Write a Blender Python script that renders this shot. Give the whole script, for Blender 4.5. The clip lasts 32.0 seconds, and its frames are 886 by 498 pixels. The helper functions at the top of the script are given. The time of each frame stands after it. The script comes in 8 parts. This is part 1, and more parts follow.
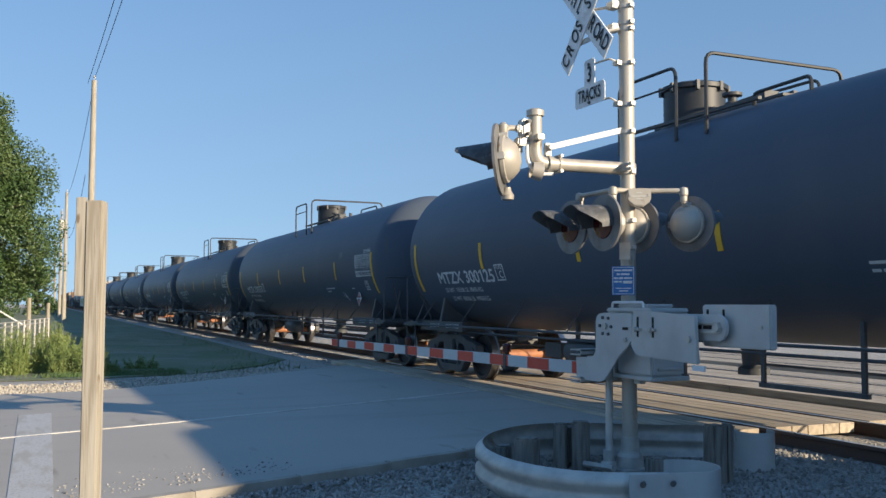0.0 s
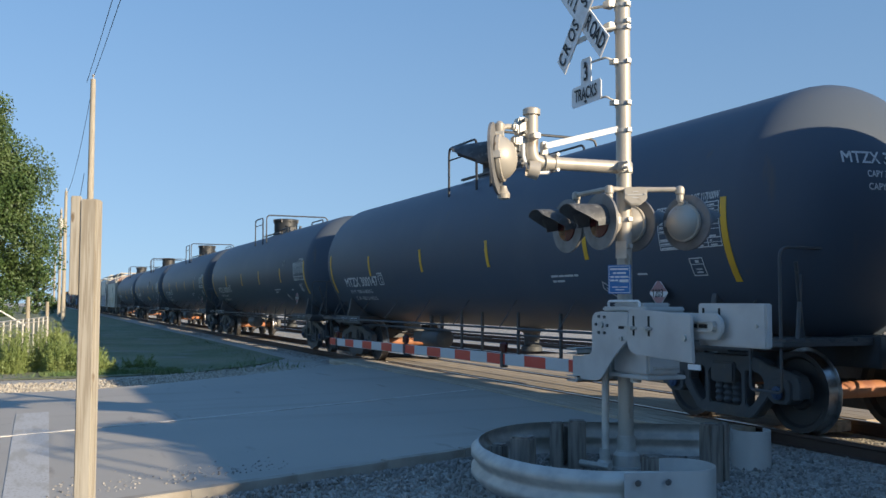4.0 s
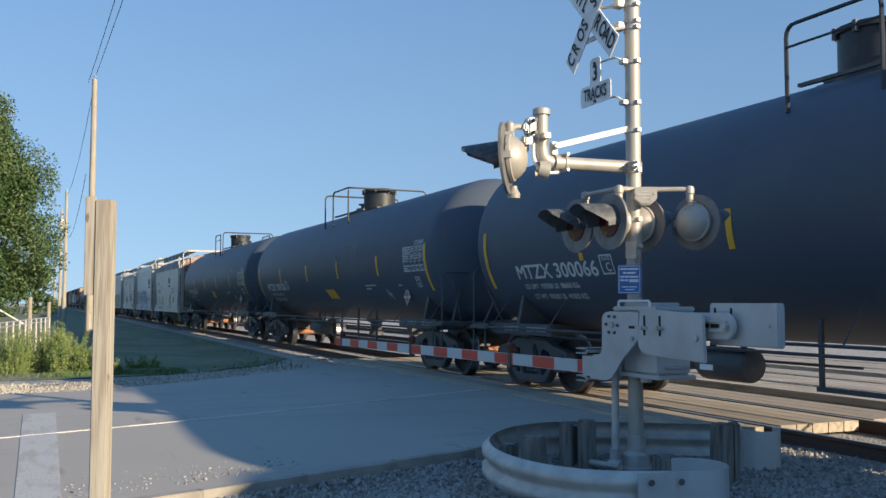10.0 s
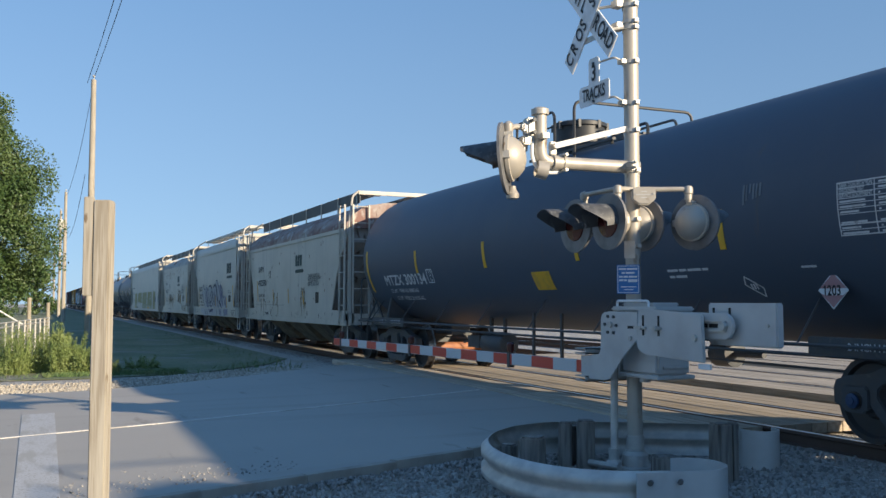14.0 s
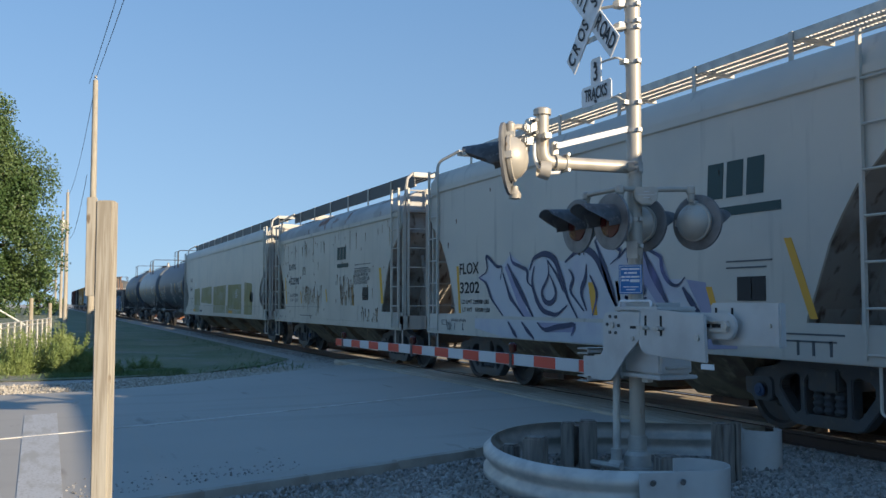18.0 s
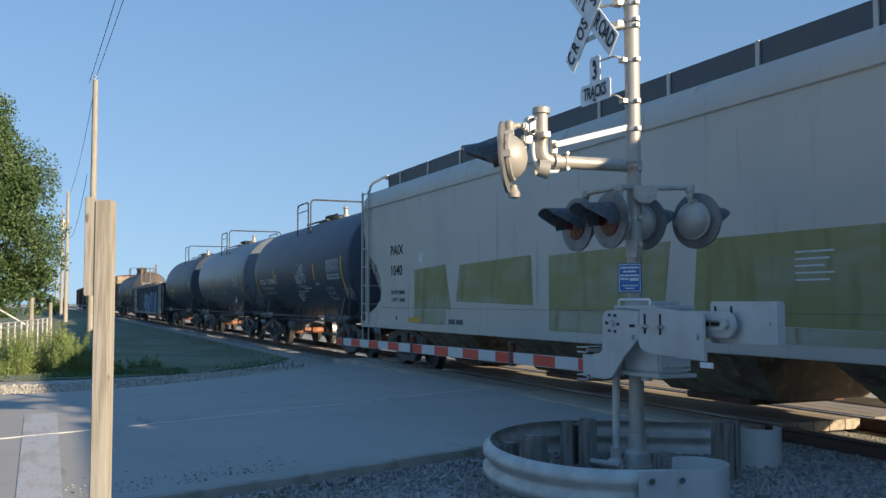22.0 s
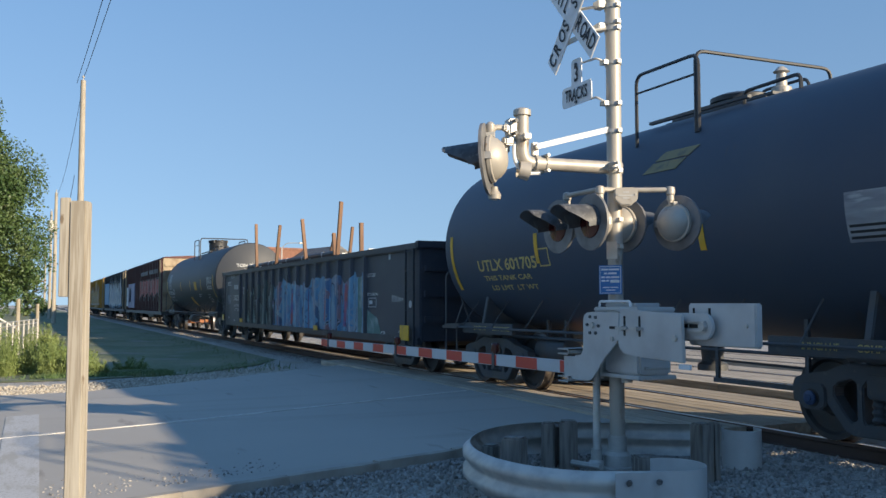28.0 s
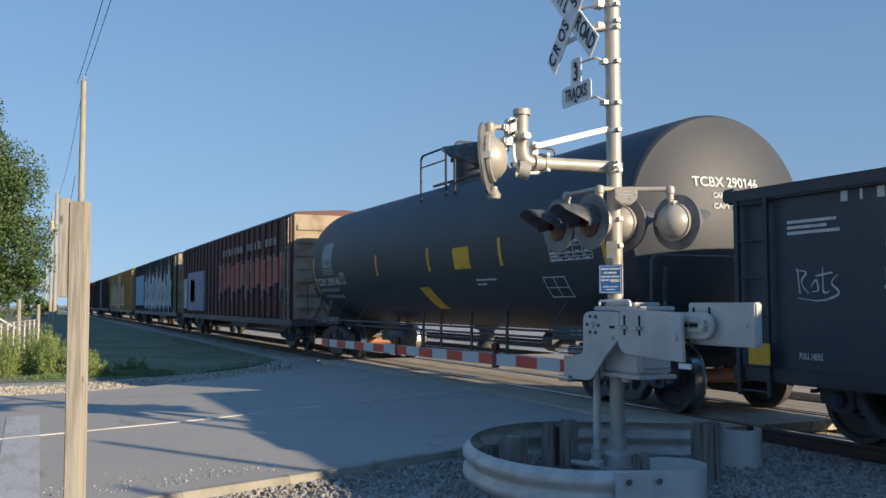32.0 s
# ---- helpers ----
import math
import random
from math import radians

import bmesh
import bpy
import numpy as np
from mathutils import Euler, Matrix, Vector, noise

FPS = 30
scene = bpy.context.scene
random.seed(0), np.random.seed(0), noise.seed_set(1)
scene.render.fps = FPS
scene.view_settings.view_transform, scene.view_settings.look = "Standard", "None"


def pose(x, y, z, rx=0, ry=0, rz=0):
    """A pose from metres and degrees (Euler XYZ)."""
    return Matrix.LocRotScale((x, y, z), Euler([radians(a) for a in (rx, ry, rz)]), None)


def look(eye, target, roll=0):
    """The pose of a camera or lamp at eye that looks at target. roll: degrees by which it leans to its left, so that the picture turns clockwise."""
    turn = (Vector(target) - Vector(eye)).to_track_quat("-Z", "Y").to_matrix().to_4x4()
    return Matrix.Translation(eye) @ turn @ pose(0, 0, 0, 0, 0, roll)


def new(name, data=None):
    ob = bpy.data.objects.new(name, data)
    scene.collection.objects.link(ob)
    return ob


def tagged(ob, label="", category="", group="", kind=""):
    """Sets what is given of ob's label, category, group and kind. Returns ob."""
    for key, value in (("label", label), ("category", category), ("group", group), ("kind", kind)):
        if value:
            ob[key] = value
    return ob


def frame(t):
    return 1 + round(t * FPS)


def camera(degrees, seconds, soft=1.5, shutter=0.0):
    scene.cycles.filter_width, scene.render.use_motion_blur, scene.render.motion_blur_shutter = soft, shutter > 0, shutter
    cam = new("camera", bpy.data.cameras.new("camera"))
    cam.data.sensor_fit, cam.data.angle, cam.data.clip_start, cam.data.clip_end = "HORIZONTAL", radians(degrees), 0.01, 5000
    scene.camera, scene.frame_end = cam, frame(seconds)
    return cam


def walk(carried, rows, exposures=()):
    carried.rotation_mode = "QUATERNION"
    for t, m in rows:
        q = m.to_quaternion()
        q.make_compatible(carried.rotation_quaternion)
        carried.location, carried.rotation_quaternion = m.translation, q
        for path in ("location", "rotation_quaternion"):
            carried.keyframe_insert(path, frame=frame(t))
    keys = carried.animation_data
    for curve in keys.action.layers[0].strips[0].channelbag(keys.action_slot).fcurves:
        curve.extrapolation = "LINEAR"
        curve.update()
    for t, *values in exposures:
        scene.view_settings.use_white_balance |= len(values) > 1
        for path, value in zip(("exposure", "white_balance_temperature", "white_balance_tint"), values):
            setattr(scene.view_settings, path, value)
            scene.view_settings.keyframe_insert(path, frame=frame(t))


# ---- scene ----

# ---- camera ----
# seconds, heading from the track, tilt, lean (degrees), sideways sway (metres)
SWAY = [
    (0.0, 23.649, 3.389, 0.145, 0.000), (0.5, 23.639, 3.341, 0.228, 0.017), (1.0, 23.661, 3.329, 0.210, 0.022), (1.5, 23.665, 3.323, 0.157, 0.027),
    (2.0, 23.671, 3.311, 0.140, 0.016), (2.5, 23.651, 3.282, 0.116, 0.019), (3.0, 23.654, 3.335, 0.126, 0.023), (3.5, 23.657, 3.317, 0.155, 0.033),
    (5.5, 23.682, 3.328, 0.045, 0.016), (6.0, 23.658, 3.354, -0.001, 0.002), (6.5, 23.699, 3.492, 0.204, -0.017), (7.0, 23.733, 3.362, 0.168, -0.039),
    (7.5, 23.797, 3.359, 0.234, -0.054), (8.0, 23.862, 3.343, 0.232, -0.056), (8.5, 23.917, 3.345, 0.248, -0.051), (9.0, 23.923, 3.330, 0.128, -0.055),
    (9.5, 23.907, 3.305, 0.132, -0.066), (10.0, 23.690, 3.315, 0.088, -0.063), (10.5, 23.665, 3.318, 0.078, -0.062), (11.0, 23.650, 3.316, 0.065, -0.063),
    (11.5, 23.694, 3.319, 0.075, -0.068), (12.0, 23.716, 3.326, 0.066, -0.082), (12.5, 23.719, 3.323, 0.023, -0.084), (13.0, 23.649, 3.324, -0.001, -0.072),
    (13.5, 23.715, 3.322, 0.042, -0.070), (14.0, 23.725, 3.323, 0.038, -0.057), (14.5, 23.734, 3.306, 0.004, -0.061), (16.5, 23.681, 3.325, -0.006, -0.066),
    (17.0, 23.637, 3.340, -0.018, -0.066), (17.5, 23.622, 3.339, -0.061, -0.065), (18.0, 23.628, 3.335, -0.000, -0.063), (18.5, 23.631, 3.294, -0.021, -0.051),
    (19.0, 23.694, 3.250, -0.075, -0.050), (19.5, 23.698, 3.246, -0.074, -0.058), (20.0, 23.661, 3.289, -0.084, -0.052), (20.5, 23.659, 3.308, -0.069, -0.058),
    (21.0, 23.611, 3.304, -0.143, -0.055), (21.5, 23.588, 3.303, -0.167, -0.051), (22.0, 23.598, 3.267, -0.100, -0.051), (22.5, 23.632, 3.241, -0.173, -0.054),
    (23.0, 23.635, 3.281, -0.121, -0.046), (23.5, 23.620, 3.351, -0.089, -0.021), (24.0, 23.720, 3.259, -0.120, 0.013), (24.5, 23.727, 3.221, -0.221, 0.044),
    (25.0, 23.669, 3.230, -0.196, 0.037), (25.5, 23.649, 3.193, -0.143, 0.038), (27.5, 24.207, 3.380, -0.024, 0.034), (28.0, 24.174, 3.367, -0.038, 0.039),
    (28.5, 24.148, 3.351, -0.125, 0.043), (29.0, 24.077, 3.391, -0.138, 0.050), (29.5, 24.086, 3.396, -0.146, 0.049), (30.0, 24.083, 3.388, -0.111, 0.048),
    (30.5, 24.102, 3.392, -0.185, 0.044), (31.0, 24.113, 3.384, -0.188, 0.042), (31.5, 24.112, 3.410, -0.148, 0.040), (32.0, 24.120, 3.349, -0.146, 0.049),
]


def seat(heading, tilt, lean, slide):
    """The camera's pose, from a seat beside the crossing."""
    h, e = radians(heading), radians(tilt)
    eye = Vector((0.398 * slide, 0.917 * slide, 1.420))
    way = Vector((-math.cos(h) * math.cos(e), math.sin(h) * math.cos(e), math.sin(e)))
    return look(eye, eye + 10 * way, lean)


cam = camera(51.42, 32.0, soft=1.5)
walk(cam, [(t, seat(*row)) for t, *row in SWAY], exposures=[(0.0, 0.96), (27.4, 0.95), (28.3, 0.98), (29.8, 0.8), (32.0, 0.8)])

# ---- light ----
SUN = Vector((2.95, 1.65, 1.02)).normalized()      # towards the low sun behind the train
world = bpy.data.worlds.new("world")
scene.world = world
world.use_nodes = True
sky = world.node_tree.nodes.new("ShaderNodeTexSky")
sky.sky_type, sky.sun_disc = "NISHITA", False
sky.sun_elevation, sky.sun_rotation = math.asin(SUN.z), math.atan2(SUN.x, SUN.y)
sky.altitude, sky.air_density, sky.dust_density, sky.ozone_density = 2500, 1.0, 1.7, 3.2
# thin even haze over the clear sky
haze = world.node_tree.nodes.new("ShaderNodeMix")
haze.data_type = "RGBA"
haze.inputs[0].default_value = 0.86
upward = world.node_tree.nodes.new("ShaderNodeTexCoord")
rise = world.node_tree.nodes.new("ShaderNodeSeparateXYZ")
height = world.node_tree.nodes.new("ShaderNodeMapRange")
height.inputs[1].default_value, height.inputs[2].default_value = 0.0, 0.55
depth = world.node_tree.nodes.new("ShaderNodeMix")
depth.data_type = "RGBA"
depth.inputs[6].default_value, depth.inputs[7].default_value = (2.8, 4.45, 6.35, 1), (0.95, 2.45, 5.25, 1)
world.node_tree.links.new(upward.outputs["Generated"], rise.inputs[0])
world.node_tree.links.new(rise.outputs[2], height.inputs[0])
world.node_tree.links.new(height.outputs[0], depth.inputs[0])
world.node_tree.links.new(depth.outputs[2], haze.inputs[7])
world.node_tree.links.new(sky.outputs[0], haze.inputs[6])
world.node_tree.nodes["Background"].inputs[1].default_value = 0.068
# clear air scatters least light at a right angle to the sun
across = world.node_tree.nodes.new("ShaderNodeVectorMath")
across.operation, across.inputs[1].default_value = "DOT_PRODUCT", SUN
square = world.node_tree.nodes.new("ShaderNodeMath")
square.operation, square.inputs[1].default_value = "POWER", 2.0
size_of = world.node_tree.nodes.new("ShaderNodeMath")
size_of.operation = "ABSOLUTE"
scatter_by = world.node_tree.nodes.new("ShaderNodeMapRange")
scatter_by.inputs[3].default_value, scatter_by.inputs[4].default_value = 0.84, 1.18
air = world.node_tree.nodes.new("ShaderNodeVectorMath")
air.operation = "SCALE"
world.node_tree.links.new(upward.outputs["Generated"], across.inputs[0])
world.node_tree.links.new(across.outputs["Value"], size_of.inputs[0])
world.node_tree.links.new(size_of.outputs[0], square.inputs[0])
world.node_tree.links.new(square.outputs[0], scatter_by.inputs[0])
world.node_tree.links.new(haze.outputs[2], air.inputs[0])
world.node_tree.links.new(scatter_by.outputs[0], air.inputs["Scale"])
world.node_tree.links.new(air.outputs[0], world.node_tree.nodes["Background"].inputs[0])
sun = new("sun", bpy.data.lights.new("sun", "SUN"))
sun.data.energy, sun.data.angle, sun.data.color = 3.8, radians(0.6), (1.0, 0.83, 0.6)
sun.matrix_world = look(SUN * 60, (0, 0, 0))

# ---- materials ----
def ramp_mix(nt, fac, a, b, blend="MIX"):
    n = nt.nodes.new("ShaderNodeMix")
    n.data_type, n.blend_type = "RGBA", blend
    for socket, value in ((n.inputs[0], fac), (n.inputs[6], a), (n.inputs[7], b)):
        if isinstance(value, bpy.types.NodeSocket):
            nt.links.new(value, socket)
        else:
            socket.default_value = value if isinstance(value, float) else (*value, 1)
    return n.outputs[2]


def noise_fac(nt, scale, lo, hi, detail=4.0, stretch=(1, 1, 1), coords="Object", kind="noise"):
    co = nt.nodes.new("ShaderNodeTexCoord")
    mp = nt.nodes.new("ShaderNodeMapping")
    mp.inputs["Scale"].default_value = stretch
    nt.links.new(co.outputs[coords], mp.inputs[0])
    if kind == "noise":
        tx = nt.nodes.new("ShaderNodeTexNoise")
        tx.inputs["Detail"].default_value = detail
    else:
        tx = nt.nodes.new("ShaderNodeTexVoronoi")
    tx.inputs["Scale"].default_value = scale
    nt.links.new(mp.outputs[0], tx.inputs["Vector"])
    mr = nt.nodes.new("ShaderNodeMapRange")
    mr.inputs[1].default_value, mr.inputs[2].default_value = lo, hi
    nt.links.new(tx.outputs[0], mr.inputs[0])
    return mr.outputs[0]


def paint(name, base, rough=0.5, metal=0.0, spots=(), bump=0.0, bump_scale=60.0, vary=0.0, bump_stretch=(1, 1, 1), bump_kind="noise", shine=0.5):
    """A surface: base colour, then layers of (colour, noise scale, low, high, stretch) laid over it, and fine relief."""
    mat = bpy.data.materials.new(name)
    mat.use_nodes = True
    nt = mat.node_tree
    bsdf = nt.nodes["Principled BSDF"]
    bsdf.inputs["Roughness"].default_value = rough
    bsdf.inputs["Metallic"].default_value = metal
    bsdf.inputs["Specular IOR Level"].default_value = shine
    colour = base
    if vary:
        info = nt.nodes.new("ShaderNodeObjectInfo")
        mr = nt.nodes.new("ShaderNodeMapRange")
        mr.inputs[3].default_value, mr.inputs[4].default_value = 1 - vary, 1 + vary
        nt.links.new(info.outputs["Random"], mr.inputs[0])
        hsv = nt.nodes.new("ShaderNodeHueSaturation")
        hsv.inputs["Color"].default_value = (*base, 1)
        nt.links.new(mr.outputs[0], hsv.inputs["Value"])
        colour = hsv.outputs[0]
    for c, scale, lo, hi, stretch in spots:
        colour = ramp_mix(nt, noise_fac(nt, scale, lo, hi, stretch=stretch), colour, c)
    if isinstance(colour, bpy.types.NodeSocket):
        nt.links.new(colour, bsdf.inputs["Base Color"])
    else:
        bsdf.inputs["Base Color"].default_value = (*colour, 1)
    if bump:
        b = nt.nodes.new("ShaderNodeBump")
        b.inputs["Strength"].default_value, b.inputs["Distance"].default_value = min(1.0, bump * 20), bump
        nt.links.new(noise_fac(nt, bump_scale, 0.2, 0.8, stretch=bump_stretch, kind=bump_kind), b.inputs["Height"])
        nt.links.new(b.outputs[0], bsdf.inputs["Normal"])
    return mat


ONE = (1, 1, 1)
ASPHALT = paint("asphalt", (0.36, 0.338, 0.3), 0.85, spots=[((0.4, 0.37, 0.325), 0.35, 0.35, 0.65, (1, 1, 1)), ((0.32, 0.295, 0.26), 0.7, 0.55, 0.75, (1.6, 0.25, 1)), ((0.4, 0.37, 0.32), 90, 0.55, 0.75, ONE), ((0.26, 0.24, 0.21), 2.3, 0.66, 0.76, (0.3, 1.6, 1))], bump=0.004, bump_scale=160)
GRAVEL = paint("gravel", (0.48, 0.45, 0.4), 0.95, spots=[((0.27, 0.25, 0.22), 28, 0.45, 0.6, ONE), ((0.56, 0.54, 0.5), 40, 0.58, 0.68, ONE), ((0.38, 0.34, 0.27), 0.6, 0.5, 0.7, ONE)], bump=0.03, bump_scale=26, bump_kind="cells")
SOIL = paint("grassy_soil", (0.24, 0.245, 0.15), 0.95, spots=[((0.16, 0.19, 0.1), 0.35, 0.4, 0.6, ONE), ((0.27, 0.26, 0.22), 0.8, 0.56, 0.68, ONE), ((0.09, 0.11, 0.06), 24, 0.5, 0.62, ONE)], bump=0.03, bump_scale=20, bump_kind="cells")
# grass of the unseen lawn, lightened to bounce light at the train
SOIL_GREEN = paint("bounce_lawn_grass", (0.2, 0.22, 0.1), 0.9, spots=[((0.28, 0.26, 0.15), 0.6, 0.5, 0.7, ONE), ((0.06, 0.1, 0.03), 9, 0.45, 0.65, ONE)], bump=0.02, bump_scale=30)
GRASS = paint("grass_blades", (0.1, 0.17, 0.055), 0.7, spots=[((0.2, 0.21, 0.1), 1.5, 0.55, 0.78, ONE), ((0.09, 0.14, 0.05), 5, 0.4, 0.7, ONE)])
WEED = paint("weed_leaves", (0.17, 0.225, 0.065), 0.6, spots=[((0.27, 0.29, 0.1), 2.2, 0.5, 0.72, ONE), ((0.1, 0.16, 0.04), 4, 0.52, 0.7, ONE)])
LEAF = paint("tree_leaves", (0.055, 0.1, 0.028), 0.5, spots=[((0.09, 0.135, 0.042), 0.9, 0.45, 0.65, ONE)])
BARK = paint("bark", (0.12, 0.09, 0.06), 0.9, bump=0.03, bump_scale=12, bump_stretch=(1, 1, 0.2))
TANK_BLACK = paint("black_tank_paint", (0.086, 0.107, 0.138), 0.45, shine=0.12, spots=[((0.1, 0.118, 0.144), 1.1, 0.5, 0.7, (0.6, 0.6, 0.6)), ((0.12, 0.115, 0.11), 1.6, 0.66, 0.8, (3, 3, 0.35))], bump=0.006, bump_scale=2.2)
TANK_GREY = paint("blue_grey_tank_paint", (0.15, 0.17, 0.19), 0.4, spots=[((0.11, 0.12, 0.13), 1.2, 0.5, 0.7, (0.6, 0.6, 0.6)), ((0.05, 0.045, 0.04), 1.6, 0.66, 0.8, (3, 3, 0.35))], bump=0.002, bump_scale=3)
TANK_DARK = paint("weathered_black_tank_paint", (0.072, 0.09, 0.119), 0.44, shine=0.14, spots=[((0.084, 0.1, 0.124), 1.0, 0.45, 0.7, (0.6, 0.6, 0.6)), ((0.1, 0.095, 0.09), 1.6, 0.66, 0.8, (3, 3, 0.35))], bump=0.005, bump_scale=2.4)
TANK_SOOT = paint("sooty_black_tank_paint", (0.044, 0.05, 0.06), 0.55, spots=[((0.056, 0.06, 0.066), 1.0, 0.45, 0.7, (0.6, 0.6, 0.6)), ((0.07, 0.062, 0.055), 1.6, 0.66, 0.8, (3, 3, 0.35))], bump=0.004, bump_scale=2.4)
IRON = paint("dusty_dark_iron", (0.072, 0.078, 0.084), 0.55, spots=[((0.1, 0.085, 0.07), 3, 0.5, 0.75, ONE), ((0.14, 0.13, 0.115), 11, 0.6, 0.78, ONE)], bump=0.003, bump_scale=20)
RAILING = paint("black_railing_paint", (0.03, 0.033, 0.037), 0.5, spots=[((0.06, 0.05, 0.042), 6, 0.58, 0.75, ONE)])
RUSTY = paint("rusty_iron", (0.12, 0.055, 0.03), 0.8, spots=[((0.05, 0.035, 0.03), 4, 0.45, 0.65, ONE)], bump=0.004, bump_scale=30)
WHEEL = paint("wheel_steel", (0.06, 0.058, 0.057), 0.5, 0.3, spots=[((0.075, 0.056, 0.045), 5, 0.5, 0.7, ONE)])
TREAD = paint("polished_steel", (0.5, 0.48, 0.46), 0.3, 1.0, spots=[((0.3, 0.26, 0.23), 9, 0.5, 0.7, ONE)])
BLUE_CAP = paint("blue_cap", (0.035, 0.07, 0.15), 0.5)
ORANGE = paint("orange_primer", (0.4, 0.17, 0.08), 0.65, spots=[((0.28, 0.11, 0.06), 6, 0.5, 0.7, ONE)])
YELLOW = paint("yellow_reflective_tape", (0.75, 0.42, 0.02), 0.45, spots=[((0.5, 0.3, 0.05), 6, 0.5, 0.8, ONE)])
STENCIL = paint("white_stencil_paint", (0.62, 0.63, 0.62), 0.6, spots=[((0.3, 0.3, 0.3), 14, 0.58, 0.75, ONE)])
STENCIL_YELLOW = paint("yellow_stencil_paint", (0.6, 0.45, 0.15), 0.6)
INK = paint("black_ink", (0.012, 0.012, 0.013), 0.6)
HOPPER = paint("grey_hopper_paint", (0.52, 0.485, 0.42), 0.42, spots=[((0.45, 0.435, 0.39), 0.9, 0.45, 0.7, (1, 1, 1)), ((0.3, 0.285, 0.25), 2.2, 0.6, 0.8, (2, 2, 0.2))], bump=0.003, bump_scale=2)
HOPPER_RUST = paint("rust_streaked_hopper_paint", (0.53, 0.49, 0.42), 0.42, spots=[((0.46, 0.425, 0.36), 0.9, 0.45, 0.7, ONE), ((0.37, 0.34, 0.29), 2.6, 0.66, 0.84, (3.2, 3.2, 0.25)), ((0.17, 0.1, 0.065), 3.1, 0.72, 0.8, (3, 3, 0.4)), ((0.37, 0.35, 0.31), 3, 0.55, 0.75, (2, 2, 0.12))], bump=0.003, bump_scale=2)
# grime and rust, with the shade of the open car ends in the base
HOPPER_END = paint("grimy_shade_darkened_end_paint", (0.35, 0.33, 0.3), 0.8, spots=[((0.22, 0.17, 0.135), 2.2, 0.48, 0.68, ONE), ((0.11, 0.07, 0.05), 7, 0.58, 0.7, (1, 1, 0.4))], bump=0.003, bump_scale=8)
BAY_GRIME = paint("dusty_brown_grime", (0.2, 0.165, 0.11), 0.85, spots=[((0.12, 0.085, 0.06), 2.5, 0.45, 0.65, ONE), ((0.28, 0.24, 0.17), 6, 0.55, 0.7, ONE)], bump=0.004, bump_scale=12)
HOPPER_ROOF_FADED = paint("faded_roof_paint", (0.46, 0.45, 0.43), 0.7, spots=[((0.38, 0.36, 0.34), 1.5, 0.45, 0.62, ONE), ((0.22, 0.1, 0.06), 1.8, 0.58, 0.66, (0.7, 1, 0.6)), ((0.12, 0.06, 0.05), 4, 0.64, 0.72, (1, 1, 0.4))])
HOPPER_ROOF_RUST = paint("rusted_roof_paint", (0.36, 0.29, 0.26), 0.75, spots=[((0.25, 0.14, 0.115), 2.2, 0.4, 0.62, (0.5, 1, 1)), ((0.15, 0.08, 0.065), 6, 0.56, 0.68, (0.8, 1, 0.5)), ((0.46, 0.43, 0.39), 5, 0.56, 0.68, (0.6, 1, 1))])
OLIVE = paint("olive_yellow_overpaint", (0.285, 0.265, 0.1), 0.6, spots=[((0.33, 0.31, 0.19), 1.0, 0.45, 0.65, (1, 1, 3)), ((0.23, 0.215, 0.075), 1.3, 0.5, 0.65, (3, 3, 0.6))])
GALV = paint("galvanised_steel", (0.56, 0.54, 0.49), 0.5, 0.35, spots=[((0.42, 0.41, 0.385), 7, 0.4, 0.65, ONE), ((0.22, 0.17, 0.12), 2.5, 0.68, 0.8, ONE)], bump=0.001, bump_scale=30)
SILVER = paint("aluminium_paint", (0.46, 0.425, 0.365), 0.46, 0.2, spots=[((0.38, 0.35, 0.305), 5, 0.45, 0.72, (1, 1, 0.3)), ((0.26, 0.2, 0.14), 9, 0.62, 0.72, (1, 1, 0.5))], bump=0.0008, bump_scale=60)
CASE_GREY = paint("grey_enamel", (0.53, 0.53, 0.51), 0.5, 0.05, spots=[((0.44, 0.435, 0.42), 3, 0.45, 0.7, ONE), ((0.25, 0.22, 0.18), 4, 0.7, 0.8, ONE)])
KHAKI = paint("faded_khaki_paint", (0.25, 0.21, 0.1), 0.6, spots=[((0.14, 0.13, 0.09), 6, 0.5, 0.65, ONE)])
FADED_PANEL = paint("faded_panel_paint", (0.32, 0.34, 0.35), 0.6, spots=[((0.19, 0.2, 0.22), 2.2, 0.42, 0.6, (0.4, 0.4, 2.5)), ((0.42, 0.43, 0.43), 7, 0.58, 0.7, (0.4, 0.4, 2.5))])
HOOD = paint("sun_faded_black_paint", (0.11, 0.115, 0.12), 0.55, spots=[((0.06, 0.062, 0.066), 7, 0.45, 0.65, ONE), ((0.2, 0.2, 0.2), 16, 0.6, 0.72, ONE)])
LAMP_DISC = paint("dull_lamp_disc", (0.2, 0.2, 0.2), 0.5, 0.2, spots=[((0.13, 0.13, 0.13), 6, 0.45, 0.7, ONE)])
BLACK = paint("matt_black", (0.012, 0.012, 0.012), 0.7)
SIGN_WHITE = paint("white_sign_sheeting", (0.75, 0.76, 0.76), 0.5, spots=[((0.6, 0.6, 0.58), 5, 0.5, 0.8, ONE)])
SIGN_BLUE = paint("blue_sign", (0.04, 0.17, 0.42), 0.5)
RED = paint("red_reflective_sheeting", (0.62, 0.06, 0.03), 0.5)
WHITE = paint("white_reflective_sheeting", (0.55, 0.56, 0.56), 0.5)
RED_LENS = paint("red_lens", (0.06, 0.008, 0.008), 0.2)
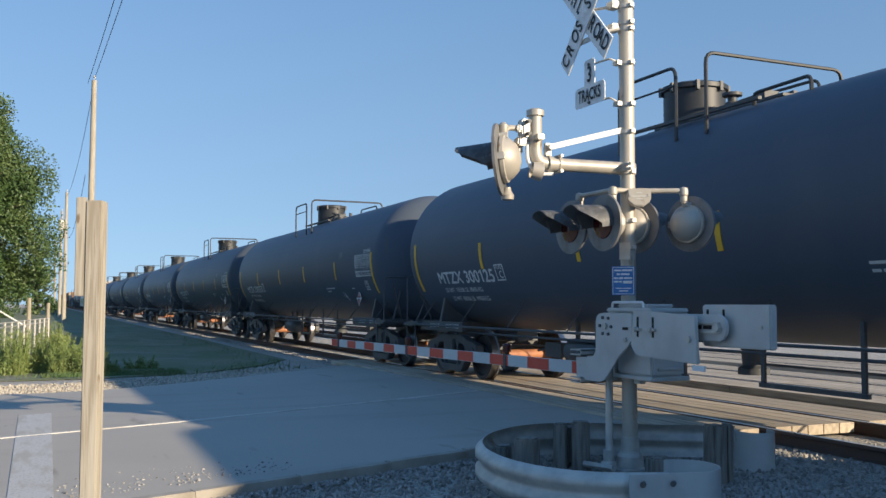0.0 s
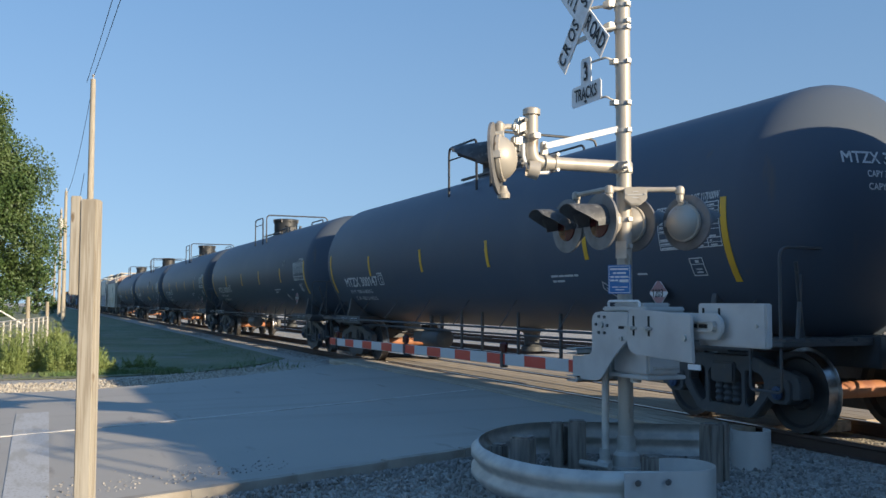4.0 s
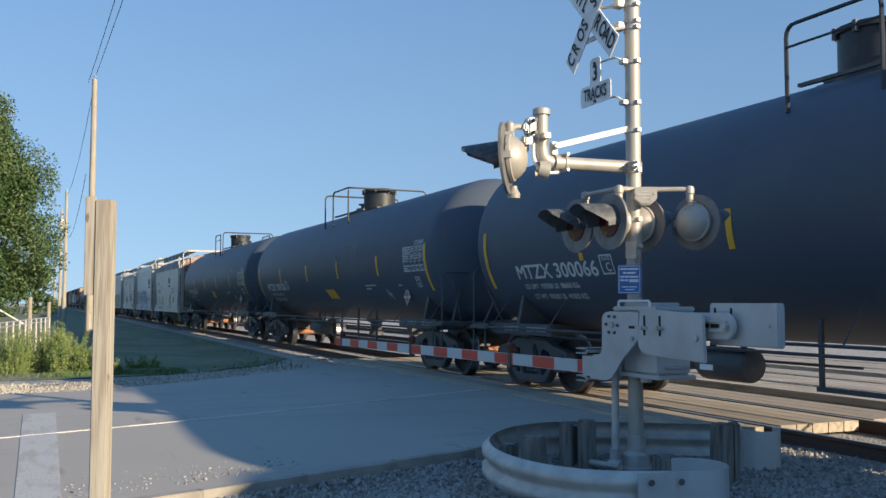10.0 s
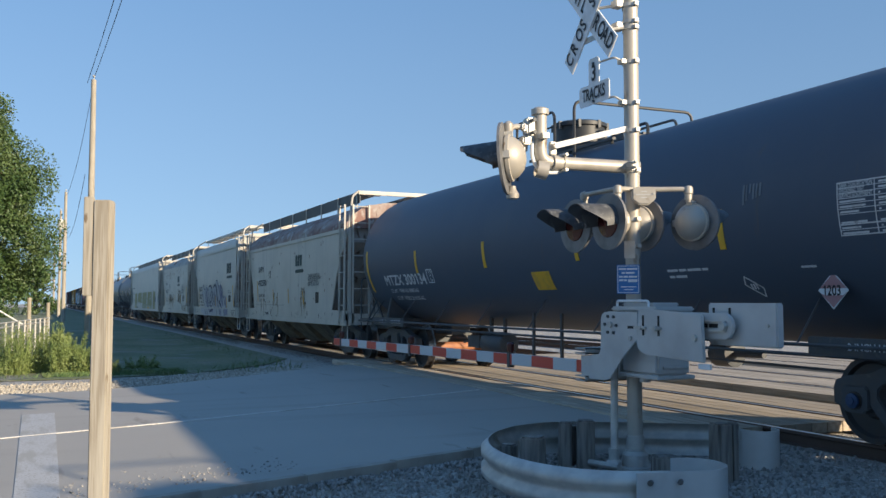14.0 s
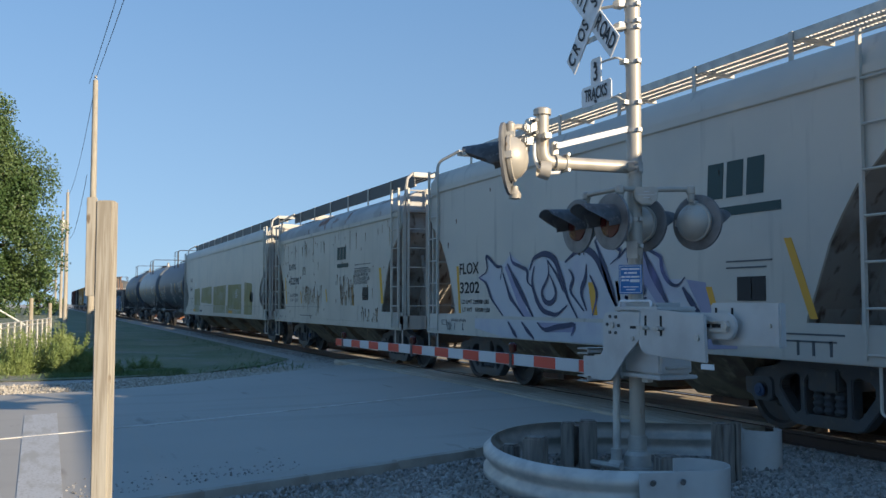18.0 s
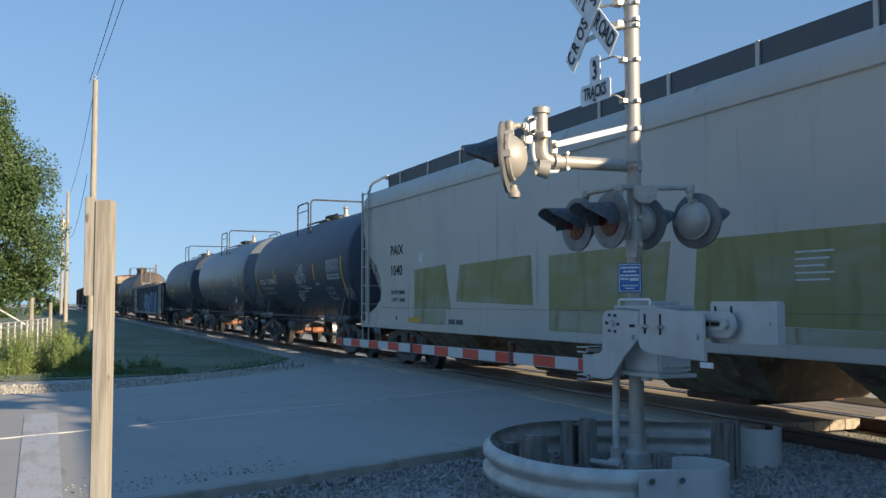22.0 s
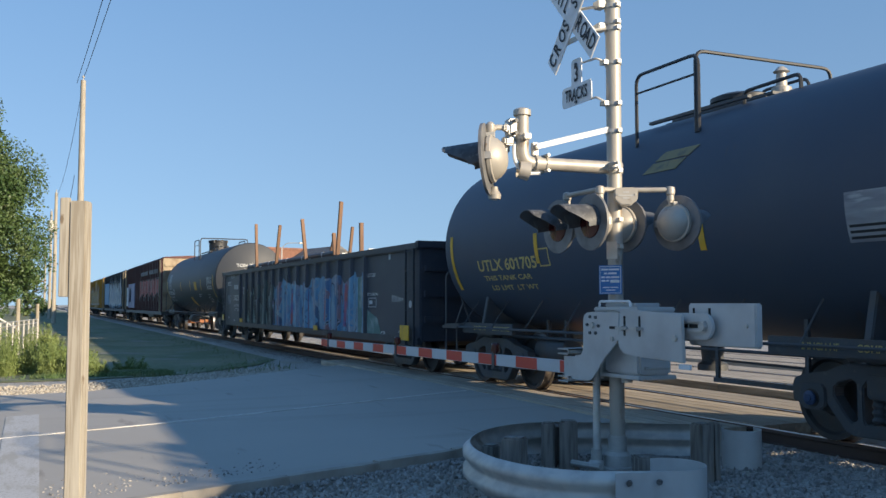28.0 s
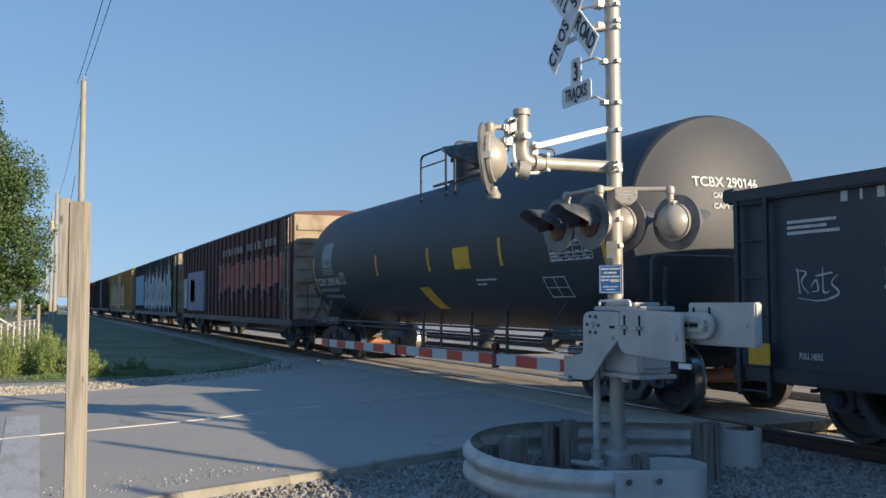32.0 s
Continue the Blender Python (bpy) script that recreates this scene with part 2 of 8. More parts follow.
POST_WOOD = paint("weathered_pine", (0.42, 0.38, 0.31), 0.85, spots=[((0.27, 0.23, 0.175), 9, 0.52, 0.66, (9, 9, 0.28)), ((0.15, 0.105, 0.07), 3.4, 0.72, 0.77, (2.2, 2.2, 1.1)), ((0.3, 0.26, 0.2), 4, 0.45, 0.62, (12, 12, 0.5)), ((0.5, 0.46, 0.38), 2, 0.5, 0.7, (6, 6, 0.4)), ((0.2, 0.15, 0.1), 5, 0.68, 0.75, (3, 3, 1.2))], bump=0.006, bump_scale=8, bump_stretch=(6, 6, 0.4))
OLD_POST = paint("grey_timber", (0.26, 0.24, 0.21), 0.9, spots=[((0.13, 0.115, 0.1), 4, 0.4, 0.65, (6, 6, 0.6))], bump=0.012, bump_scale=8, bump_stretch=(6, 6, 0.4))
PLANK = paint("worn_crossing_timber", (0.46, 0.39, 0.3), 0.9, spots=[((0.3, 0.25, 0.19), 2.5, 0.4, 0.7, (0.5, 6, 6))], bump=0.006, bump_scale=10, bump_stretch=(0.5, 6, 6), vary=0.2)
TIE = paint("creosoted_tie", (0.07, 0.055, 0.045), 0.9, bump=0.01, bump_scale=10, vary=0.25)
RAIL_RUST = paint("rail_side", (0.09, 0.055, 0.04), 0.8, bump=0.002, bump_scale=40)
BAR_PAINT = paint("worn_stop_bar_paint", (0.5, 0.49, 0.47), 0.85, spots=[((0.4, 0.38, 0.34), 3.5, 0.5, 0.66, (0.5, 2, 1)), ((0.38, 0.36, 0.32), 40, 0.52, 0.66, ONE)])
ROAD_PAINT = paint("worn_road_paint", (0.6, 0.58, 0.54), 0.85, spots=[((0.46, 0.43, 0.38), 2.2, 0.5, 0.62, ONE), ((0.42, 0.39, 0.34), 30, 0.55, 0.65, ONE)])
EDGE_EARTH = paint("brown_edge_earth", (0.36, 0.33, 0.28), 0.9, spots=[((0.24, 0.21, 0.17), 3, 0.45, 0.7, ONE)], bump=0.006, bump_scale=40)

# ---- builders ----
class Solid:
    """Vertices and faces of one mesh, put together from simple forms."""

    def __init__(self):
        self.v, self.f = [], []

    def add(self, verts, faces):
        n = len(self.v)
        self.v += [tuple(p) for p in verts]
        self.f += [tuple(i + n for i in face) for face in faces]
        return self

    def box(self, x0, x1, y0, y1, z0, z1, m=None):
        p = [Vector((x, y, z)) for x in (x0, x1) for y in (y0, y1) for z in (z0, z1)]
        if m is not None:
            p = [m @ q for q in p]
        return self.add(p, [(0, 1, 3, 2), (4, 6, 7, 5), (0, 4, 5, 1), (2, 3, 7, 6), (0, 2, 6, 4), (1, 5, 7, 3)])

    def lathe(self, origin, axis, profile, seg=16, caps=True):
        """profile: (distance along the axis, radius) rows."""
        axis, origin = Vector(axis).normalized(), Vector(origin)
        side = axis.orthogonal().normalized()
        if abs(axis.z) < 0.9:
            side = axis.cross(Vector((0, 0, 1))).normalized()
        other = axis.cross(side)
        verts, faces = [], []
        for d, r in profile:
            for i in range(seg):
                a = 2 * math.pi * i / seg
                verts.append(origin + axis * d + (side * math.cos(a) + other * math.sin(a)) * r)
        for k in range(len(profile) - 1):
            for i in range(seg):
                j = (i + 1) % seg
                faces.append((k * seg + i, k * seg + j, (k + 1) * seg + j, (k + 1) * seg + i))
        if caps:
            faces.append(tuple(range(seg))[::-1])
            faces.append(tuple((len(profile) - 1) * seg + i for i in range(seg)))
        return self.add(verts, faces)

    def rod(self, a, b, r, seg=8, r2=None):
        a, b = Vector(a), Vector(b)
        return self.lathe(a, b - a, [(0, r), ((b - a).length, r if r2 is None else r2)], seg)

    def tube(self, points, r, seg=8):
        pts = [Vector(p) for p in points]
        verts, faces, side = [], [], None
        for i, p in enumerate(pts):
            d = (pts[min(i + 1, len(pts) - 1)] - pts[max(i - 1, 0)]).normalized()
            side = d.orthogonal().normalized() if side is None else (side - d * side.dot(d)).normalized()
            other = d.cross(side)
            verts += [p + (side * math.cos(2 * math.pi * k / seg) + other * math.sin(2 * math.pi * k / seg)) * r for k in range(seg)]
        for i in range(len(pts) - 1):
            for k in range(seg):
                j = (k + 1) % seg
                faces.append((i * seg + k, i * seg + j, (i + 1) * seg + j, (i + 1) * seg + k))
        faces.append(tuple(range(seg))[::-1])
        faces.append(tuple((len(pts) - 1) * seg + k for k in range(seg)))
        return self.add(verts, faces)

    def prism(self, outline, depth, m):
        """outline in the local xy plane of m, thickened along its z from 0 to depth."""
        n = len(outline)
        v = [m @ Vector((x, y, 0)) for x, y in outline] + [m @ Vector((x, y, depth)) for x, y in outline]
        return self.add(v, [tuple(range(n))[::-1], tuple(range(n, 2 * n))] + [(i, (i + 1) % n, n + (i + 1) % n, n + i) for i in range(n)])


XZ = Matrix(((1, 0, 0, 0), (0, 0, 1, 0), (0, 1, 0, 0), (0, 0, 0, 1)))      # outline x, z; thickness along +y
YZ = Matrix(((0, 0, 1, 0), (1, 0, 0, 0), (0, 1, 0, 0), (0, 0, 0, 1)))      # outline y, z; thickness along +x


def mesh_of(name, s, material, bevel=0.0, smooth=35):
    me = bpy.data.meshes.new(name)
    me.from_pydata(s.v, [], s.f)
    bm = bmesh.new()
    bm.from_mesh(me)
    bmesh.ops.recalc_face_normals(bm, faces=bm.faces)
    if bevel:
        sharp = [e for e in bm.edges if e.is_manifold and e.calc_face_angle(0) > radians(40)]
        bmesh.ops.bevel(bm, geom=sharp, offset=bevel, segments=2, affect="EDGES", clamp_overlap=True)
    bm.to_mesh(me)
    bm.free()
    if smooth:
        me.polygons.foreach_set("use_smooth", [True] * len(me.polygons))
        me.set_sharp_from_angle(angle=radians(smooth))
    me.materials.append(material)
    return me


def part(name, s, material, parent=None, label="", bevel=0.0, at=None, smooth=35):
    ob = new(name, s if isinstance(s, bpy.types.Mesh) else mesh_of(name, s, material, bevel, smooth))
    ob.parent = parent
    if at is not None:
        ob.matrix_basis = at
    if label:
        ob["label"] = label
    return ob


def thing(name, label, category, at=None, group="", kind=""):
    ob = tagged(new(name), label, category, group, kind)
    if at is not None:
        ob.matrix_basis = at
    return ob


def rounded(points, r, steps=4):
    """A polyline with its inner corners rounded."""
    pts = [Vector(p) for p in points]
    out = [pts[0]]
    for a, b, c in zip(pts, pts[1:], pts[2:]):
        d1, d2 = (a - b), (c - b)
        k = min(r, d1.length / 2, d2.length / 2)
        p, q = b + d1.normalized() * k, b + d2.normalized() * k
        for i in range(steps + 1):
            t = i / steps
            out.append(p * (1 - t) ** 2 + b * 2 * t * (1 - t) + q * t ** 2)
    return out + [pts[-1]]


LETTERS = {}


def glyphs(text, bold):
    cu = bpy.data.curves.new("lettering", "FONT")
    cu.body, cu.resolution_u, cu.offset = text, 3, bold
    ob = bpy.data.objects.new("lettering", cu)
    me = bpy.data.meshes.new_from_object(ob)
    out = [v.co.copy() for v in me.vertices], [tuple(p.vertices) for p in me.polygons]
    bpy.data.objects.remove(ob)
    bpy.data.meshes.remove(me)
    bpy.data.curves.remove(cu)
    return out


BOLD_M = [(0.053, 0), (0.053, 0.69), (0.2, 0.69), (0.391, 0.43), (0.582, 0.69), (0.729, 0.69), (0.729, 0), (0.595, 0), (0.595, 0.49), (0.43, 0.25), (0.352, 0.25), (0.187, 0.49), (0.187, 0)]
BOLD_M_FACES = [(0, 1, 11, 12), (1, 2, 11), (2, 3, 10, 11), (3, 9, 10), (3, 4, 8, 9), (4, 5, 8), (5, 6, 7, 8)]

BOLD_ONE = [(0.2, 0), (0.2, 0.69), (0.34, 0.69), (0.34, 0), (0.2, 0.55), (0.06, 0.46), (0.06, 0.57)]
BOLD = {"M": (BOLD_M, BOLD_M_FACES, 0.78), "1": (BOLD_ONE, [(0, 3, 2, 1), (1, 6, 5, 4)], 0.52)}


def letters(text, size):
    """Flat bold lettering of a cap height `size`, from the origin along x, as a list of vertices and faces."""
    if text not in LETTERS:
        v, f = glyphs(text, 0.02)
        for i, c in enumerate(text):
            if c in BOLD:
                outline, faces, wide = BOLD[c]
                x = max(p.x for p in glyphs(text[:i] + "H", 0.0)[0]) - max(p.x for p in glyphs("H", 0.0)[0]) if i else 0.0
                f = [t for t in f if not x < sum(v[k].x for k in t) / len(t) < x + wide]
                n = len(v)
                v = v + [Vector((x + a, b, 0)) for a, b in outline]
                f = f + [tuple(k + n for k in t) for t in faces]
        LETTERS[text] = (v, f)
    v, f = LETTERS[text]
    k = size / 0.69
    return [p * k for p in v], f


def lettering(text, size, at, squeeze=1.0):
    """Lettering as a Solid in the xy plane of at, a few millimetres proud."""
    s = Solid()
    v, f = letters(text, size)
    return s.add([at @ Vector((p.x * squeeze, p.y, 0.004)) for p in v], f)


FACE_NEAR = Matrix(((1, 0, 0, 0), (0, 0, -1, 0), (0, 1, 0, 0), (0, 0, 0, 1)))     # x along, y up, facing -y


# ---- rolling stock: x towards the train's head, -y towards the near side, z from the rail ----
TRACK_Y = 8.46
WHEEL_R = 0.45


def wheelset_mesh():
    s = Solid()
    s.rod((0, -1.0, 0), (0, 1.0, 0), 0.085, 12)
    for sgn in (-1, 1):
        prof = [(-0.07, 0.13), (-0.06, 0.18), (-0.03, 0.2), (-0.03, 0.36), (-0.065, 0.39), (-0.065, WHEEL_R - 0.004), (0.065, WHEEL_R), (0.07, 0.485), (0.085, 0.485), (0.09, 0.4), (0.03, 0.36), (0.0, 0.2), (0.08, 0.16), (0.1, 0.12)]
        s.lathe((0, sgn * 0.75, 0), (0, -sgn, 0), prof, 28)
        for k in range(3):
            a = 2 * math.pi * k / 3
            s.rod((0.055 * math.cos(a), sgn * 1.0, 0.055 * math.sin(a)), (0.055 * math.cos(a), sgn * 1.1, 0.055 * math.sin(a)), 0.018, 6)
        s.rod((0, sgn * 1.0, 0), (0, sgn * 1.085, 0), 0.095, 14)
    return s


WHEELSET = mesh_of("wheelset", wheelset_mesh(), WHEEL)
# the rolled tread and the flange are worn bright
WHEELSET.materials.append(TREAD)
for face in WHEELSET.polygons:
    if math.hypot(face.center.x, face.center.z) > 0.44:
        face.material_index = 1
AXLE = mesh_of("axle", Solid().rod((0, -0.67, 0), (0, 0.67, 0), 0.092, 16).rod((0, -0.45, 0), (0, 0.45, 0), 0.097, 16), ORANGE)
WHEELSETS = []


def plate_with_holes(outer, holes, depth, m):
    """A flat casting: an outline with openings, thickened along m's z."""
    bm = bmesh.new()
    edges = []
    for loop in [outer] + holes:
        vs = [bm.verts.new((x, y, 0)) for x, y in loop]
        edges += [bm.edges.new((a, b)) for a, b in zip(vs, vs[1:] + vs[:1])]
    bmesh.ops.triangle_fill(bm, use_beauty=True, use_dissolve=False, edges=edges, normal=(0, 0, 1))
    made = bmesh.ops.extrude_face_region(bm, geom=bm.faces[:])
    bmesh.ops.translate(bm, vec=(0, 0, depth), verts=[g for g in made["geom"] if isinstance(g, bmesh.types.BMVert)])
    bm.verts.index_update()
    s = Solid().add([m @ v.co for v in bm.verts], [tuple(v.index for v in f.verts) for f in bm.faces])
    bm.free()
    return s


def sideframe_mesh(sgn):
    """A cast truck side: arched top, dropped middle, three openings, jaws over the bearings."""
    right = [(0.45, 0.82), (0.58, 0.79), (0.72, 0.73), (1.0, 0.69), (1.15, 0.64), (1.18, 0.56), (1.17, 0.4), (1.05, 0.38), (1.03, 0.48), (0.98, 0.53), (0.8, 0.53), (0.76, 0.48), (0.72, 0.4), (0.6, 0.27), (0.5, 0.16), (0.4, 0.12)]
    outer = right + [(-x, z) for x, z in reversed(right)]
    window = [(0.35, 0.27), (0.41, 0.25), (0.47, 0.3), (0.63, 0.5), (0.62, 0.58), (0.56, 0.63), (0.42, 0.67), (0.35, 0.64)]
    holes = [[(-0.25, 0.25), (0.25, 0.25), (0.27, 0.3), (0.27, 0.6), (0.22, 0.66), (-0.22, 0.66), (-0.27, 0.6), (-0.27, 0.3)], window, [(-x, z) for x, z in reversed(window)]]
    return plate_with_holes(outer, holes, 0.15, Matrix.Translation((0, sgn * 0.98 - 0.075, 0)) @ XZ)


SIDEFRAME = {s: mesh_of("sideframe", sideframe_mesh(s), IRON, 0.012) for s in (-1, 1)}
BEARING = mesh_of("bearing_box", Solid().prism([(-0.17, 0.38), (-0.1, 0.33), (0.1, 0.33), (0.17, 0.38), (0.17, 0.56), (0.12, 0.6), (-0.12, 0.6), (-0.17, 0.56)], 0.2, Matrix.Translation((0, -0.1, 0)) @ XZ), IRON, 0.012)
SPRING = mesh_of("spring", Solid().lathe((0, 0, 0.26), (0, 0, 1), [(0.035 * i, 0.075 if i % 2 else 0.055) for i in range(10)], 10), IRON)
BOLSTER = mesh_of("bolster", Solid().box(-0.2, 0.2, -1.1, 1.1, 0.5, 0.74).box(-0.3, 0.3, -0.3, 0.3, 0.7, 0.86), IRON, 0.02)
CAPS = mesh_of("bearing_cap", Solid().lathe((0, 0, 0), (0, -1, 0), [(0, 0.075), (0.02, 0.075), (0.03, 0.04), (0.04, 0.04)], 14), BLUE_CAP)


def truck(parent, x, painted_axle=False):
    """A two-axle truck under a car, with its sideframes, springs and wheelsets."""
    t = part("truck", BOLSTER, IRON, parent, at=pose(x, 0, 0))
    for s in (-1, 1):
        part("sideframe", SIDEFRAME[s], IRON, t)
        for k in (-0.89, 0.89):
            part("bearing_box", BEARING, IRON, t, at=pose(k, s * 0.98, 0))
        for k in (-0.13, 0.0, 0.13):
            part("spring", SPRING, IRON, t, at=pose(k * 1.1, s * 0.98, 0))
    for k in (-0.89, 0.89):
        w = part("wheelset", WHEELSET, WHEEL, t, at=pose(k, 0, WHEEL_R))
        WHEELSETS.append(w)
        if painted_axle:
            part("axle", AXLE, ORANGE, t, "orange-painted axle", at=pose(k, 0, WHEEL_R))
        part("bearing_cap", CAPS, BLUE_CAP, t, "round blue bearing cap", at=pose(k, -1.1, WHEEL_R))
    return t


COUPLER = mesh_of("coupler", Solid().box(-0.3, 0.42, -0.09, 0.09, 0.76, 0.95).box(0.3, 0.62, -0.17, 0.15, 0.72, 1.0).box(0.5, 0.7, -0.17, -0.02, 0.74, 0.98), IRON, 0.02)
HOSE = mesh_of("brake_hose", Solid().tube(rounded([(0, 0.3, 0.75), (0.25, 0.3, 0.7), (0.4, 0.28, 0.42), (0.6, 0.2, 0.4)], 0.15), 0.025), BLACK)


def couplers(parent, half):
    for s in (0, 180):
        part("coupler", COUPLER, IRON, parent, at=pose(0, 0, 0, 0, 0, s) @ pose(half - 0.6, 0, 0))
        part("brake_hose", HOSE, BLACK, parent, at=pose(0, 0, 0, 0, 0, s) @ pose(half - 0.7, 0, 0))


def on_tank(s, R, zc):
    """Bends what lies in the plane of x and height on to the near side of a lying cylinder."""
    out = Solid()
    out.f = s.f
    for x, y, z in s.v:
        a = math.asin(max(-0.97, min(0.97, (z - zc) / R)))
        out.v.append((x, -(R + 0.004 + y) * math.cos(a), zc + (R + 0.004 + y) * math.sin(a)))
    return out


def strip(x0, x1, z0, z1, n=8):
    """A thin upright band in short steps, ready to be bent."""
    s = Solid()
    v = [(x, d, z0 + (z1 - z0) * i / n) for i in range(n + 1) for x, d in ((x0, 0), (x1, 0), (x1, 0.004), (x0, 0.004))]
    f = [(4 * i + a, 4 * i + b, 4 * i + 4 + b, 4 * i + 4 + a) for i in range(n) for a, b in ((0, 1), (1, 2), (2, 3), (3, 0))]
    return s.add(v, f + [(0, 1, 2, 3), (4 * n, 4 * n + 1, 4 * n + 2, 4 * n + 3)])


def flat_text(text, size, x, z, squeeze=1.0, width=0.0):
    s = Solid()
    v, f = letters(text, size)
    if width:
        squeeze = width / max(v[i].x for t in f for i in t)
    return s.add([(x + p.x * squeeze, 0, z + p.y) for p in v], f)


def words_of(s, gap):
    """Splits flat lettering into its words, wherever the space along x is wider than gap."""
    spans = sorted((min(s.v[i][0] for i in f), max(s.v[i][0] for i in f), f) for f in s.f)
    groups, reach = [], None
    for lo, hi, f in spans:
        if reach is None or lo > reach + gap:
            groups.append([])
            reach = hi
        groups[-1].append(f)
        reach = max(reach, hi)
    for faces in groups:
        used = sorted({i for f in faces for i in f})
        at = {i: k for k, i in enumerate(used)}
        yield Solid().add([s.v[i] for i in used], [tuple(at[i] for i in f) for f in faces])


def ladder(parent, x, y, z0, z1, w, material, along="x"):
    s = Solid()
    d = (w / 2, 0) if along == "x" else (0, w / 2)
    for k in (-1, 1):
        s.box(x + k * d[0] - 0.02, x + k * d[0] + 0.02, y + k * d[1] - 0.02, y + k * d[1] + 0.02, z0, z1)
    n = int((z1 - z0) / 0.4)
    for i in range(n + 1):
        z = z0 + 0.05 + i * (z1 - z0 - 0.1) / max(1, n)
        s.rod((x - d[0], y - d[1], z), (x + d[0], y + d[1], z), 0.014, 6)
    return part("ladder", s, material, parent)


TREAD_SLAT = mesh_of("tread_slat", Solid().box(-0.31, 0.31, -0.13, 0.13, 0, 0.03), IRON)
GRATE_BAR = mesh_of("grating_bar", Solid().box(0, 1, -0.03, 0.03, 0, 0.04), IRON)


def tank_car(centre, mark, label, paint_of=None, half=8.87, R=1.5, zc=2.45, barrel=None, truck_x=None, dome=True, stencil=None, rail_x=(-1.03, 0.8), table=True, placard="", patch=None, lines=None, tag_x=None, end_mark="", end_lines=(), ends_yellow=True, bars=None, mark_w=2.38, table_at=6.2, sprays=(), panel=None, mark_z=1.8, patch_paint=None, patch2=None, hazard=True, flip=False, scuffs=()):
    paint_of = paint_of or TANK_BLACK
    stencil = stencil or STENCIL
    car = thing("tank_car", label, "tank car", pose(centre, TRACK_Y, 0), "cars of the freight train")
    cyl = (half - 1.02) if barrel is None else barrel + 0.14
    head = 0.52 if barrel is None else 0.46
    dish, rim = head - 0.14, 0.95 * R
    ball = (rim * rim + dish * dish) / (2 * dish)

    def bulge(r):
        """How far the dished tank end stands out beyond the barrel at a distance r from its middle."""
        if r <= rim:
            return 0.14 + math.sqrt(ball * ball - r * r) - (ball - dish)
        return 0.14 * math.sqrt(max(0.0, 1 - ((r - rim) / (R - rim)) ** 2))
    prof = [(-cyl - bulge(R * k / 10), max(0.02, R * k / 10)) for k in range(10)] + [(-cyl - bulge(R * q), R * q) for q in (0.95, 0.97, 0.985, 0.995)] + [(-cyl, R), (-cyl * 0.33, R)]
    if barrel is None:
        fore, deep = cyl - 0.3, 0.84
        steps = [math.pi / 2 * k / 14 for k in range(15)]
        prof += [(cyl * 0.33, R)] + [(fore + deep * math.sin(a), max(0.02, R * math.cos(a))) for a in steps]
    else:
        prof += [(-d, r) for d, r in prof][::-1]

    def front(r):
        """The lengthwise place of the leading tank end at a distance r from its middle."""
        return cyl - 0.3 + 0.84 * math.sqrt(1 - (r / R) ** 2) if barrel is None else cyl + bulge(r)
    part("tank", Solid().lathe((0, 0, zc), (1, 0, 0), prof, 80), paint_of, car, smooth=28)
    tx = (half - 2.02) if truck_x is None else truck_x
    for s in (-1, 1):
        sill = Solid().box(min(s * (half - 0.55), s * (cyl - 2.2)), max(s * (half - 0.55), s * (cyl - 2.2)), -0.22, 0.22, 0.72, zc - R + 0.12)
        sill.box(s * tx - 0.3, s * tx + 0.3, -1.25, 1.25, 0.86, 1.06)
        sill.prism([(-1.3, 1.0), (1.3, 1.0), (1.15, zc - 0.75), (0.8, zc - 1.15), (-0.8, zc - 1.15), (-1.15, zc - 0.75)], 0.1, Matrix.Translation((s * tx - 0.05, 0, 0)) @ YZ)
        part("end_sill", sill, IRON, car, bevel=0.012)
        xa, xb = sorted((s * (half - 1.2), s * (tx - 1.2)))
        plate = part("side_plate", Solid().box(xa, xb, -1.36, -1.3, 0.9, 1.08), IRON, car, bevel=0.008)
        for word, at in (("2 INCH HF", 0.25), ("COMP SHOES", 0.62)):
            wt = flat_text(word, 0.07, xa + (xb - xa) * at, 0.96)
            part("stencil", Solid().add([(x, -1.364, z) for x, y, z in wt.v], wt.f), stencil, plate)
        for za, zb in ((1.02, 1.85), (1.85, 1.02)):
            part("end_brace", Solid().rod((s * (half - 0.68), -1.25, za), (s * (cyl + 0.12), -0.95, zb), 0.022, 6), IRON, car)
        x0, x1 = sorted((s * (half - 0.62), s * (half - 1.25)))
        ep = part("end_platform", Solid().box(x0, x1, -1.5, 1.5, 0.97, 1.018), IRON, car, bevel=0.008)
        for i in range(9):
            part("tread_slat", TREAD_SLAT, IRON, ep, at=pose((x0 + x1) / 2, -1.32 + i * 0.33, 1.02))
        hr = Solid()
        xe = s * (half - 0.7)
        hr.tube(rounded([(xe, -1.45, 1.05), (xe, -1.45, 2.0), (xe, 1.45, 2.0), (xe, 1.45, 1.05)], 0.12), 0.018, 6)
        hr.tube(rounded([(xe, -1.45, 0.95), (xe, -1.45, 0.5), (xe - s * 0.45, -1.45, 0.5), (xe - s * 0.45, -1.45, 0.95)], 0.06), 0.016, 6)
        part("end_handrail", hr, IRON, car)
        truck(car, s * tx, True)
    couplers(car, half)
    # side handrail and the gear below
    rail = Solid().tube([(-half + 1.2, -1.46, 1.0), (half - 1.2, -1.46, 1.0)], 0.02, 6)
    rail.tube([(-half + 1.2, 1.46, 1.0), (half - 1.2, 1.46, 1.0)], 0.02, 6)
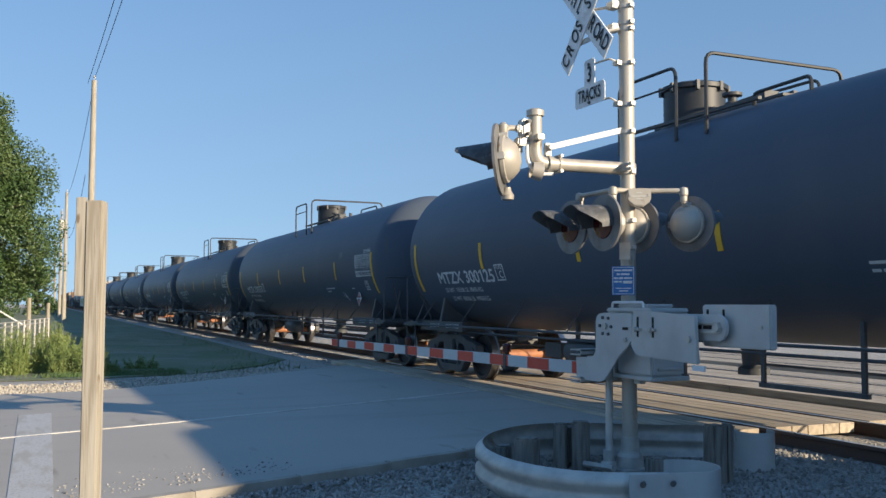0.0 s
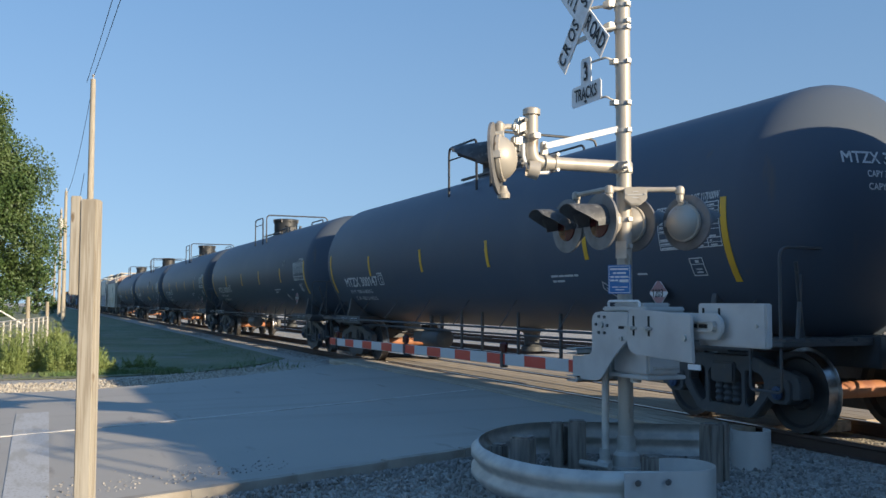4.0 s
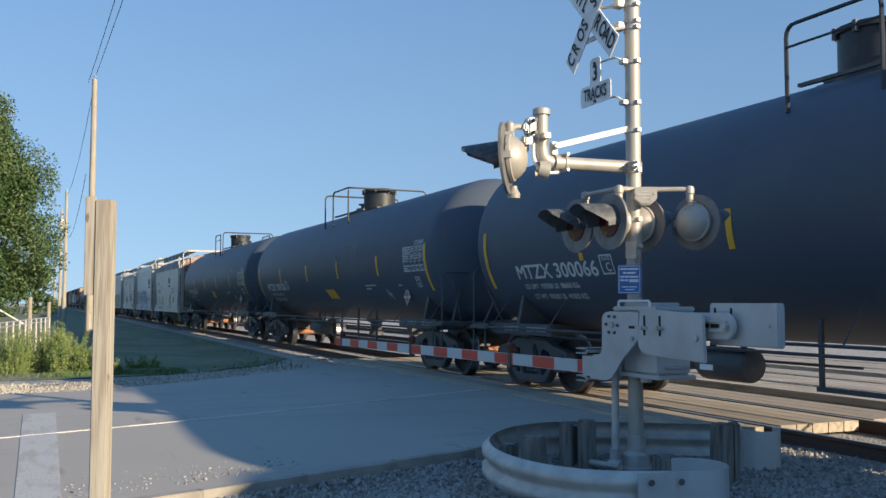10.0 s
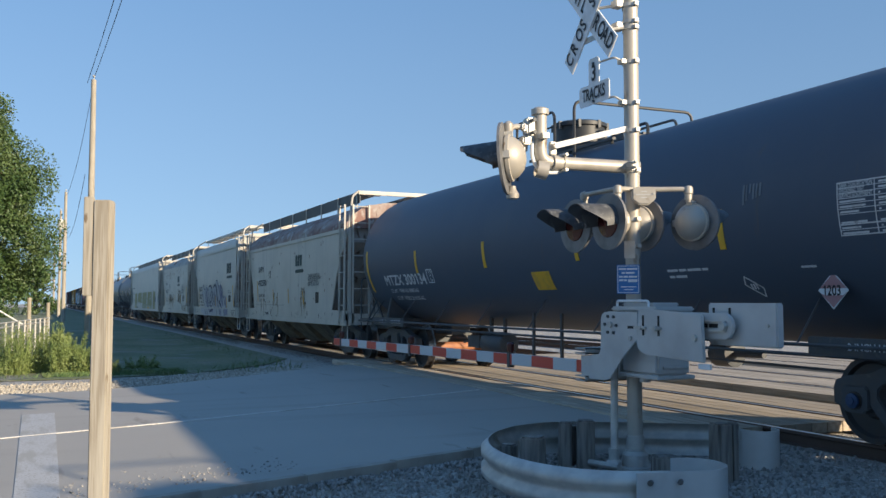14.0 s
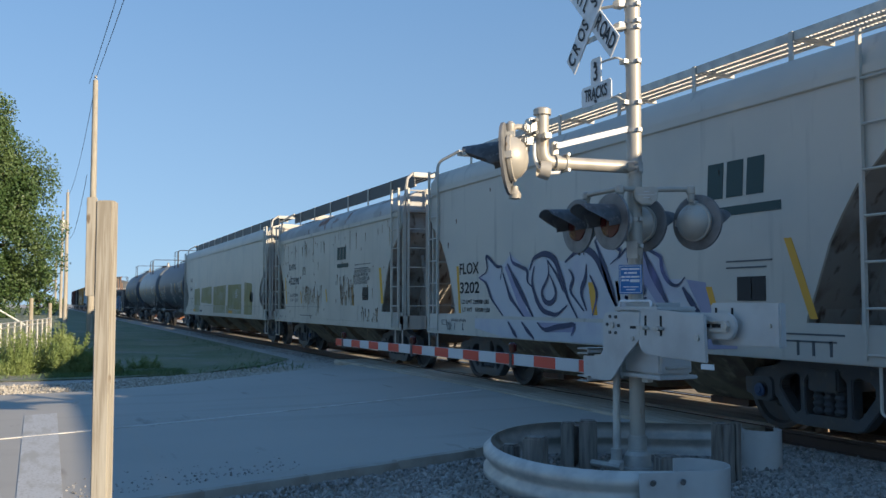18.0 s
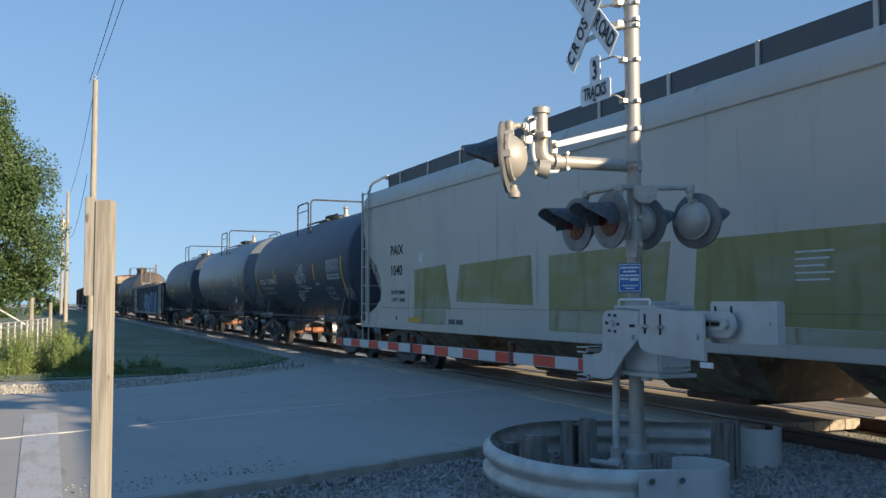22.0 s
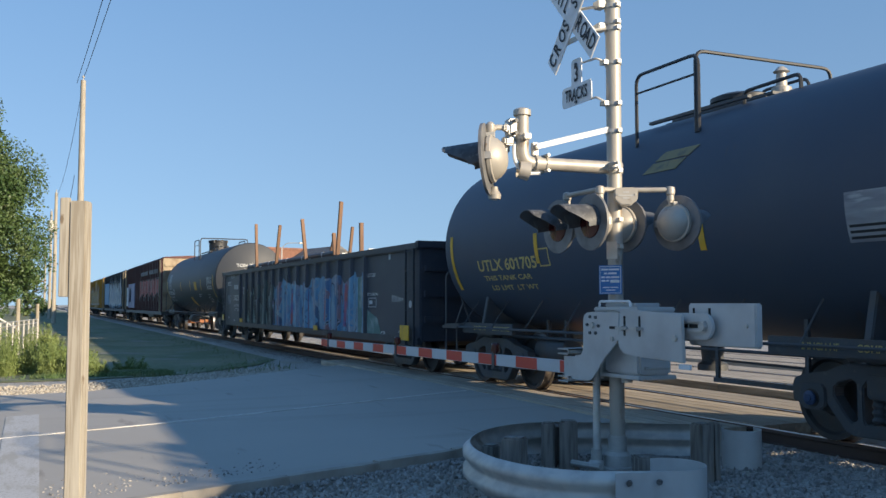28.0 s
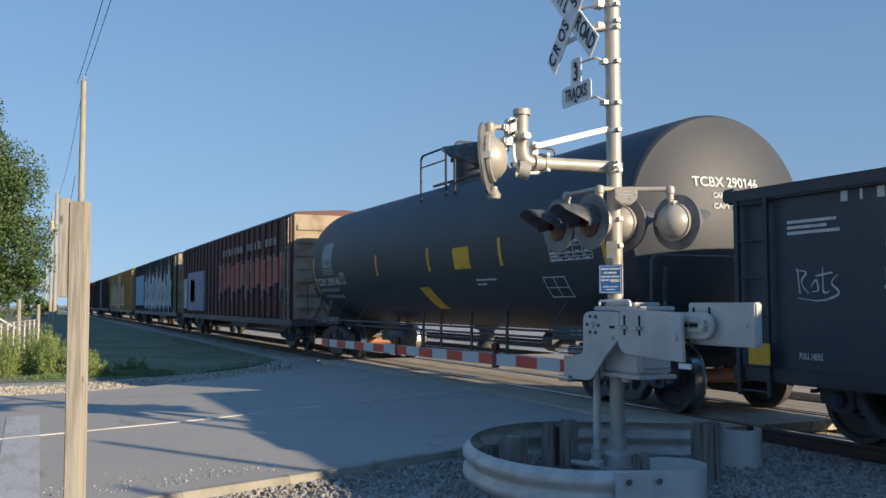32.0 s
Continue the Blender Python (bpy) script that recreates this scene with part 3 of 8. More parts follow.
    for k in range(9):
        x = -half + 1.4 + k * (2 * half - 2.8) / 8
        for y in (-1, 1):
            rail.rod((x, y * 1.46, 1.0), (x, y * 1.12, zc - 0.98), 0.012, 5)
    part("side_handrail", rail, IRON, car)
    gear = Solid().lathe((0.35, 0, 1.0), (0, 0, -1), [(-0.1, 0.26), (0.1, 0.26), (0.14, 0.16), (0.36, 0.14), (0.4, 0.2), (0.48, 0.2)], 14)
    part("bottom_outlet", gear, IRON, car)
    part("air_reservoir", Solid().lathe((-2.92, -0.72, 0.67), (1, 0, 0), [(0, 0.05), (0.06, 0.19), (0.1, 0.21), (0.86, 0.21), (0.9, 0.19), (0.96, 0.05)], 18).box(-2.75, -2.7, -0.75, -0.69, 0.8, 1.2).box(-2.2, -2.15, -0.75, -0.69, 0.8, 1.2), IRON, car)
    part("brake_cylinder", Solid().lathe((2.3, 0.3, 0.72), (1, 0, 0), [(0, 0.12), (0.05, 0.19), (0.4, 0.19), (0.42, 0.05), (0.95, 0.04)], 14), IRON, car)
    rods = Solid().rod((-tx + 0.7, -0.15, 0.66), (-0.9, -0.2, 0.7), 0.018, 6).rod((0.6, -0.2, 0.68), (tx - 0.7, -0.15, 0.64), 0.018, 6)
    rods.rod((-tx, -0.9, 0.86), (tx, -0.9, 0.86), 0.022, 6)
    for x in (-0.8, 0.1, 1.5, 2.9):
        rods.box(x - 0.025, x + 0.025, -0.92, -0.88, 0.5, 1.25)
    rods.box(-3.7, -3.2, -0.75, -0.5, 0.55, 0.78).rod((-3.2, -0.6, 0.6), (-2.9, -0.6, 0.62), 0.02, 6).rod((-4.2, -0.6, 0.62), (-3.7, -0.6, 0.7), 0.02, 6).box(-0.85, 0.15, -0.93, -0.87, 0.48, 0.53).box(1.45, 2.95, -0.93, -0.87, 0.48, 0.53)
    part("brake_rigging", rods, IRON, car)
    # fittings on top: grating, railings, housing
    top = zc + R
    x0, x1 = rail_x
    deck = part("platform", Solid().box(x0 - 0.2, x1 + 0.5, -0.34, 0.34, top - 0.02, top + 0.015), IRON, car)
    for i in range(6):
        y = -0.7 + i * 0.28
        part("grating_bar", GRATE_BAR, IRON, deck, at=pose(x0 - 0.2, y, top + 0.016 if abs(y) < 0.36 else top - 0.1) @ Matrix.Diagonal((x1 + 0.7 - x0, 1, 1, 1)))
    rl = top + 0.5
    low = zc + math.sqrt(R * R - 1.08 ** 2)
    loops = [[(x0, -1.08, low), (x0, -1.08, rl), (x0 + 1.25, -1.08, rl), (x0 + 1.25, -1.08, low)],
             [(x1, -1.08, low), (x1, -1.08, rl + 0.05), (x1, 1.15, rl + 0.05), (x1, 1.15, low)],
             [(x0, 1.08, low), (x0, 1.08, rl), (x1 - 0.3, 1.08, rl), (x1 - 0.3, 1.08, low)],
             [(x1 + 0.3, -0.6, top - 0.14), (x1 + 0.3, -0.6, top + 0.02), (x1 + 1.2, -0.6, top + 0.04), (x1 + 1.2, -0.6, top - 0.14)]]
    if flip:
        loops = [[(-0.23, -1.08, low), (-0.23, -1.08, rl), (1.13, -1.08, rl), (1.13, 1.15, rl), (1.13, 1.15, low)],
                 [(-1.0, -1.08, low), (-1.0, -1.08, rl), (-1.0, 1.15, rl), (-1.0, 1.15, low)],
                 [(1.13, -1.08, rl - 0.05), (1.13, -1.08, low)], [(-1.0, 1.08, rl - 0.25), (1.1, 1.08, rl - 0.25)]]
    for pts in loops:
        part("railing", Solid().tube(rounded(pts, 0.14) if len(pts) > 2 else [Vector(p) for p in pts], 0.024, 6), RAILING, car)
    if not flip:
        part("railing", Solid().rod((x0, -1.08, rl - 0.24), (x0 + 1.25, -1.08, rl - 0.24), 0.014, 6), RAILING, car)
    if dome:
        xd = 0.55 if flip else x0 + 0.28
        way = -1 if flip else 1
        house = part("valve_housing", Solid().lathe((xd, 0, top - 0.1), (0, 0, 1), [(0, 0.46), (0.08, 0.46), (0.08, 0.43), (0.56, 0.43), (0.57, 0.47), (0.63, 0.47), (0.66, 0.4)], 32), RAILING, car)
        for i in range(8):
            a = i * math.pi / 4 + 0.2
            part("clamp_bolt", Solid().box(xd + 0.46 * math.cos(a) - 0.025, xd + 0.46 * math.cos(a) + 0.025, 0.46 * math.sin(a) - 0.025, 0.46 * math.sin(a) + 0.025, top + 0.42, top + 0.55), IRON, house)
        p, q = xd + way * 0.95, xd + way * 1.35
        valves = Solid().lathe((p, -0.15, top), (0, 0, 1), [(0, 0.1), (0.12, 0.1), (0.14, 0.06), (0.2, 0.06), (0.21, 0.13), (0.25, 0.13)], 12)
        valves.lathe((q, 0.2, top), (0, 0, 1), [(0, 0.09), (0.1, 0.09), (0.12, 0.05), (0.22, 0.05)], 12).rod((min(p, q) - 0.3, 0.05, top + 0.16), (max(p, q) + 0.2, -0.05, top + 0.16), 0.03, 8)
        valves.box(q + 0.1, q + 0.3, -0.25, -0.05, top, top + 0.14)
        part("valve", valves, IRON, car)
    else:
        part("manway", Solid().lathe((x0 + 0.8, 0, top - 0.03), (0, 0, 1), [(0, 0.34), (0.1, 0.34), (0.1, 0.4), (0.16, 0.4), (0.2, 0.3)], 24), RAILING, car)
        part("valve", Solid().lathe((x1 + 0.4, -0.1, top - 0.03), (0, 0, 1), [(0, 0.12), (0.12, 0.12), (0.14, 0.07), (0.3, 0.06), (0.32, 0.1), (0.38, 0.04)], 14), SILVER, car)
    # markings on the near side
    tape = [(-cyl + 0.22, 1.66, 2.6), (cyl - 0.46, 1.66, 2.6)] + [(x, 2.02, 2.47) for x in (bars if bars is not None else (-4.64, -1.52, 1.45, 4.52))]
    for x, z0, z1 in tape:
        part("reflector", on_tank(strip(x - 0.05, x + 0.05, z0, z1), R, zc), YELLOW if ends_yellow else STENCIL, car, "yellow reflective strip")
    tx0 = -6.68 if tag_x is None else tag_x
    if mark:
        for word in words_of(flat_text(mark, 0.21 * mark_w / 2.38, tx0, mark_z, width=mark_w), 0.07):
            part("reporting_mark", on_tank(word, R, zc), stencil, car, "stencilled lettering")
    for i, row in enumerate(lines if lines is not None else ["LD LMT  195500 LB  88650 KG", "LT WT  90500 LB  41050 KG"]):
        for word in words_of(flat_text(row, 0.075, tx0 + 0.12 + 0.12 * i, mark_z - 0.16 - i * 0.16, width=1.6 - 0.05 * i), 0.026):
            part("weight_data", on_tank(word, R, zc), stencil, car, "small stencilled lettering")
    frame_box = Solid()
    bx = tx0 + mark_w + 0.1
    for a in ((bx, bx + 0.3, mark_z + 0.01, mark_z + 0.03), (bx, bx + 0.3, mark_z + 0.26, mark_z + 0.28), (bx, bx + 0.02, mark_z + 0.01, mark_z + 0.28), (bx + 0.28, bx + 0.3, mark_z + 0.01, mark_z + 0.28)):
        frame_box.add(strip(*a, n=2).v, strip(*a, n=2).f)
    part("plate_symbol", on_tank(frame_box, R, zc), stencil, car)
    if table:
        part("plate_symbol", on_tank(flat_text("PLATE", 0.05, bx + 0.05, mark_z + 0.2, width=0.2), R, zc), stencil, car)
        part("plate_symbol", on_tank(flat_text("C", 0.12, bx + 0.11, mark_z + 0.05), R, zc), stencil, car)
    shift = 0.15 if barrel is None else 0.0
    if table:
        g = Solid()
        tz = 2.02 + shift * 0.25
        for i in (0, 1, 2, 4, 5, 6, 7, 8, 9, 10):
            q = strip(table_at, table_at + 1.12, tz + i * 0.05, tz + i * 0.05 + (0.012 if i in (0, 2, 10) else 0.007), n=1)
            g.add(q.v, q.f)
        for x in (table_at, table_at + 0.43, table_at + 0.64, table_at + 0.88, table_at + 1.11):
            q = strip(x, x + 0.01, tz, tz + 0.5, n=4)
            g.add(q.v, q.f)
        words = {7: "SERVICE EQUIPMENT", 8: "THICKNESS TEST", 9: "TANK QUALIFICATION"}
        for i in range(10):
            if i in words:
                q = flat_text(words[i], 0.038, table_at + 0.02, tz + 0.012 + i * 0.05, width=0.3 if i == 8 else 0.39)
                g.add(q.v, q.f)
            for x0_, x1_ in ((0.03, 0.33), (0.48, 0.58), (0.7, 0.8), (0.93, 1.04)):
                if i in words and x0_ < 0.1 or i == 3:
                    continue
                q = strip(table_at + x0_, table_at + x1_ - 0.08 * (i % 3 == 1), tz + 0.015 + i * 0.05, tz + 0.033 + i * 0.05, n=1)
                g.add(q.v, q.f)
        part("test_table", on_tank(g, R, zc), stencil, car, "stencilled table of thin white lines")
        if shift:
            part("class_mark", on_tank(flat_text("DOT 117J100W", 0.085, table_at + 0.62, tz + 0.54, width=0.5), R, zc), stencil, car, "stencilled lettering")
            sq = Solid()
            for a in ((0.48, 0.72, 1.74, 1.752), (0.48, 0.72, 1.938, 1.95), (0.48, 0.492, 1.74, 1.95), (0.708, 0.72, 1.74, 1.95), (0.48, 0.72, 1.87, 1.878), (0.55, 0.66, 1.775, 1.79), (0.55, 0.66, 1.81, 1.825), (0.58, 0.64, 1.89, 1.92)):
                q = strip(table_at + a[0], table_at + a[1], a[2], a[3], n=2)
                sq.add(q.v, q.f)
            part("inspection_stencil", on_tank(sq, R, zc), stencil, car)
            dq = Solid()
            ring = [(-0.13, 0.02), (-0.09, 0.11), (0.13, -0.02), (0.09, -0.11)]
            for (xa, za), (xb, zb) in zip(ring, ring[1:] + ring[:1]):
                dq.rod((table_at - 1.42 + xa, 0, 1.6 + za), (table_at - 1.42 + xb, 0, 1.6 + zb), 0.009, 5)
            for j in range(3):
                q = strip(table_at - 1.47 + j * 0.04, table_at - 1.445 + j * 0.04, 1.57, 1.63, n=1)
                dq.add(q.v, q.f)
            dq.v = [(a, b * 0.2, c) for a, b, c in dq.v]
            part("approval_stamp", on_tank(dq, R, zc), stencil, car, "slanted white outline stamp")
            q = strip(table_at - 0.62, table_at - 0.42, 1.78, 1.8, n=1)
            part("small_stencil", on_tank(q, R, zc), stencil, car)
        for row, words in enumerate(((0.2, 0.13, 0.24, 0.1), (0.1, 0.2))):
            x = table_at - 2.65 - shift
            for w in words:
                part("small_stencil", on_tank(strip(x, x + w, 1.8 - 0.075 * row, 1.828 - 0.075 * row, n=1), R, zc), stencil, car)
                x += w + 0.028
    if table and not hazard:
        for a in ((0, 0.62, 0, 0.014), (0, 0.62, 0.29, 0.304), (0, 0.014, 0, 0.3), (0.606, 0.62, 0, 0.3), (0.3, 0.31, 0, 0.3), (0, 0.62, 0.14, 0.15)):
            q = strip(table_at - 0.4 + a[0], table_at - 0.4 + a[1], 1.5 + a[2], 1.5 + a[3], n=2)
            part("frame_line", on_tank(q, R, zc), stencil, car)
    if table and hazard:
        m = Matrix.Translation((table_at - 0.12 - shift, -math.sqrt(R * R - 0.85 ** 2) - 0.05, 1.46 + shift * 0.55)) @ FACE_NEAR
        dm = part("hazard_placard", Solid().prism([(0, -0.19), (0.19, 0), (0, 0.19), (-0.19, 0)], 0.006, m), SIGN_WHITE, car, "diamond hazard placard")
        part("placard_panel", Solid().prism([(-0.17, 0.02), (0, 0.17), (0.17, 0.02)], 0.008, m).prism([(-0.17, -0.02), (0, -0.17), (0.17, -0.02), (0.12, -0.05), (-0.12, -0.05)], 0.008, m), paint("faded_red", (0.42, 0.22, 0.22), 0.6) if "faded_red" not in bpy.data.materials else bpy.data.materials["faded_red"], dm)
        if placard:
            part("placard_number", lettering(placard, 0.1, m @ Matrix.Translation((-0.13, -0.05, 0.006)), 0.8), INK, dm)
    if patch:
        x, z, w, h = patch
        q = strip(x, x + w, z, z + h, n=4)
        part("yellow_patch", on_tank(q, R, zc), patch_paint or YELLOW, car, "yellow painted patch")
    for x, z, w, h, count in scuffs:
        r3 = random.Random(count)
        for k in range(count):
            xa, drop = x + w * k / count, h * r3.uniform(0.4, 1.0)
            part("scuff", on_tank(strip(xa, xa + w / count * r3.uniform(0.3, 0.7), z - drop, z, n=3), R - 0.002, zc), TANK_GREY, car, "pale vertical scuff")
    if patch2:
        x, z, w, h = patch2
        q = strip(x, x + w * 0.65, z, z + h, n=4)
        q.v = [(a + (z + h - c) * 0.6, b, c) for a, b, c in q.v]
        part("yellow_patch", on_tank(q, R, zc), YELLOW, car, "slanted yellow painted patch")
    if panel:
        x, z, w, h = panel
        part("sign_panel", on_tank(strip(x, x + w, z, z + h, n=5), R, zc), FADED_PANEL, car, "faded pale painted panel")
        for k in range(3):
            part("panel_text", on_tank(strip(x + 0.03, x + w - 0.05 - 0.1 * (k % 2), z + 0.03 + 0.055 * k, z + 0.055 + 0.055 * k, n=1), R + 0.003, zc), INK, car)
    for x, z, w, h, seed in sprays:
        r3 = random.Random(seed)
        q = Solid()
        for j in range(5):
            pts = [(x + w * (j + r3.random()) / 5, 0.0, z + h * r3.random()) for _ in range(4)]
            q.tube(rounded(pts, 0.15), 0.018, 4)
        q.v = [(a, b * 0.1, c) for a, b, c in q.v]
        part("spray_tag", on_tank(q, R, zc), STENCIL, car, "white sprayed scrawl")

    def on_head(flat):
        """Bends lettering on to the tank's end that faces the train's head."""
        out = Solid()
        out.f = flat.f
        for y, _, z in flat.v:
            out.v.append((front(min(0.98 * R, math.hypot(y, z - zc))) + 0.012, y, z))
        return out
    if end_mark:
        part("end_lettering", on_head(flat_text(end_mark, 0.125, -0.66, 2.92, width=1.04)), stencil, car, "stencilled lettering on the tank end")
        for i, row in enumerate(end_lines):
            part("end_lettering", on_head(flat_text(row, 0.07, -0.38, 2.77 - 0.14 * i, width=0.62)), stencil, car, "stencilled lettering on the tank end")
    return car


def hopper_car(x_head, x_tail, label, body=None, roof=None, marks=(), top=3.95, eave=3.35, bays=3, notch=0.0, bright_walk=False, mesh_walk=True, sill=0.14, post=0.47, lay=0.0):
    """A covered hopper: curved side sheets, slope sheets and end cages, roof with a running board, discharge bays."""
    body, roof = body or HOPPER, roof or body or HOPPER
    half = (x_head - x_tail) / 2
    car = thing("hopper_car", label, "hopper car", pose((x_head + x_tail) / 2, TRACK_Y, 0), "cars of the freight train")
    z0, crown = 0.84, top
    e = 1.75                       # length of the open ends
    # side sheets with curved ends
    n1 = notch
    edge = [(half, z0), (half, 1.21), (half - 1.28, 1.22), (half - 1.27, 1.27), (half - 1.13, 1.6 - n1 * 0.2), (half - 0.97, 2.0 - n1 * 0.5), (half - 0.81, 2.26 - n1), (half - 0.63, 2.52 - n1), (half - 0.4, 2.71 - n1), (half - 0.08, 3.02 - n1), (half - 0.04, 3.1 - n1), (half - 0.04, eave)]
    if notch > 0.3:
        edge = [(half, z0), (half, 1.17), (half - 0.62, 1.18), (half - 0.97, 1.3), (half - 1.26, 1.46), (half - 1.33, 1.72), (half - 1.23, 1.98), (half - 0.95, 2.25), (half - 0.6, 2.42), (half - 0.3, 2.65), (half - 0.12, 3.0), (half - 0.08, 3.3), (half - 0.06, eave)]
    outline = edge + [(-x, z) for x, z in reversed(edge)]
    for y in (-1.56, 1.53):
        part("side_sheet", Solid().prism(outline, 0.03, Matrix.Translation((0, y, 0)) @ XZ), body, car, smooth=0)
        rib = Solid().box(-half, half, y - (0.035 if y < 0 else -0.03), y + (0.0 if y < 0 else 0.065), z0, z0 + sill)
        rib.box(-half + 0.1, half - 0.1, y - (0.03 if y < 0 else -0.03), y + (0.0 if y < 0 else 0.06), eave - 0.1, eave)
        part("side_sill", rib, body, car, bevel=0.01)
    # roof: from the eaves up in a low curve
    shoulder = max(eave + 0.42, crown - 0.17)
    prof = [(-1.56, eave), (-1.55, eave + 0.12), (-1.42, eave + 0.31), (-1.08, shoulder), (-0.5, crown - 0.07), (0.5, crown - 0.07), (1.08, shoulder), (1.42, eave + 0.31), (1.55, eave + 0.12), (1.56, eave)]
    part("roof", Solid().prism(prof, 2 * half - 0.2, Matrix.Translation((-half + 0.1, 0, 0)) @ YZ), roof, car, smooth=30)
    # slope sheets and end bulkheads
    for s in (-1, 1):
        slope = Solid().prism([(half - 0.24, eave + 0.1), (half - 0.26, 2.92 - n1), (half - 0.64, 2.55 - n1), (half - 1.02, 2.0 - n1 * 0.5), (half - 1.45, 1.35), (half - 1.6, z0 + 0.1), (half - 2.7, z0 + 0.1), (half - 2.7, eave + 0.1)], 3.04, Matrix.Translation((0, -1.52, 0)) @ XZ)
        if s < 0:
            slope.v = [(-x, y, z) for x, y, z in slope.v]
        part("slope_sheet", slope, HOPPER_END, car, "grimy sloping end sheet, also darkened for shade", smooth=0)
        end = Solid().box(half - 0.2, half, -1.56, 1.56, z0 + 0.02, z0 + 0.3).box(half - 0.9, half - 0.86, -1.5, 1.5, z0 + 0.25, z0 + 0.29)
        for y in (-1.48, 1.48):
            end.box(half - 0.12, half - 0.06, y - 0.035, y + 0.035, z0, eave)
        end.box(half - 2.2, half - 0.05, -0.3, 0.3, z0 - 0.1, z0 + 0.22)
        if s < 0:
            end.v = [(-x, y, z) for x, y, z in end.v]
        part("end_frame", end, body, car)
        for y in (-0.64, 0.61):
            web = Solid().prism([(half - 0.22, z0 + 0.2), (half - 0.3, 2.84 - n1), (half - 0.66, 2.52 - n1), (half - 1.03, 1.98 - n1 * 0.5), (half - 1.45, 1.34), (half - 1.5, z0 + 0.2), (half - 0.95, z0 + 0.2), (half - 0.85, 1.5), (half - 0.6, 1.5), (half - 0.5, z0 + 0.2)], 0.03, Matrix.Translation((0, y, 0)) @ XZ)
            if s < 0:
                web.v = [(-a, b, c) for a, b, c in web.v]
            part("gusset", web, HOPPER_END, car, smooth=0)
        for y in (-0.85, 0.85):
            part("brace", Solid().rod((s * (half - 0.1), y, z0 + 0.25), (s * (half - 0.6), y, 2.45 - n1), 0.05, 6), HOPPER_END, car)
        ladder(car, s * (half - 0.32), -1.6, z0 + 0.05, crown - 0.15, 0.42, body)
        ladder(car, s * (half - 0.02), -1.2, z0 + 0.05, crown - 0.15, 0.42, body, along="y")
        ladder(car, s * (half - 0.32), 1.6, z0 + 0.05, crown - 0.15, 0.42, body)
        step = Solid().tube(rounded([(s * half, -1.55, z0), (s * half, -1.55, 0.4), (s * (half - 0.42), -1.55, 0.4), (s * (half - 0.42), -1.55, z0)], 0.06), 0.016, 6)
        part("stirrup_step", step, body, car)
        part("brake_wheel" if s < 0 else "hand_brake_box", Solid().lathe((s * (half - 0.05), 0.55, 2.6), (s, 0, 0), [(0, 0.28), (0.03, 0.3), (0.05, 0.28)], 18) if s < 0 else Solid().box(half - 0.5, half - 0.2, -0.2, 0.2, 1.3, 1.9), body, car)
        for y in (-1, 1):
            part("grab_rail", Solid().tube(rounded([(s * (half - 0.1), y * 1.5, eave), (s * (half - 0.12), y * 1.4, crown + 0.06), (s * (half - 0.5), y * 1.12, crown + 0.24)], 0.1), 0.03, 6), body, car)
        x0, x1 = sorted((s * (half - 0.48), s * (half - 0.4)))
        part("walk_end_frame", Solid().box(x0, x1, -1.14, 1.14, crown + 0.15, crown + 0.25), body, car, bevel=0.01)
        truck(car, s * (half - 1.55))
    couplers(car, half + 0.62)
    # roof walk: two gratings on brackets, and the hatch covers between them
    walk_top = crown + 0.24
    posts = [post + 1.62 * k for k in range(-9, 9) if abs(post + 1.62 * k) < half - 0.5]
    for y in (-0.78, 0.78):
        w = Solid()
        n = int((2 * half - 0.96) / 0.055)
        for k in range(5):
            w.box(-half + 0.48, half - 0.48, y - 0.3 + k * 0.145, y - 0.28 + k * 0.145, walk_top - 0.04, walk_top)
        for k in range(n):
            x = -half + 0.48 + k * (2 * half - 0.96) / n
            w.box(x, x + 0.014, y - 0.3, y + 0.3, walk_top - 0.02, walk_top - 0.004)
        part("roof_walk", w, GALV if bright_walk else IRON, car, smooth=0)
        fascia = Solid().box(-half + 0.48, half - 0.48, y - 0.31 if y < 0 else y + 0.29, y - 0.29 if y < 0 else y + 0.31, walk_top - 0.3 if mesh_walk else walk_top - 0.1, walk_top)
        part("walk_edge", fascia, GALV if bright_walk else IRON, car)
        for x in posts:
            part("walk_bracket", Solid().box(x - 0.03, x + 0.03, y - 0.335 if y < 0 else y + 0.315, y - 0.315 if y < 0 else y + 0.335, eave + 0.36, walk_top).box(x - 0.02, x + 0.02, y - 0.3, y + 0.3, walk_top - 0.09, walk_top - 0.045), body, car)
    for i in range(int((2 * half - 2) / 2.2)):
        x = -half + 1.2 + i * 2.2
        part("hatch", Solid().box(x, x + 1.7, -0.32, 0.32, crown - 0.14, crown + 0.06), roof, car, bevel=0.04)
    # discharge bays
    for i in range(bays):
        span = (2 * half - 2 * 2.3) / bays
        xa = -half + 2.3 + i * span
        bay = Solid()
        lo = 0.26
        mid, wide = xa + span / 2, min(1.35, span * 0.42)
        v = [(mid - wide, -1.45, z0 + 0.1), (mid + wide, -1.45, z0 + 0.1), (mid + wide, 1.45, z0 + 0.1), (mid - wide, 1.45, z0 + 0.1),
             (mid - wide * 0.72, -0.7, lo), (mid + wide * 0.72, -0.7, lo), (mid + wide * 0.72, 0.7, lo), (mid - wide * 0.72, 0.7, lo)]
        bay.add(v, [(0, 1, 5, 4), (1, 2, 6, 5), (2, 3, 7, 6), (3, 0, 4, 7), (4, 5, 6, 7), (0, 3, 2, 1)])
        b = part("discharge_bay", bay, BAY_GRIME, car, "dusty brown discharge bay", smooth=0)
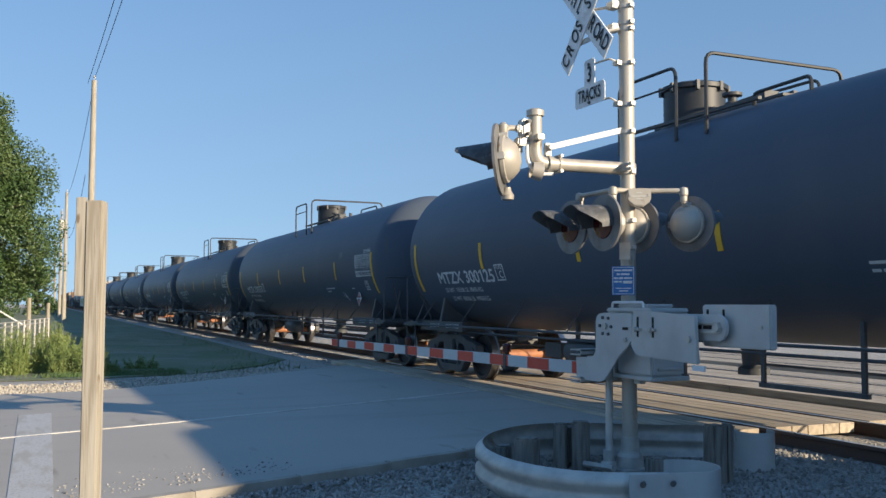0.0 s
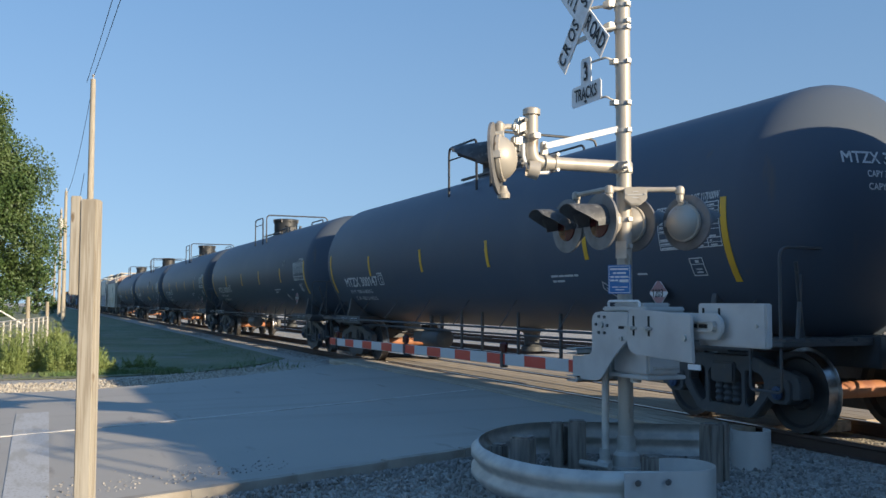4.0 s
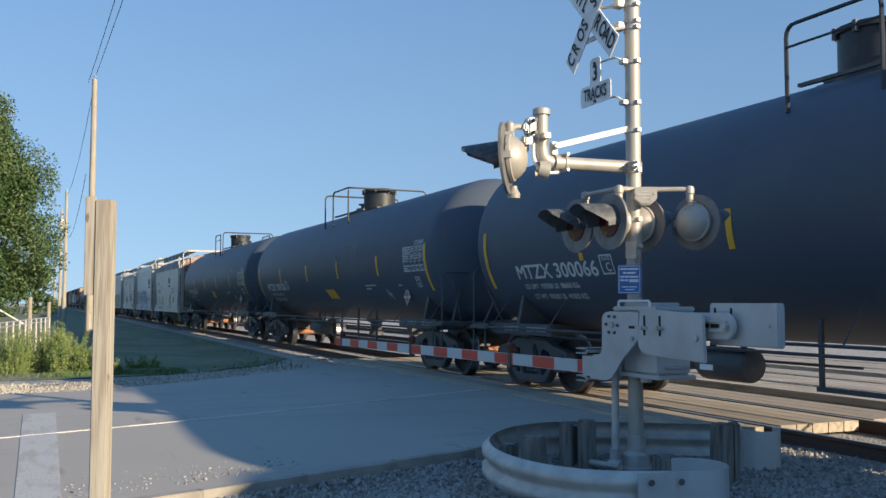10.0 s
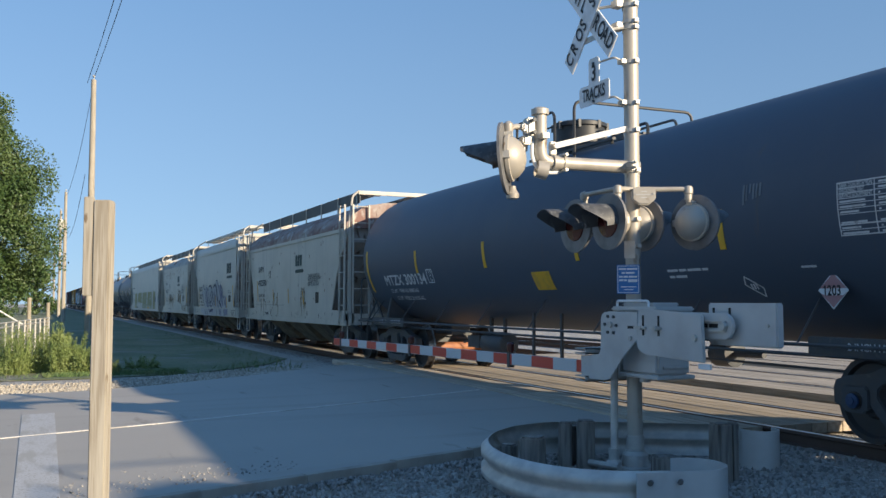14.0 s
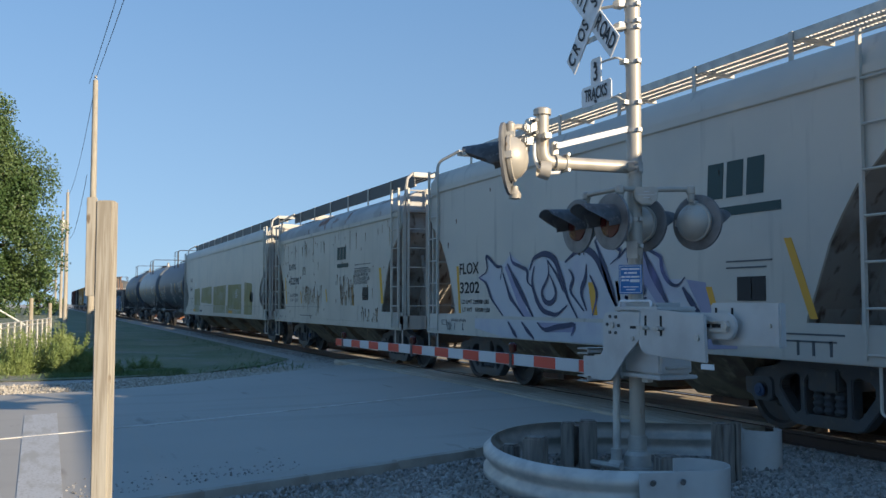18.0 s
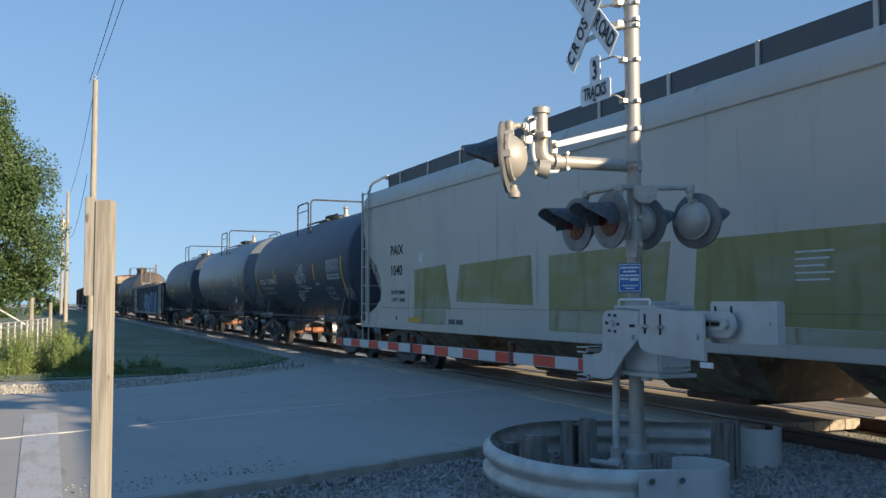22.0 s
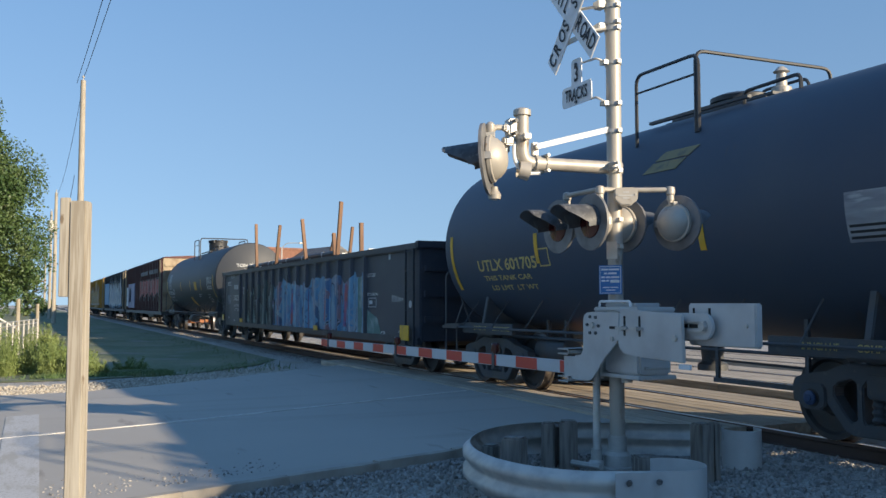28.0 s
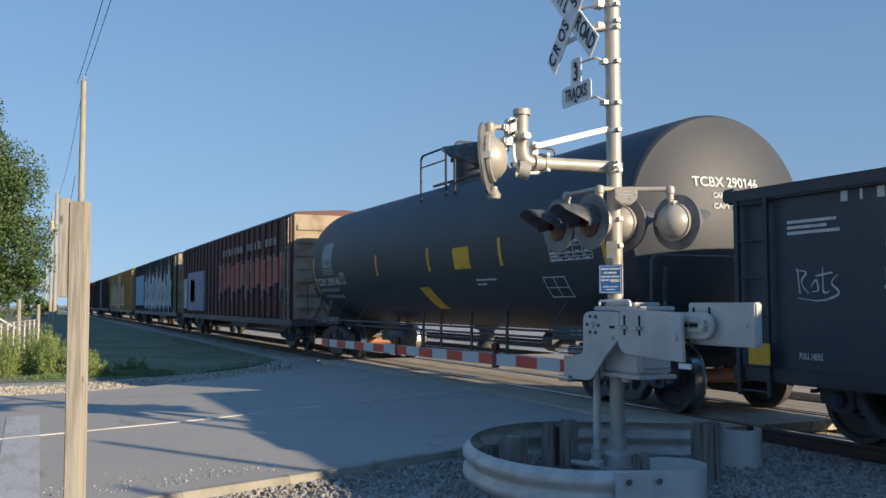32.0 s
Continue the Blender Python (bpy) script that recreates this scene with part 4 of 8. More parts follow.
        part("gate_slide", Solid().box(xa + span * 0.34, xa + span * 0.66, -0.75, 0.75, lo - 0.08, lo).rod((xa + span * 0.25, -0.6, lo + 0.1), (xa + span * 0.75, -0.6, lo + 0.1), 0.05, 8), RUSTY, b)
    for kind, *rest in marks:
        if kind == "text":
            text, size, x, z, w, mat = rest
            t = flat_text(text, size, x, z, width=w)
            for word in words_of(t, size * 0.3):
                part("stencil", Solid().add([(px + lay, -1.566 if z > z0 + sill else -1.599, pz) for px, py, pz in word.v], word.f), mat, car, "stencilled lettering")
        elif kind == "poly":
            pts, mat, word = rest
            part(word, Solid().prism(pts, 0.004, Matrix.Translation((lay, -1.566, 0)) @ XZ), mat, car, smooth=0)
        elif kind == "bar":
            x0, x1, za, zb, mat, word = rest
            out = 0.034 if zb < z0 + sill else 0.0
            part(word, Solid().box(x0 + lay, x1 + lay, -1.567 - out, -1.561 - out, za, zb), mat, car)
    return car


def brush(pts, width, y):
    """A sprayed stroke that swells in the middle, flat at a given y."""
    s = Solid()
    pts = [(p.x, p.z) for p in rounded([(a, 0, c) for a, c in pts], 0.12, 4)]
    n = len(pts)
    for i, (px, pz) in enumerate(pts):
        ax, az = pts[max(0, i - 1)]
        bx, bz = pts[min(n - 1, i + 1)]
        d = math.hypot(bx - ax, bz - az) or 1
        k = width * (0.25 + 0.75 * math.sin(math.pi * (i + 0.5) / n))
        s.v += [(px - (bz - az) / d * k, y, pz + (bx - ax) / d * k), (px + (bz - az) / d * k, y, pz - (bx - ax) / d * k)]
    s.f = [(2 * i, 2 * i + 2, 2 * i + 3, 2 * i + 1) for i in range(n - 1)]
    return s


ARCH = [(0.0, 0.0), (0.02, 0.45), (0.12, 0.8), (0.38, 1.0), (0.64, 0.94), (0.86, 0.6), (1.06, 0.06), (0.78, -0.03), (0.5, 0.06), (0.2, -0.05)]
SPIKE = [(0.0, 0.0), (0.1, 0.5), (-0.1, 0.72), (0.2, 0.7), (0.32, 1.08), (0.45, 0.74), (0.66, 1.0), (0.72, 0.62), (1.04, 0.55), (0.86, 0.3), (1.08, 0.02), (0.6, 0.1), (0.42, -0.1), (0.26, 0.1)]


STAR = [(0.5 + (0.62 if k % 2 == 0 else 0.27) * math.sin(k * math.pi / 5), 0.5 + (0.62 if k % 2 == 0 else 0.27) * math.cos(k * math.pi / 5)) for k in range(10)]


def wild_letters(parent, x0, x1, z0, z1, y, kinds, fill, shade, line):
    """Bulging and spiked sprayed letters: pale filling, shaded drops inside, heavy swelling outlines."""
    w, h = (x1 - x0) / len(kinds), z1 - z0
    for i, kind in enumerate(kinds):
        a = x0 + i * w
        top = 1.0 + 0.1 * math.sin(i * 2.3)
        fit = lambda pts: [(a + u * w, z0 + v * h * top) for u, v in pts]
        shape = fit(ARCH if kind == "a" else STAR if kind == "*" else SPIKE)
        glow = [(a + 0.5 * w + (x - a - 0.5 * w) * 1.18, z0 + 0.5 * h + (z - z0 - 0.5 * h) * 1.12) for x, z in shape]
        part("graffiti_glow", Solid().prism(glow, 0.001, Matrix.Translation((0, y - 0.0002 * (1 + i % 2), 0)) @ XZ), shade, parent, smooth=0)
        part("graffiti", Solid().prism(shape, 0.002, Matrix.Translation((0, y - 0.001 - 0.0012 * (i % 2), 0)) @ XZ), fill, parent, "sprayed pale graffiti lettering", smooth=0)
        yy = y - 0.006
        part("graffiti_outline", brush(shape[1:7] if kind == "a" else shape + shape[:1] if kind == "*" else shape[1:12], 0.055 if kind == "a" else 0.04, yy), line, parent, smooth=0)
        if kind == "*":
            strokes = []
        elif kind == "a":
            drop = fit([(0.52, 0.86), (0.38, 0.5), (0.4, 0.25), (0.5, 0.14), (0.6, 0.25), (0.6, 0.5)])
            part("graffiti_shade", Solid().prism(drop, 0.002, Matrix.Translation((0, y - 0.003, 0)) @ XZ), shade, parent, smooth=0)
            strokes = [(drop[:4], 0.035), (drop[3:] + drop[:1], 0.05), (fit([(0.1, 0.74), (0.16, 0.45), (0.1, 0.1)]), 0.03), (fit([(0.66, 0.72), (0.84, 0.35), (0.98, 0.0)]), 0.07), (fit([(0.3, 0.2), (0.5, -0.02), (0.8, 0.02)]), 0.025)]
        else:
            drop = fit([(0.3, 0.75), (0.24, 0.3), (0.36, 0.12), (0.4, 0.45)])
            part("graffiti_shade", Solid().prism(drop, 0.002, Matrix.Translation((0, y - 0.003, 0)) @ XZ), shade, parent, smooth=0)
            strokes = [(drop + drop[:1], 0.025), (fit([(0.5, 0.7), (0.56, 0.35), (0.7, 0.1)]), 0.06), (fit([(0.75, 0.55), (0.7, 0.3), (0.95, 0.05)]), 0.04), (fit([(0.05, 0.45), (0.12, 0.2), (0.05, 0.0)]), 0.04)]
        for pts, k in strokes:
            part("graffiti_outline", brush(pts, k, yy), line, parent, smooth=0)


def sprayed_piece(parent, y):
    """A run of pale wild-style letters along the side: silhouettes, lilac shadows and swelling dark strokes."""
    star = [(-3.0, 1.85), (-2.65, 1.95), (-2.75, 2.25), (-2.3, 2.0), (-2.1, 2.05), (-2.2, 1.8), (-2.1, 1.25), (-2.6, 1.5), (-2.7, 1.75)]
    waves = [(-2.7, 1.75), (-2.1, 2.05), (-1.85, 2.2), (-1.3, 1.95), (-1.1, 2.1), (-0.75, 2.15), (-0.4, 2.05), (-0.1, 2.0), (0.15, 2.15), (0.45, 2.15), (0.65, 2.05), (0.65, 2.3), (0.9, 2.3), (1.0, 2.15)]
    spikes = [(1.2, 2.05), (1.4, 2.15), (1.5, 1.95), (1.7, 2.2), (2.1, 2.0), (2.25, 1.7), (2.55, 1.7), (2.9, 1.2), (2.9, 1.16), (-2.1, 1.16), (-2.6, 1.5)]
    skirt = [(-3.1, 1.15), (2.7, 1.15), (2.75, 0.86), (-1.3, 0.86), (-2.05, 0.86), (-3.1, 0.98)]
    n = 0
    for outline, mat, word in (([(2.5, 1.7), (2.9, 1.65), (3.05, 1.2), (2.7, 1.2)], GRAF_LILAC, "graffiti_glow"), ([(2.9, 1.6), (3.0, 1.6), (3.15, 1.2), (3.05, 1.2)], CHALK, "graffiti_glow"),
                               ([(2.7, 1.15), (3.45, 1.13), (3.45, 0.92), (2.75, 0.88)], GRAF_LILAC, "graffiti_glow"), (star, GRAF_PALE, "graffiti"), (waves + spikes, GRAF_PALE, "graffiti"), (skirt, GRAF_PALE, "graffiti"),
                               ([(1.4, 2.1), (1.65, 2.15), (2.0, 1.6), (2.3, 1.25), (2.15, 1.25), (1.75, 1.65)], GRAF_LILAC, "graffiti_shade"), ([(-2.05, 2.0), (-1.9, 2.05), (-1.3, 1.3), (-1.15, 1.2), (-1.45, 1.2)], GRAF_LILAC, "graffiti_shade"),
                               ([(-0.9, 1.12), (0.2, 1.13), (0.1, 1.0), (-0.65, 0.98)], GRAF_LILAC, "graffiti_shade"), ([(1.7, 1.14), (1.95, 1.14), (2.2, 0.87), (1.95, 0.87)], GRAF_LILAC, "graffiti_shade"), ([(0.45, 1.7), (0.6, 1.7), (0.68, 1.25), (0.55, 1.25)], CHALK, "graffiti_shade")):
        n += 1
        low = max(z for _, z in outline) < 1.2
        part(word, Solid().prism(outline, 0.002, Matrix.Translation((0, y - 0.0008 * n - (0.04 if low and word != "graffiti_shade" else 0.041 if low else 0), 0)) @ XZ), mat, parent, "sprayed pale graffiti lettering" if word == "graffiti" else "", smooth=0)
    upper = [([(-3.0, 1.85), (-2.65, 1.95), (-2.75, 2.25), (-2.3, 2.0), (-2.1, 2.03), (-2.2, 1.8)], 0.035), ([(-3.0, 1.85), (-2.7, 1.75), (-2.55, 1.5), (-2.1, 1.2)], 0.045), ([(-1.1, 1.65), (-1.3, 1.75), (-1.25, 1.92), (-1.8, 2.07), (-1.85, 2.24)], 0.04),
             ([(-1.95, 2.05), (-1.7, 1.8), (-1.35, 1.45), (-1.1, 1.2)], 0.065), ([(-2.1, 1.9), (-1.85, 1.5), (-1.35, 1.17)], 0.055), ([(-0.65, 2.05), (-0.35, 1.8), (-0.2, 1.58)], 0.035), ([(-0.05, 1.9), (0.1, 1.77), (-0.05, 1.6), (0.35, 1.3)], 0.045)]
    arches = [[(-1.2, 1.92), (-1.1, 2.1), (-0.75, 2.17), (-0.45, 2.08), (-0.25, 1.8), (-0.1, 1.5), (0.2, 1.17)], [(-0.15, 2.0), (0.1, 2.13), (0.4, 2.18), (0.65, 2.06), (0.85, 1.8), (1.05, 1.47), (1.3, 1.2)]]
    inner = [([(-0.65, 2.05), (-0.6, 1.83), (-0.85, 1.58), (-0.75, 1.43), (-0.55, 1.4), (-0.38, 1.54), (-0.5, 1.73), (-0.6, 1.84)], 0.05), ([(-1.05, 1.98), (-1.15, 1.75), (-1.0, 1.46), (-0.8, 1.29), (-0.4, 1.23), (-0.1, 1.38)], 0.055), ([(0.42, 1.95), (0.4, 1.76), (0.25, 1.57), (0.42, 1.31)], 0.055), ([(0.5, 1.8), (0.7, 1.55), (0.56, 1.24)], 0.035)]
    right = [([(0.66, 2.25), (0.7, 2.35), (0.92, 2.33), (0.95, 2.24), (1.25, 2.1), (1.2, 2.02), (1.0, 1.93)], 0.035), ([(0.64, 2.27), (0.83, 1.95), (1.05, 1.52), (1.22, 1.22)], 0.075), ([(1.2, 2.0), (1.4, 2.16), (1.4, 1.95), (1.63, 1.73), (1.8, 1.57), (1.63, 1.47), (1.84, 1.33)], 0.04),
             ([(1.7, 2.28), (1.75, 2.12), (2.1, 1.98), (2.1, 1.85), (2.2, 1.68), (2.4, 1.6), (2.55, 1.72)], 0.04), ([(1.67, 2.2), (1.87, 1.86), (2.05, 1.62), (2.33, 1.26)], 0.075), ([(1.33, 1.5), (1.63, 1.34), (2.03, 1.2)], 0.065), ([(1.33, 1.5), (1.56, 1.44), (1.8, 1.48)], 0.035), ([(2.5, 1.6), (2.65, 1.43), (2.92, 1.19)], 0.055)]
    lower = [([(-1.85, 1.11), (-1.66, 0.95), (-1.55, 0.87)], 0.05), ([(-1.4, 1.12), (-1.2, 0.98), (-1.0, 0.87)], 0.045), ([(-0.9, 1.12), (-0.7, 1.0), (-0.3, 1.07), (0.2, 1.12), (0.07, 0.95)], 0.05), ([(1.06, 1.13), (1.1, 0.87)], 0.05), ([(1.63, 1.13), (1.82, 0.98), (1.85, 0.87)], 0.05), ([(2.7, 1.14), (2.76, 0.87)], 0.045)]
    for pts, k in upper + [(a, 0.065) for a in arches] + inner + right:
        part("graffiti_outline", brush(pts, k * 0.8, y - 0.014), GRAF_NAVY, parent, smooth=0)
    for pts, k in lower:
        part("graffiti_outline", brush(pts, k * 0.8, y - 0.056), GRAF_NAVY, parent, smooth=0)


def gondola(x_head, x_tail, label):
    half = (x_head - x_tail) / 2
    car = thing("gondola_car", label, "gondola car", pose((x_head + x_tail) / 2, TRACK_Y, 0), "cars of the freight train")
    z0, z1 = 0.67, 2.47
    for y in (-1, 1):
        s = Solid().box(-half, half, y * 1.46 - 0.02, y * 1.46 + 0.02, z0, z1)
        part("side_sheet", s, GON_PAINT if y < 0 else GON_FRAME, car, "dented black side sheet with blue graffiti" if y < 0 else "", smooth=0)
        part("top_chord", Solid().box(-half - 0.03, half + 0.03, y * 1.48 - 0.08, y * 1.48 + 0.08, z1, z1 + 0.14), GON_FRAME, car, bevel=0.02)
        part("side_sill", Solid().box(-half, half, y * 1.47 - 0.06, y * 1.47 + 0.06, z0 - 0.07, z0 + 0.08), GON_FRAME, car, bevel=0.015)
        n = 15
        for i in range(n):
            x = -half + 3.15 + i * (2 * half - 6.3) / (n - 1)
            part("side_rib", Solid().prism([(x - 0.1, 0), (x + 0.1, 0), (x + 0.06, 0.07), (x - 0.06, 0.07)], z1 - z0 - 0.08, Matrix.Translation((0, y * 1.48, z0 + 0.08)) @ pose(0, 0, 0) @ Matrix(((1, 0, 0, 0), (0, y, 0, 0), (0, 0, 1, 0), (0, 0, 0, 1)))), GON_PAINT if y < 0 else GON_FRAME, car, smooth=0)
    for s in (-1, 1):
        end = Solid().box(s * half - 0.03, s * half + 0.03, -1.46, 1.46, z0, z1 + 0.1)
        for z in (1.1, 1.6, 2.1):
            end.box(min(s * half, s * (half + 0.1)), max(s * half, s * (half + 0.1)), -1.4, 1.4, z - 0.06, z + 0.06)
        part("end_wall", end, GON_FRAME, car, bevel=0.01)
        part("end_chord", Solid().box(s * half - 0.1, s * half + 0.1, -1.55, 1.55, z1 + 0.02, z1 + 0.17), GON_FRAME, car, bevel=0.02)
        ladder(car, s * (half - 0.35), -1.55, 0.45, 2.5, 0.42, GON_FRAME)
        truck(car, s * (half - 1.9))
    part("floor", Solid().box(-half, half, -1.44, 1.44, 0.9, 1.0).box(-half + 0.2, half - 0.2, -0.25, 0.25, 0.7, 0.9), RUSTY, car)
    couplers(car, half + 0.3)
    load = Solid()
    rng = random.Random(5)
    for i in range(40):
        x = -half + 0.5 + i * (2 * half - 1) / 40
        load.box(x, x + 0.5, -1.3, 1.3, 1.0, 1.9 + rng.uniform(0, 0.4))
    part("load", load, RUSTY, car, "heaped scrap timber and steel", smooth=0)
    for x, y, lean, z in ((-4.52, -1.38, -6.5, 4.15), (-2.6, -1.38, 21, 4.03), (1.98, -1.38, -20, 3.98), (-5.85, 1.07, 39, 4.5), (-2.5, 1.0, 18, 4.01), (3.97, -1.38, 12.5, 4.02), (4.43, -1.38, -12, 3.25), (6.2, -1.38, -2, 3.3)):
        part("stake", Solid().box(-0.045, 0.045, -0.045, 0.045, 0, z - 1.1), STAKE, car, "upright timber stake", bevel=0.006, at=pose(x, y, 1.1, 0, lean, 0))
    for x in (-4.66, -1.95, 1.3, 4.38, 6.4):
        part("crosspiece", Solid().box(x - 0.05, x + 0.05, -1.3, 1.2, z1 + 0.18, z1 + 0.21), SIGN_WHITE, car)
    part("pipe", Solid().lathe((-6.9, -1.15, 2.72), (1, 0, 0), [(0, 0.0), (0, 0.085), (10.9, 0.085), (10.9, 0.0)], 14), GON_FRAME, car, "dark pipe lying on the load")
    for x in (-5.75, -3.7, -3.1, -1.4, 0.4, 2.4):
        part("tie_strap", Solid().lathe((x, -1.15, 2.72), (1, 0, 0), [(0, 0.08), (0, 0.09), (0.035, 0.09), (0.035, 0.08)], 12), SIGN_WHITE, car)

    def side_text(text, size, x, z, width=None):
        t = flat_text(text, size, x, z, width=width)
        for word in words_of(t, size * 0.3):
            part("stencil", Solid().add([(a, -1.487, c) for a, b, c in word.v], word.f), STENCIL, car, "stencilled lettering")
    side_text("518330", 0.19, -7.99, 1.53, 0.97)
    side_text("LD LMT  213300", 0.075, -7.9, 1.3, 0.85)
    side_text("LT WT   72700", 0.075, -7.85, 1.15, 0.8)
    side_text("PULL HERE", 0.06, 8.8, 0.8, 0.32)
    side_text("LIFT HERE", 0.06, -7.99, 0.76, 0.3)
    side_text("PULL HERE", 0.06, -9.0, 0.86, 0.3)
    for k, width in enumerate((0.62, 0.5, 0.66)):
        part("small_stencil", Solid().box(-9.12, -9.12 + width, -1.488, -1.482, 2.2 - 0.055 * k, 2.23 - 0.055 * k), STENCIL, car)
    for x in (-8.44, -8.22, -8.03):
        part("white_square", Solid().box(x, x + (0.08 if x != -8.22 else 0.03), -1.488, -1.482, 2.36, 2.46), STENCIL, car)
    for pts in ([(-9.0, 1.75), (-8.97, 1.5)], [(-9.02, 1.73), (-8.85, 1.72), (-8.98, 1.62), (-8.86, 1.5)], [(-8.83, 1.56), (-8.76, 1.66), (-8.73, 1.52), (-8.82, 1.52)], [(-8.68, 1.75), (-8.68, 1.5), (-8.6, 1.52)], [(-8.77, 1.67), (-8.56, 1.7)], [(-8.5, 1.68), (-8.6, 1.6), (-8.45, 1.5), (-8.7, 1.42), (-9.0, 1.46)]):
        part("chalk_scrawl", brush(pts, 0.011, -1.486), STENCIL, car, smooth=0)
    side_text("LIFT HERE", 0.06, 7.75, 0.76, 0.28)
    side_text("EMPTY CG 37 ABOVE RAIL", 0.06, 6.85, 1.59, 0.72)
    side_text("CU FT 3267", 0.08, 6.85, 2.0, 0.55)
    side_text("PLATE", 0.055, -6.32, 1.91, 0.2)
    side_text("C", 0.1, -6.27, 1.79)
    for k in range(4):
        part("owner_mark", Solid().prism([(0, 0), (0.13, 0), (0.17, 0.17), (0.04, 0.17)], 0.004, Matrix.Translation((-7.96 + 0.19 * k, -1.487, 1.93)) @ XZ), STENCIL, car)
    for xa, xb, za, zb in ((-6.37, -6.08, 1.75, 2.0), (6.95, 7.45, 1.33, 1.54)):
        for box in ((xa, xb, za, za + 0.014), (xa, xb, zb - 0.014, zb), (xa, xa + 0.014, za, zb), (xb - 0.014, xb, za, zb)):
            part("frame_line", Solid().box(box[0], box[1], -1.488, -1.482, box[2], box[3]), STENCIL, car)
    part("small_stencil", Solid().box(7.0, 7.2, -1.488, -1.482, 1.4, 1.48), STENCIL, car)
    part("white_dot", Solid().lathe((9.43, -1.482, 1.4), (0, -1, 0), [(0, 0.075), (0.005, 0.075), (0.005, 0.0)], 16), STENCIL, car)
    part("white_square", Solid().box(8.22, 8.32, -1.488, -1.482, 2.34, 2.46), STENCIL, car)
    for k in range(6):
        part("chalk_scrawl", brush([(8.4 + 0.11 * k, 1.45 + 0.03 * (k % 2)), (8.44 + 0.11 * k, 1.62 - 0.02 * k), (8.5 + 0.11 * k, 1.5), (8.43 + 0.11 * k, 1.44)], 0.012, -1.486), STENCIL, car, smooth=0)
    for xa, xb, za, zb in ((9.15, 9.62, 0.68, 0.98), (-6.38, -5.92, 0.76, 0.89), (2.95, 3.3, 0.72, 0.84), (-9.58, -9.28, 0.78, 1.0)):
        part("yellow_plate", Solid().box(xa, xb, -1.6, -1.59, za, zb), YELLOW, car)
    part("green_patch", Solid().prism([(6.2, 0.7), (7.8, 0.7), (7.5, 1.1), (6.75, 1.3), (6.6, 2.05), (6.2, 2.0)], 0.003, Matrix.Translation((0, -1.483, 0)) @ XZ), GRAF_TEAL, car, "faded green sprayed patch", smooth=0)
    rs = random.Random(31)
    for k in range(22):
        x = -1.0 + 0.33 * k + rs.uniform(-0.05, 0.05)
        za, zb, w, tilt = rs.uniform(0.75, 1.0), rs.uniform(1.55, 2.05), rs.uniform(0.07, 0.15), rs.uniform(-0.12, 0.12)
        stem = [(x - w, za), (x + w, za + rs.uniform(-0.06, 0.06)), (x + w * 1.1 + tilt, zb - 0.08), (x + tilt, zb), (x - w * 0.8 + tilt, zb - 0.05)]
        part("graffiti", Solid().prism(stem, 0.002, Matrix.Translation((0, -1.4835 - 0.0004 * (k % 3), 0)) @ XZ), (GRAF_SKY, GRAF_MIST, GRAF_BLUE, GRAF_MIST, GRAF_PINK)[k % 5], car, "sprayed pale blue letter stem", smooth=0)
        if k % 2 == 0:
            part("graffiti_outline", brush([stem[0], stem[4], stem[3], stem[2], (stem[1][0], (za + zb) / 2)], 0.014, -1.488), GRAF_NAVY, car, smooth=0)
    for x, z in ((-0.55, 1.85), (2.3, 1.75), (4.75, 1.62), (5.2, 0.86), (5.75, 1.8)):
        part("sprayed_scrawl", brush([(x, z), (x + 0.12, z + 0.12), (x + 0.2, z - 0.02), (x + 0.06, z - 0.1), (x + 0.16, z - 0.16), (x + 0.3, z - 0.05)], 0.012, -1.489), INK, car, smooth=0)
    wild_letters(car, -6.1, -1.7, 0.75, 2.02, -1.484, "aasas", GRAF_GREEN, GON_PAINT, INK)
    return car


